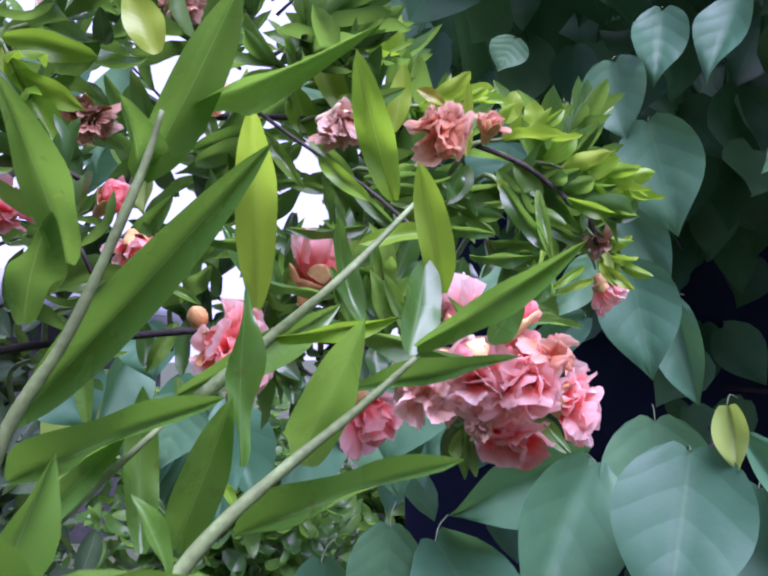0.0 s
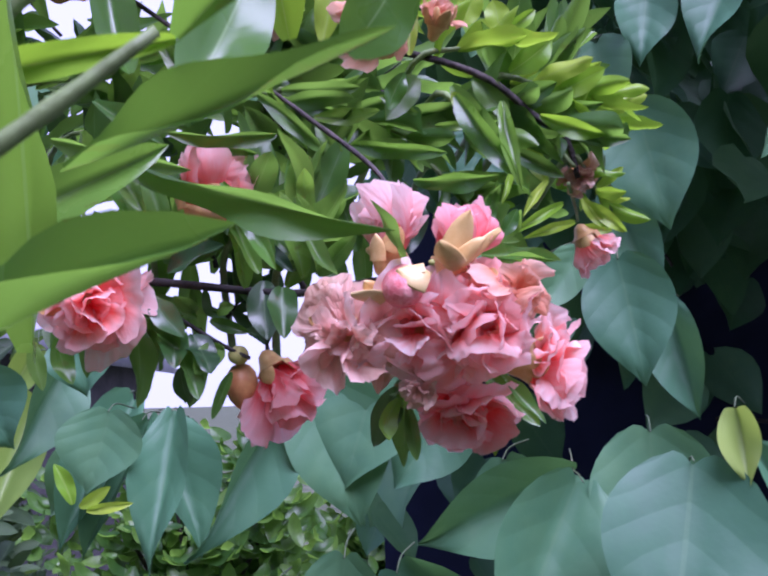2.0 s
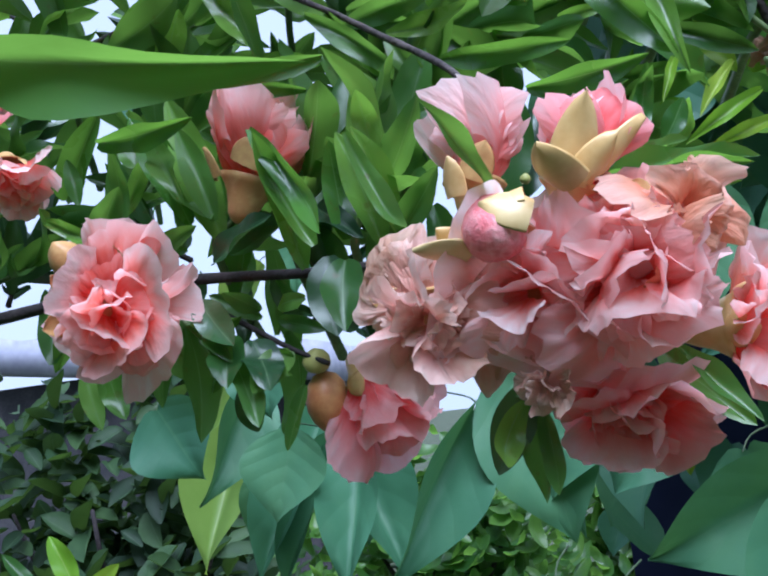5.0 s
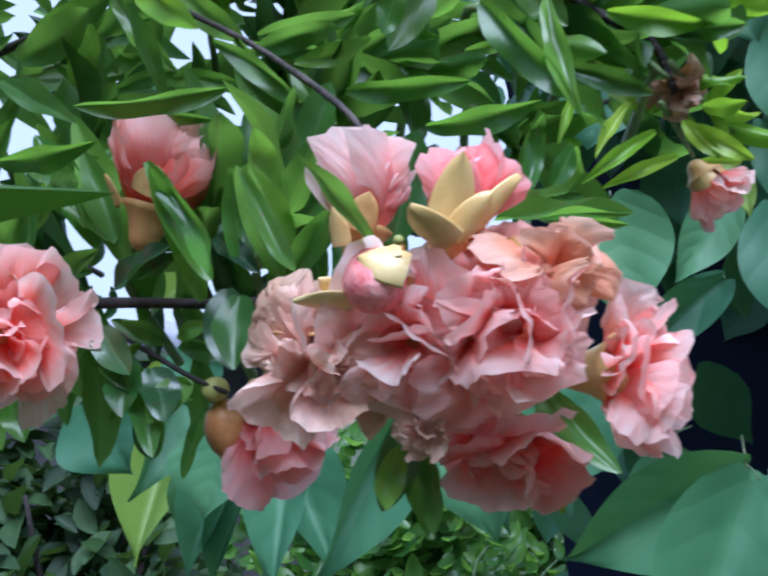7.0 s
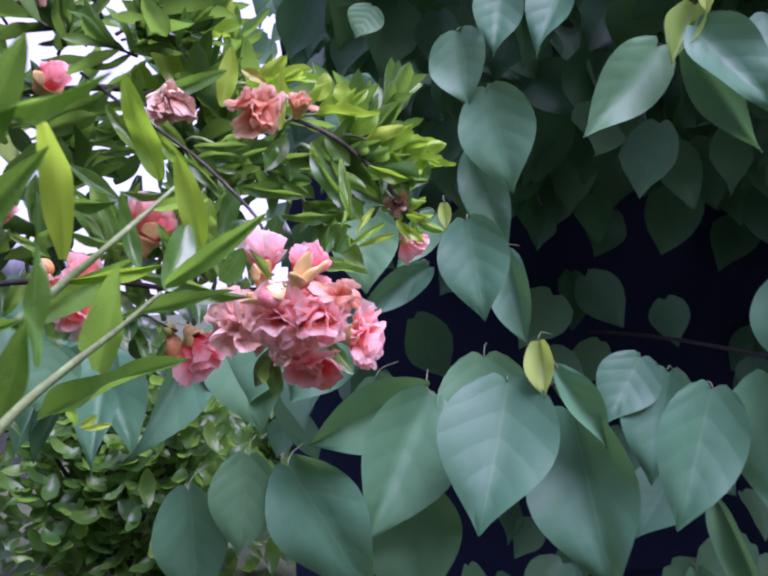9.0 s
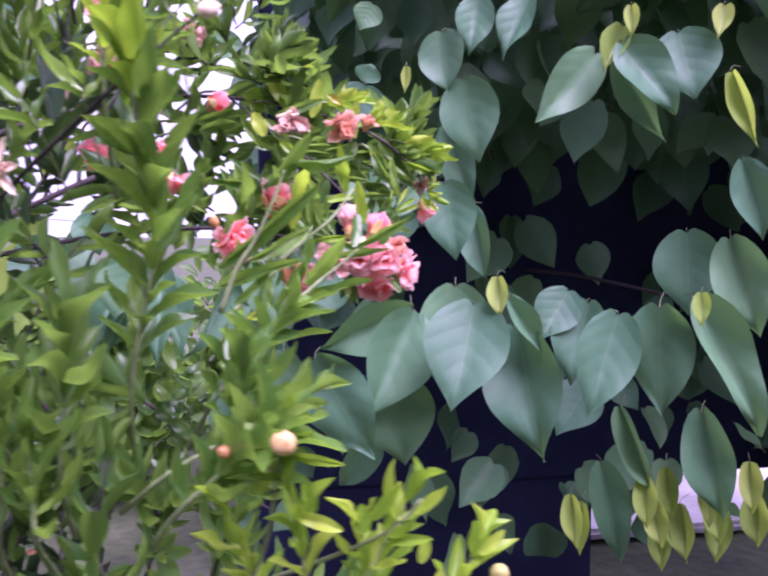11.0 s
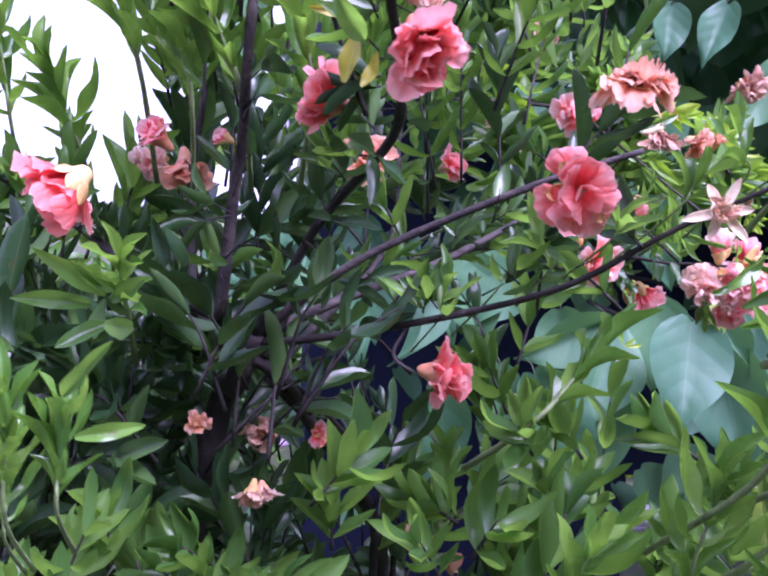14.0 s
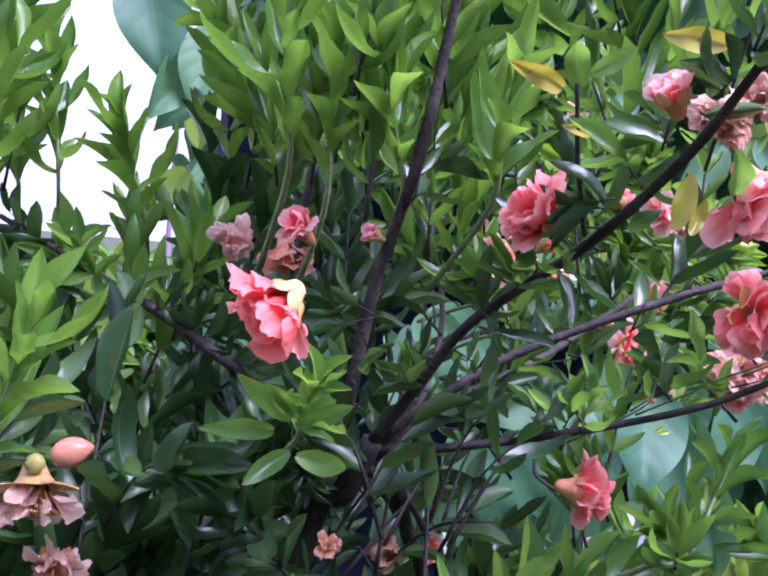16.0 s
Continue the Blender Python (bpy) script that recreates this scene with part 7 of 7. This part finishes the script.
# leaves along the branch that reaches forward
for f in range(9):
    q = Vector((-0.286, 0.17, 1.381)).lerp(Vector((-0.10, 0.03, 1.505)), f / 8)
    shoot(shrub, q, q + Vector((0.012 * math.sin(f * 2.1), -0.006, 0.016 + 0.008 * math.sin(f * 1.7))), 3, 0.024, LEAF if f < 5 else FRESH_LIT, seed=380 + f, r=0.0006, wide=0.24, gape=1.0)

# short leafy spurs that clothe the inner branches
spur = random.Random(31)
for a, b, n in (((-0.37, 0.205, 1.39), (-0.335, 0.12, 1.478), 16), ((-0.335, 0.12, 1.478), (-0.37, 0.0, 1.525), 12), ((-0.40, 0.205, 1.38), (-0.393, 0.17, 1.50), 14), ((-0.34, 0.21, 1.39), (-0.20, 0.145, 1.465), 12), ((-0.33, 0.235, 1.38), (-0.18, 0.27, 1.45), 9), ((-0.34, 0.195, 1.365), (-0.20, 0.11, 1.425), 9), ((-0.44, 0.25, 1.392), (-0.56, 0.39, 1.462), 14), ((-0.38, 0.22, 1.345), (-0.44, 0.21, 1.36), 12)):
    for k in range(n):
        q = Vector(a).lerp(Vector(b), (k + spur.random()) / n)
        d = Vector((spur.uniform(-1, 1), spur.uniform(-1, 0.5), spur.uniform(-0.3, 1))).normalized() * spur.uniform(0.008, 0.022)
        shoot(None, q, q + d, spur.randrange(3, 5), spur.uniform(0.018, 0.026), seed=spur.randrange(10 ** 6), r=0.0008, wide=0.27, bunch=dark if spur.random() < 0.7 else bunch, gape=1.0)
for k in range(16):
    q = Vector((spur.uniform(-0.43, -0.32), spur.uniform(0.14, 0.27), spur.uniform(1.45, 1.54)))
    shoot(None, q, q + Vector((spur.uniform(-0.02, 0.02), -0.012, spur.uniform(0.06, 0.10))), spur.randrange(6, 9), 0.032, seed=spur.randrange(10 ** 6), wide=0.20, bunch=bunch, gape=0.6)

for k in range(16):
    q = Vector((spur.uniform(-0.49, -0.39), spur.uniform(0.07, 0.16), spur.uniform(1.19, 1.28)))
    shoot(None, q, q + Vector((spur.uniform(-0.03, 0.03), -0.01, spur.uniform(0.02, 0.05))), spur.randrange(4, 7), 0.026, seed=spur.randrange(10 ** 6), wide=0.26, bunch=bunch, gape=0.8)
for k in range(14):
    q = Vector((spur.uniform(-0.18, -0.02), spur.uniform(0.45, 0.57), spur.uniform(1.555, 1.63)))
    shoot(None, q, q + Vector((spur.uniform(-0.04, 0.04), -0.01, spur.uniform(0.0, 0.04))), spur.randrange(4, 7), 0.034, seed=spur.randrange(10 ** 6), wide=0.24, bunch=dark if k % 2 else bunch, gape=0.8)

# bright young shoots low in front
shoot(shrub, (-0.041, -0.02, 1.242), (-0.053, -0.034, 1.313), 7, 0.022, YOUNG, seed=340, r=0.0008, wide=0.26)
shoot(shrub, (-0.03, -0.03, 1.245), (-0.004, -0.045, 1.304), 7, 0.022, YOUNG, seed=341, r=0.0008, wide=0.26)
shoot(shrub, (0.013, -0.03, 1.242), (0.032, -0.03, 1.28), 5, 0.022, YOUNG, seed=342, r=0.0008, wide=0.26)
shoot(shrub, (-0.057, 0, 1.234), (-0.077, -0.02, 1.291), 6, 0.022, YOUNG, seed=343, r=0.0008, wide=0.26)
shoot(shrub, (-0.015, -0.02, 1.24), (-0.023, -0.03, 1.29), 6, 0.022, YOUNG, seed=344, r=0.0008, wide=0.26)
shoot(shrub, (-0.039, 0.456, 1.402), (-0.027, 0.44, 1.413), 4, 0.026, LEAF, seed=6461, bunch=dark)
shoot(shrub, (-0.021, 0.463, 1.389), (-0.025, 0.475, 1.409), 4, 0.026, LEAF, seed=5944, bunch=dark)
shoot(shrub, (-0.108, 0.469, 1.409), (-0.114, 0.482, 1.424), 4, 0.026, LEAF, seed=376, bunch=dark)
shoot(shrub, (-0.148, 0.483, 1.416), (-0.148, 0.498, 1.434), 4, 0.026, LEAF, seed=924, bunch=dark)
shoot(shrub, (-0.104, 0.495, 1.417), (-0.102, 0.475, 1.426), 4, 0.026, LEAF, seed=6063, bunch=dark)
shoot(shrub, (-0.106, 0.493, 1.57), (-0.092, 0.476, 1.586), 5, 0.034, LEAF, seed=7378, bunch=bunch)
shoot(shrub, (-0.042, 0.424, 1.568), (-0.026, 0.443, 1.592), 5, 0.034, LEAF, seed=9593, bunch=bunch)
shoot(shrub, (-0.097, 0.437, 1.57), (-0.12, 0.448, 1.59), 5, 0.034, LEAF, seed=8272, bunch=bunch)
shoot(shrub, (-0.055, 0.463, 1.56), (-0.037, 0.444, 1.568), 5, 0.034, LEAF, seed=1296, bunch=bunch)
shoot(shrub, (-0.038, 0.489, 1.577), (-0.008, 0.472, 1.588), 5, 0.034, LEAF, seed=4178, bunch=bunch)
shoot(shrub, (-0.075, 0.486, 1.592), (-0.084, 0.482, 1.62), 5, 0.034, LEAF, seed=5669, bunch=bunch)
shoot(shrub, (-0.045, 0.443, 1.554), (-0.063, 0.432, 1.559), 5, 0.034, LEAF, seed=6216, bunch=bunch)
shoot(shrub, (-0.065, 0.478, 1.579), (-0.046, 0.488, 1.594), 5, 0.034, LEAF, seed=7938, bunch=bunch)
shoot(shrub, (-0.02, 0.449, 1.559), (-0.03, 0.438, 1.569), 5, 0.034, LEAF, seed=8498, bunch=bunch)


# ---- boughs and inner crown of the heart-leaved tree ----
stem(heart_tree, "trunk", [(1.0, 2.95, 0.0), (0.97, 2.9, 0.7), (0.92, 2.85, 1.5), (0.9, 2.7, 2.3)], 0.05, 0.03)
for bough in ([(0.9, 2.7, 2.2), (0.8, 2.1, 2.2), (0.68, 1.5, 2.1)], [(0.9, 2.7, 2.3), (0.4, 1.9, 2.25), (0.1, 1.5, 2.15)],
              [(0.92, 2.85, 1.6), (0.75, 2.2, 1.75), (0.62, 1.9, 1.72), (0.55, 1.6, 1.6)], [(0.93, 2.86, 1.2), (0.75, 2.1, 1.24), (0.5, 1.35, 1.26), (0.33, 1.0, 1.28)], [(0.93, 2.86, 1.3), (0.95, 2.0, 1.3), (0.9, 1.3, 1.28), (0.85, 0.95, 1.28)]):
    stem(heart_tree, "bough", bough, 0.007, 0.0025)


def crown(n, lo, hi, size, seed, name, keep=None, hang=0.8):
    rng = random.Random(seed)
    groups = [[], [], []]
    k = 0
    while k < n:
        p = Vector([rng.uniform(a, b) for a, b in zip(lo, hi)])
        k += 1
        if keep and not keep(p):
            continue
        ln = size * rng.uniform(0.6, 1.15)
        d = Vector((rng.uniform(-0.6, 0.6), rng.uniform(-0.6, 0.4), -hang + rng.uniform(-0.4, 0.4))).normalized()
        nn = Vector((rng.uniform(-0.7, 0.7), -0.8, rng.uniform(-0.1, 0.9)))
        groups[rng.randrange(3)].append(blade_pose(p, p + d * ln, ln * 0.72, nn))
    for g, data in zip(groups, HEART_LOW):
        if g:
            tagged(many(name, data, g, HEART, heart_tree, "dense foliage filling the tree and shutting out skylight"), kind="stuff")


def under(p):
    """Leaves a low opening to the paved corner beyond."""
    return not (p.x > 1.3 and p.z < 0.6 and p.y < 3.2)


crown(150, (0.0, 1.75, 0.5), (2.6, 2.4, 2.0), 0.17, 1, "inner_foliage", under)
crown(900, (-0.05, 2.65, 0.1), (3.8, 3.3, 2.9), 0.18, 6, "inner_foliage", under)
# overhead leaf layers, mostly out of view, added to shut out skylight
crown(2600, (0.05, 0.85, 1.95), (3.6, 2.4, 2.6), 0.18, 2, "canopy")
crown(420, (0.3, 1.3, 1.70), (3.0, 2.4, 1.98), 0.17, 5, "canopy")
crown(1600, (1.9, 0.6, 0.3), (2.6, 2.6, 2.4), 0.17, 3, "inner_foliage", under)

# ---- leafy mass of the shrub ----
# points thinned out from the camera's path
CAMERA_TRACK = [Vector(q) for q in [(0.00, 0.00, 1.40), (0.03, 0.10, 1.37), (0.05, 0.18, 1.37), (0.07, 0.20, 1.38), (0.07, 0.02, 1.38), (-0.08, -0.38, 1.41), (-0.23, -0.38, 1.44), (-0.31, -0.33, 1.43), (-0.43, -0.26, 1.43), (-0.56, -0.18, 1.46)]]


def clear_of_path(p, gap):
    """Keeps foliage at least gap away from the camera's own track."""
    for a, b in zip(CAMERA_TRACK, CAMERA_TRACK[1:]):
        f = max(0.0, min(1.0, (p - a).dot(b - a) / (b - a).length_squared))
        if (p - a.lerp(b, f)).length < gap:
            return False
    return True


rng = random.Random(77)


def thicket(n, lo, hi, length, size, into, lean=(0, 0, 0.8), keep=None, pairs=(4, 7), wide=0.3):
    for _ in range(n):
        p = Vector([rng.uniform(a, b) for a, b in zip(lo, hi)])
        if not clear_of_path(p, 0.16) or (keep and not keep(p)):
            continue
        d = (Vector((rng.uniform(-1, 1), rng.uniform(-1, 1), rng.uniform(-0.6, 1))) + Vector(lean)).normalized()
        ln = length * rng.uniform(0.6, 1.3)
        shoot(None, p, p + d * ln, rng.randrange(*pairs), size * rng.uniform(0.8, 1.2), seed=rng.randrange(10 ** 6), bunch=into, sag=(0, 0, 0.01), wide=wide)


def behind_cluster(p):
    """The wedge beside the flower cluster inside the camera's view, kept open to the garden."""
    return p.y > 0.2 and p.x > -0.06 - 0.78 * (p.y - 0.2)


def shrub_side(p):
    return not behind_cluster(p)


def inner_side(p):
    """Thins the shrub where the camera is to see past it."""
    sky_gap = p.x < -0.43 and p.z > 1.34 and p.y < 0.5
    airy = p.x > -0.36 and p.z > 1.20 and math.sin(p.x * 310 + p.y * 170 + p.z * 230) < 0.6
    return shrub_side(p) and not sky_gap and not airy


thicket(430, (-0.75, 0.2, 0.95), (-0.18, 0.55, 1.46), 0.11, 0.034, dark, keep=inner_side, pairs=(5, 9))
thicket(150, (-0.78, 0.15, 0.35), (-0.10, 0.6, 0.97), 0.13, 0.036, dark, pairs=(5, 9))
thicket(85, (-0.43, 0.2, 1.45), (-0.15, 0.5, 1.75), 0.13, 0.040, bunch, lean=(0, 0, 1.4), keep=shrub_side, pairs=(6, 9), wide=0.22)
thicket(42, (-0.30, 0.02, 0.95), (-0.04, 0.22, 1.19), 0.10, 0.033, bunch, keep=shrub_side, pairs=(5, 9))
thicket(12, (-0.30, 0.17, 1.15), (-0.1, 0.3, 1.42), 0.09, 0.033, bunch, keep=shrub_side)
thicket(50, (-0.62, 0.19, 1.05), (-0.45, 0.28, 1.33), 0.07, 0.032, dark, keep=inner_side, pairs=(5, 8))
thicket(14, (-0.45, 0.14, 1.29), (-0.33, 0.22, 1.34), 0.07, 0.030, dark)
thicket(14, (-0.60, 0.3, 1.32), (-0.45, 0.5, 1.42), 0.10, 0.036, bunch, pairs=(5, 8), wide=0.24)
thicket(10, (-0.25, -0.1, 0.95), (0.0, 0.1, 1.12), 0.12, 0.034, young)
for _ in range(8):
    q = Vector((rng.uniform(-0.615, -0.552), rng.uniform(0.28, 0.46), rng.uniform(1.36, 1.54)))
    shoot(None, q, q + Vector((rng.uniform(-0.02, 0.03), rng.uniform(-0.02, 0.02), rng.uniform(0.07, 0.11))), rng.randrange(6, 9), 0.034, seed=rng.randrange(10 ** 6), bunch=bunch, wide=0.24, gape=0.7)

# leaves between the camera and the fork's limbs are thinned so the limbs show
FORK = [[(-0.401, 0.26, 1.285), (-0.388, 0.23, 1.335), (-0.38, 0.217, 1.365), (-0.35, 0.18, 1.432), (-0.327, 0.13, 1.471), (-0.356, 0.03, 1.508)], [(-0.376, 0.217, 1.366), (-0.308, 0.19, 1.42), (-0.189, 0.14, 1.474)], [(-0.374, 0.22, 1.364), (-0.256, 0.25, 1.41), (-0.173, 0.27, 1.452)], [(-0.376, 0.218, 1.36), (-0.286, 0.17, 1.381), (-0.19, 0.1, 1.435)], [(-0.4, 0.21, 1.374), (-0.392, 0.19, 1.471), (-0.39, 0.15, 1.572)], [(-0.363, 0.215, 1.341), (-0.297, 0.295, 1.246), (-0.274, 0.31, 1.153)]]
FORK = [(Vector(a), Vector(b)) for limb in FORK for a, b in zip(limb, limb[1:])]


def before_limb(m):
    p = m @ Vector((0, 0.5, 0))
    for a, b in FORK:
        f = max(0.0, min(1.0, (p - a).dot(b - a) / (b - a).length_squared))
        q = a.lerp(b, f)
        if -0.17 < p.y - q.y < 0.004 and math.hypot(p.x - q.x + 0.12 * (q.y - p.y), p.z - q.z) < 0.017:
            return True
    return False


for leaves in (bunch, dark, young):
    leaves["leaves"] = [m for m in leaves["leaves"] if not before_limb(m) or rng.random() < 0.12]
# thinned again so the camera sees through below the fork
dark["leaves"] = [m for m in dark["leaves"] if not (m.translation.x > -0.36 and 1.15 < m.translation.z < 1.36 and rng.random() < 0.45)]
# the topmost leaves take the brightened green too
upper = {"leaves": [m for m in bunch["leaves"] if m.translation.z > 1.46 and m.translation.y < 0.55 and m.translation.x < -0.2], "stems": []}
chosen = set(map(id, upper["leaves"]))
bunch["leaves"] = [m for m in bunch["leaves"] if id(m) not in chosen]
gather(upper, "upper_foliage", shrub, FRESH_LIT, "upright bright green leaves at the top of the shrub")
gather(bunch, "foliage", shrub, LEAF, "dense narrow glossy green leaves")
gather(dark, "inner_foliage", shrub, MATURE_SHADED, "dense glossy mature leaves, darkened for the shrub's inner shade")
gather(young, "young_foliage", shrub, YOUNG, "fresh yellow-green young leaves")

# ---- the garden beyond ----
def leafy_bush(name, at, spread, height, n, size, material, label, seed):
    ob = thing(name, at, label, "hedge" if name == "blocking_hedge" else "shrub", "boundary hedge" if name == "blocking_hedge" else "garden shrubs")
    r = random.Random(seed)
    base = Vector(at)
    for k in range(5):
        a = k * 1.3 + seed
        tip = base + Vector((math.cos(a) * spread[0] * 0.5, math.sin(a) * spread[1] * 0.5, height * 0.8))
        part("stem", tube([base, (base + tip) / 2 + Vector((0, 0, 0.1)), tip], 0.02, 0.006, sides=6, n=4), BARK, ob)
    mats = []
    for _ in range(n):
        a, q = r.random() * 6.283, r.random() ** 0.45
        h = r.random() ** 0.8
        w = q * (1 - 0.45 * h ** 2) * (0.8 + 0.35 * math.sin(a * 3 + seed + h * 4))
        p = base + Vector((math.cos(a) * spread[0] * w, math.sin(a) * spread[1] * w, 0.05 + height * h * (0.85 + 0.2 * math.sin(a * 2 + seed))))
        d = Vector((r.uniform(-1, 1), r.uniform(-1, 1), r.uniform(-0.7, 0.8))).normalized()
        ln = size * r.uniform(0.6, 1.3)
        mats.append(blade_pose(p, p + d * ln, ln * 0.45, (r.uniform(-0.6, 0.6), -0.6, 0.9)))
    tagged(many("crown", LANCE_LOW[seed % 3], mats, material, ob), kind="stuff")
    return ob


leafy_bush("garden_shrub", (-1.55, 2.7, 0), (0.75, 0.6), 1.5, 1500, 0.14, HEDGE, "dark green rounded garden shrub on bare soil", 1)
leafy_bush("garden_shrub", (-0.9, 4.4, 0), (1.0, 0.6), 1.2, 1500, 0.15, LEAF, "low bright green garden shrub in the open", 2)
leafy_bush("garden_shrub", (-2.6, 5.0, 0), (0.9, 0.7), 1.25, 2000, 0.10, HEDGE, "dark green garden shrub beside a shed", 3)
leafy_bush("garden_shrub", (0.3, 5.6, 0), (1.2, 0.7), 1.25, 1500, 0.18, LEAF, "low green garden shrub in the open", 4)
leafy_bush("garden_shrub", (-4.2, 3.6, 0), (0.9, 0.7), 1.4, 1800, 0.10, HEDGE, "dark green garden shrub on bare soil", 5)
leafy_bush("garden_shrub", (2.0, 4.0, 0), (0.5, 0.4), 0.75, 1200, 0.10, YOUNG, "low yellow-green shrub at the edge of paving", 6)


def box_mesh(name, lo, hi, material, bevel=0.01):
    bm = bmesh.new()
    bmesh.ops.create_cube(bm, size=1)
    for v in bm.verts:
        v.co = Vector([a + (b - a) * (c + 0.5) for a, b, c in zip(lo, hi, v.co)])
    bmesh.ops.bevel(bm, geom=bm.edges[:], offset=bevel, segments=2, affect="EDGES")
    me = finish(bm, name, material)
    for f in me.polygons:
        f.use_smooth = False
    return me


shed = thing("garden_shed", (-4.05, 7.4, 0), "low garden shed with a grey sheet roof, its wall darkened for shade", "shed")
# wall coloured near black in place of the shade below the roof
place("wall", box_mesh("wall", (-5.85, 6.6, 0), (-2.35, 8.4, 2.0), SHED_SHADE), shed)
rb = bmesh.new()
rows = []
for i in range(25):
    x = -6.15 + 4.1 * i / 24
    rows.append([rb.verts.new((x, y, 2.55 - 0.16 * (x + 6.15) / 1.0 * 0.85 + 0.02 * (i % 2) + (0.0 if j < 2 else -0.30))) for j, y in enumerate((6.3, 8.6, 8.6, 6.3))])
for a, b in zip(rows, rows[1:]):
    for k in range(4):
        rb.faces.new((a[k], a[(k + 1) % 4], b[(k + 1) % 4], b[k]))
rb.faces.new(rows[0][::-1])
rb.faces.new(rows[-1])
place("roof", finish(rb, "roof", ROOF), shed, None, "grey corrugated sheet roof")

pole = thing("pole", (0.27, 5.0, 0), "slender mauve-painted metal pole standing in the garden", "pole")
part("shaft", tube([(0.27, 5.0, 0), (0.27, 5.0, 1.7), (0.27, 5.0, 3.4)], 0.018, 0.015, knots=0.0), POST, pole)
part("base_plate", lathe([(0, 0.07), (0.02, 0.07), (0.03, 0.03)], wobble=0), POST, pole, m=Matrix.Translation((0.27, 5.0, 0.0)))
# near-black navy sheet, made up to stand for the shade within the tree
SHADE_NAVY = surface_mat("navy_shade_sheet", [(0.3, (0.010, 0.013, 0.038)), (0.6, (0.014, 0.018, 0.050)), (0.8, (0.020, 0.025, 0.064))], 2.5, rough=0.85, relief=0.2, gloss=0.2)
tagged(new("wall_north", box_mesh("wall_north", (0.02, 2.45, 0.55), (3.9, 2.6, 3.7), SHADE_NAVY, 0.01)), "added navy sheet standing in for the deep shade inside the tree", "wall", kind="structure")
tagged(new("wall_base", box_mesh("wall_base", (0.02, 2.46, 0), (1.22, 2.6, 0.548), SHADE_NAVY, 0.005)), "lower piece of the added navy sheet that stands in for shade", "wall", kind="structure")
tagged(new("pavement", box_mesh("pavement", (1.3, 3.2, 0.02), (5.0, 8.0, 0.07), PLASTER, 0.02)), "pale pinkish paved corner of the garden", "pavement", kind="structure")
# row of hedges out of view, added only to block low skylight
for i, (x, w) in enumerate(((-5.0, 3.0), (-1.5, 3.0), (2.0, 3.0), (5.0, 3.0))):
    leafy_bush("blocking_hedge", (x, -4.5, 0), (2.2, 0.8), 5.0, 2000, 0.34, HEDGE, "unseen tall hedge added behind the camera to block low light", 10 + i)
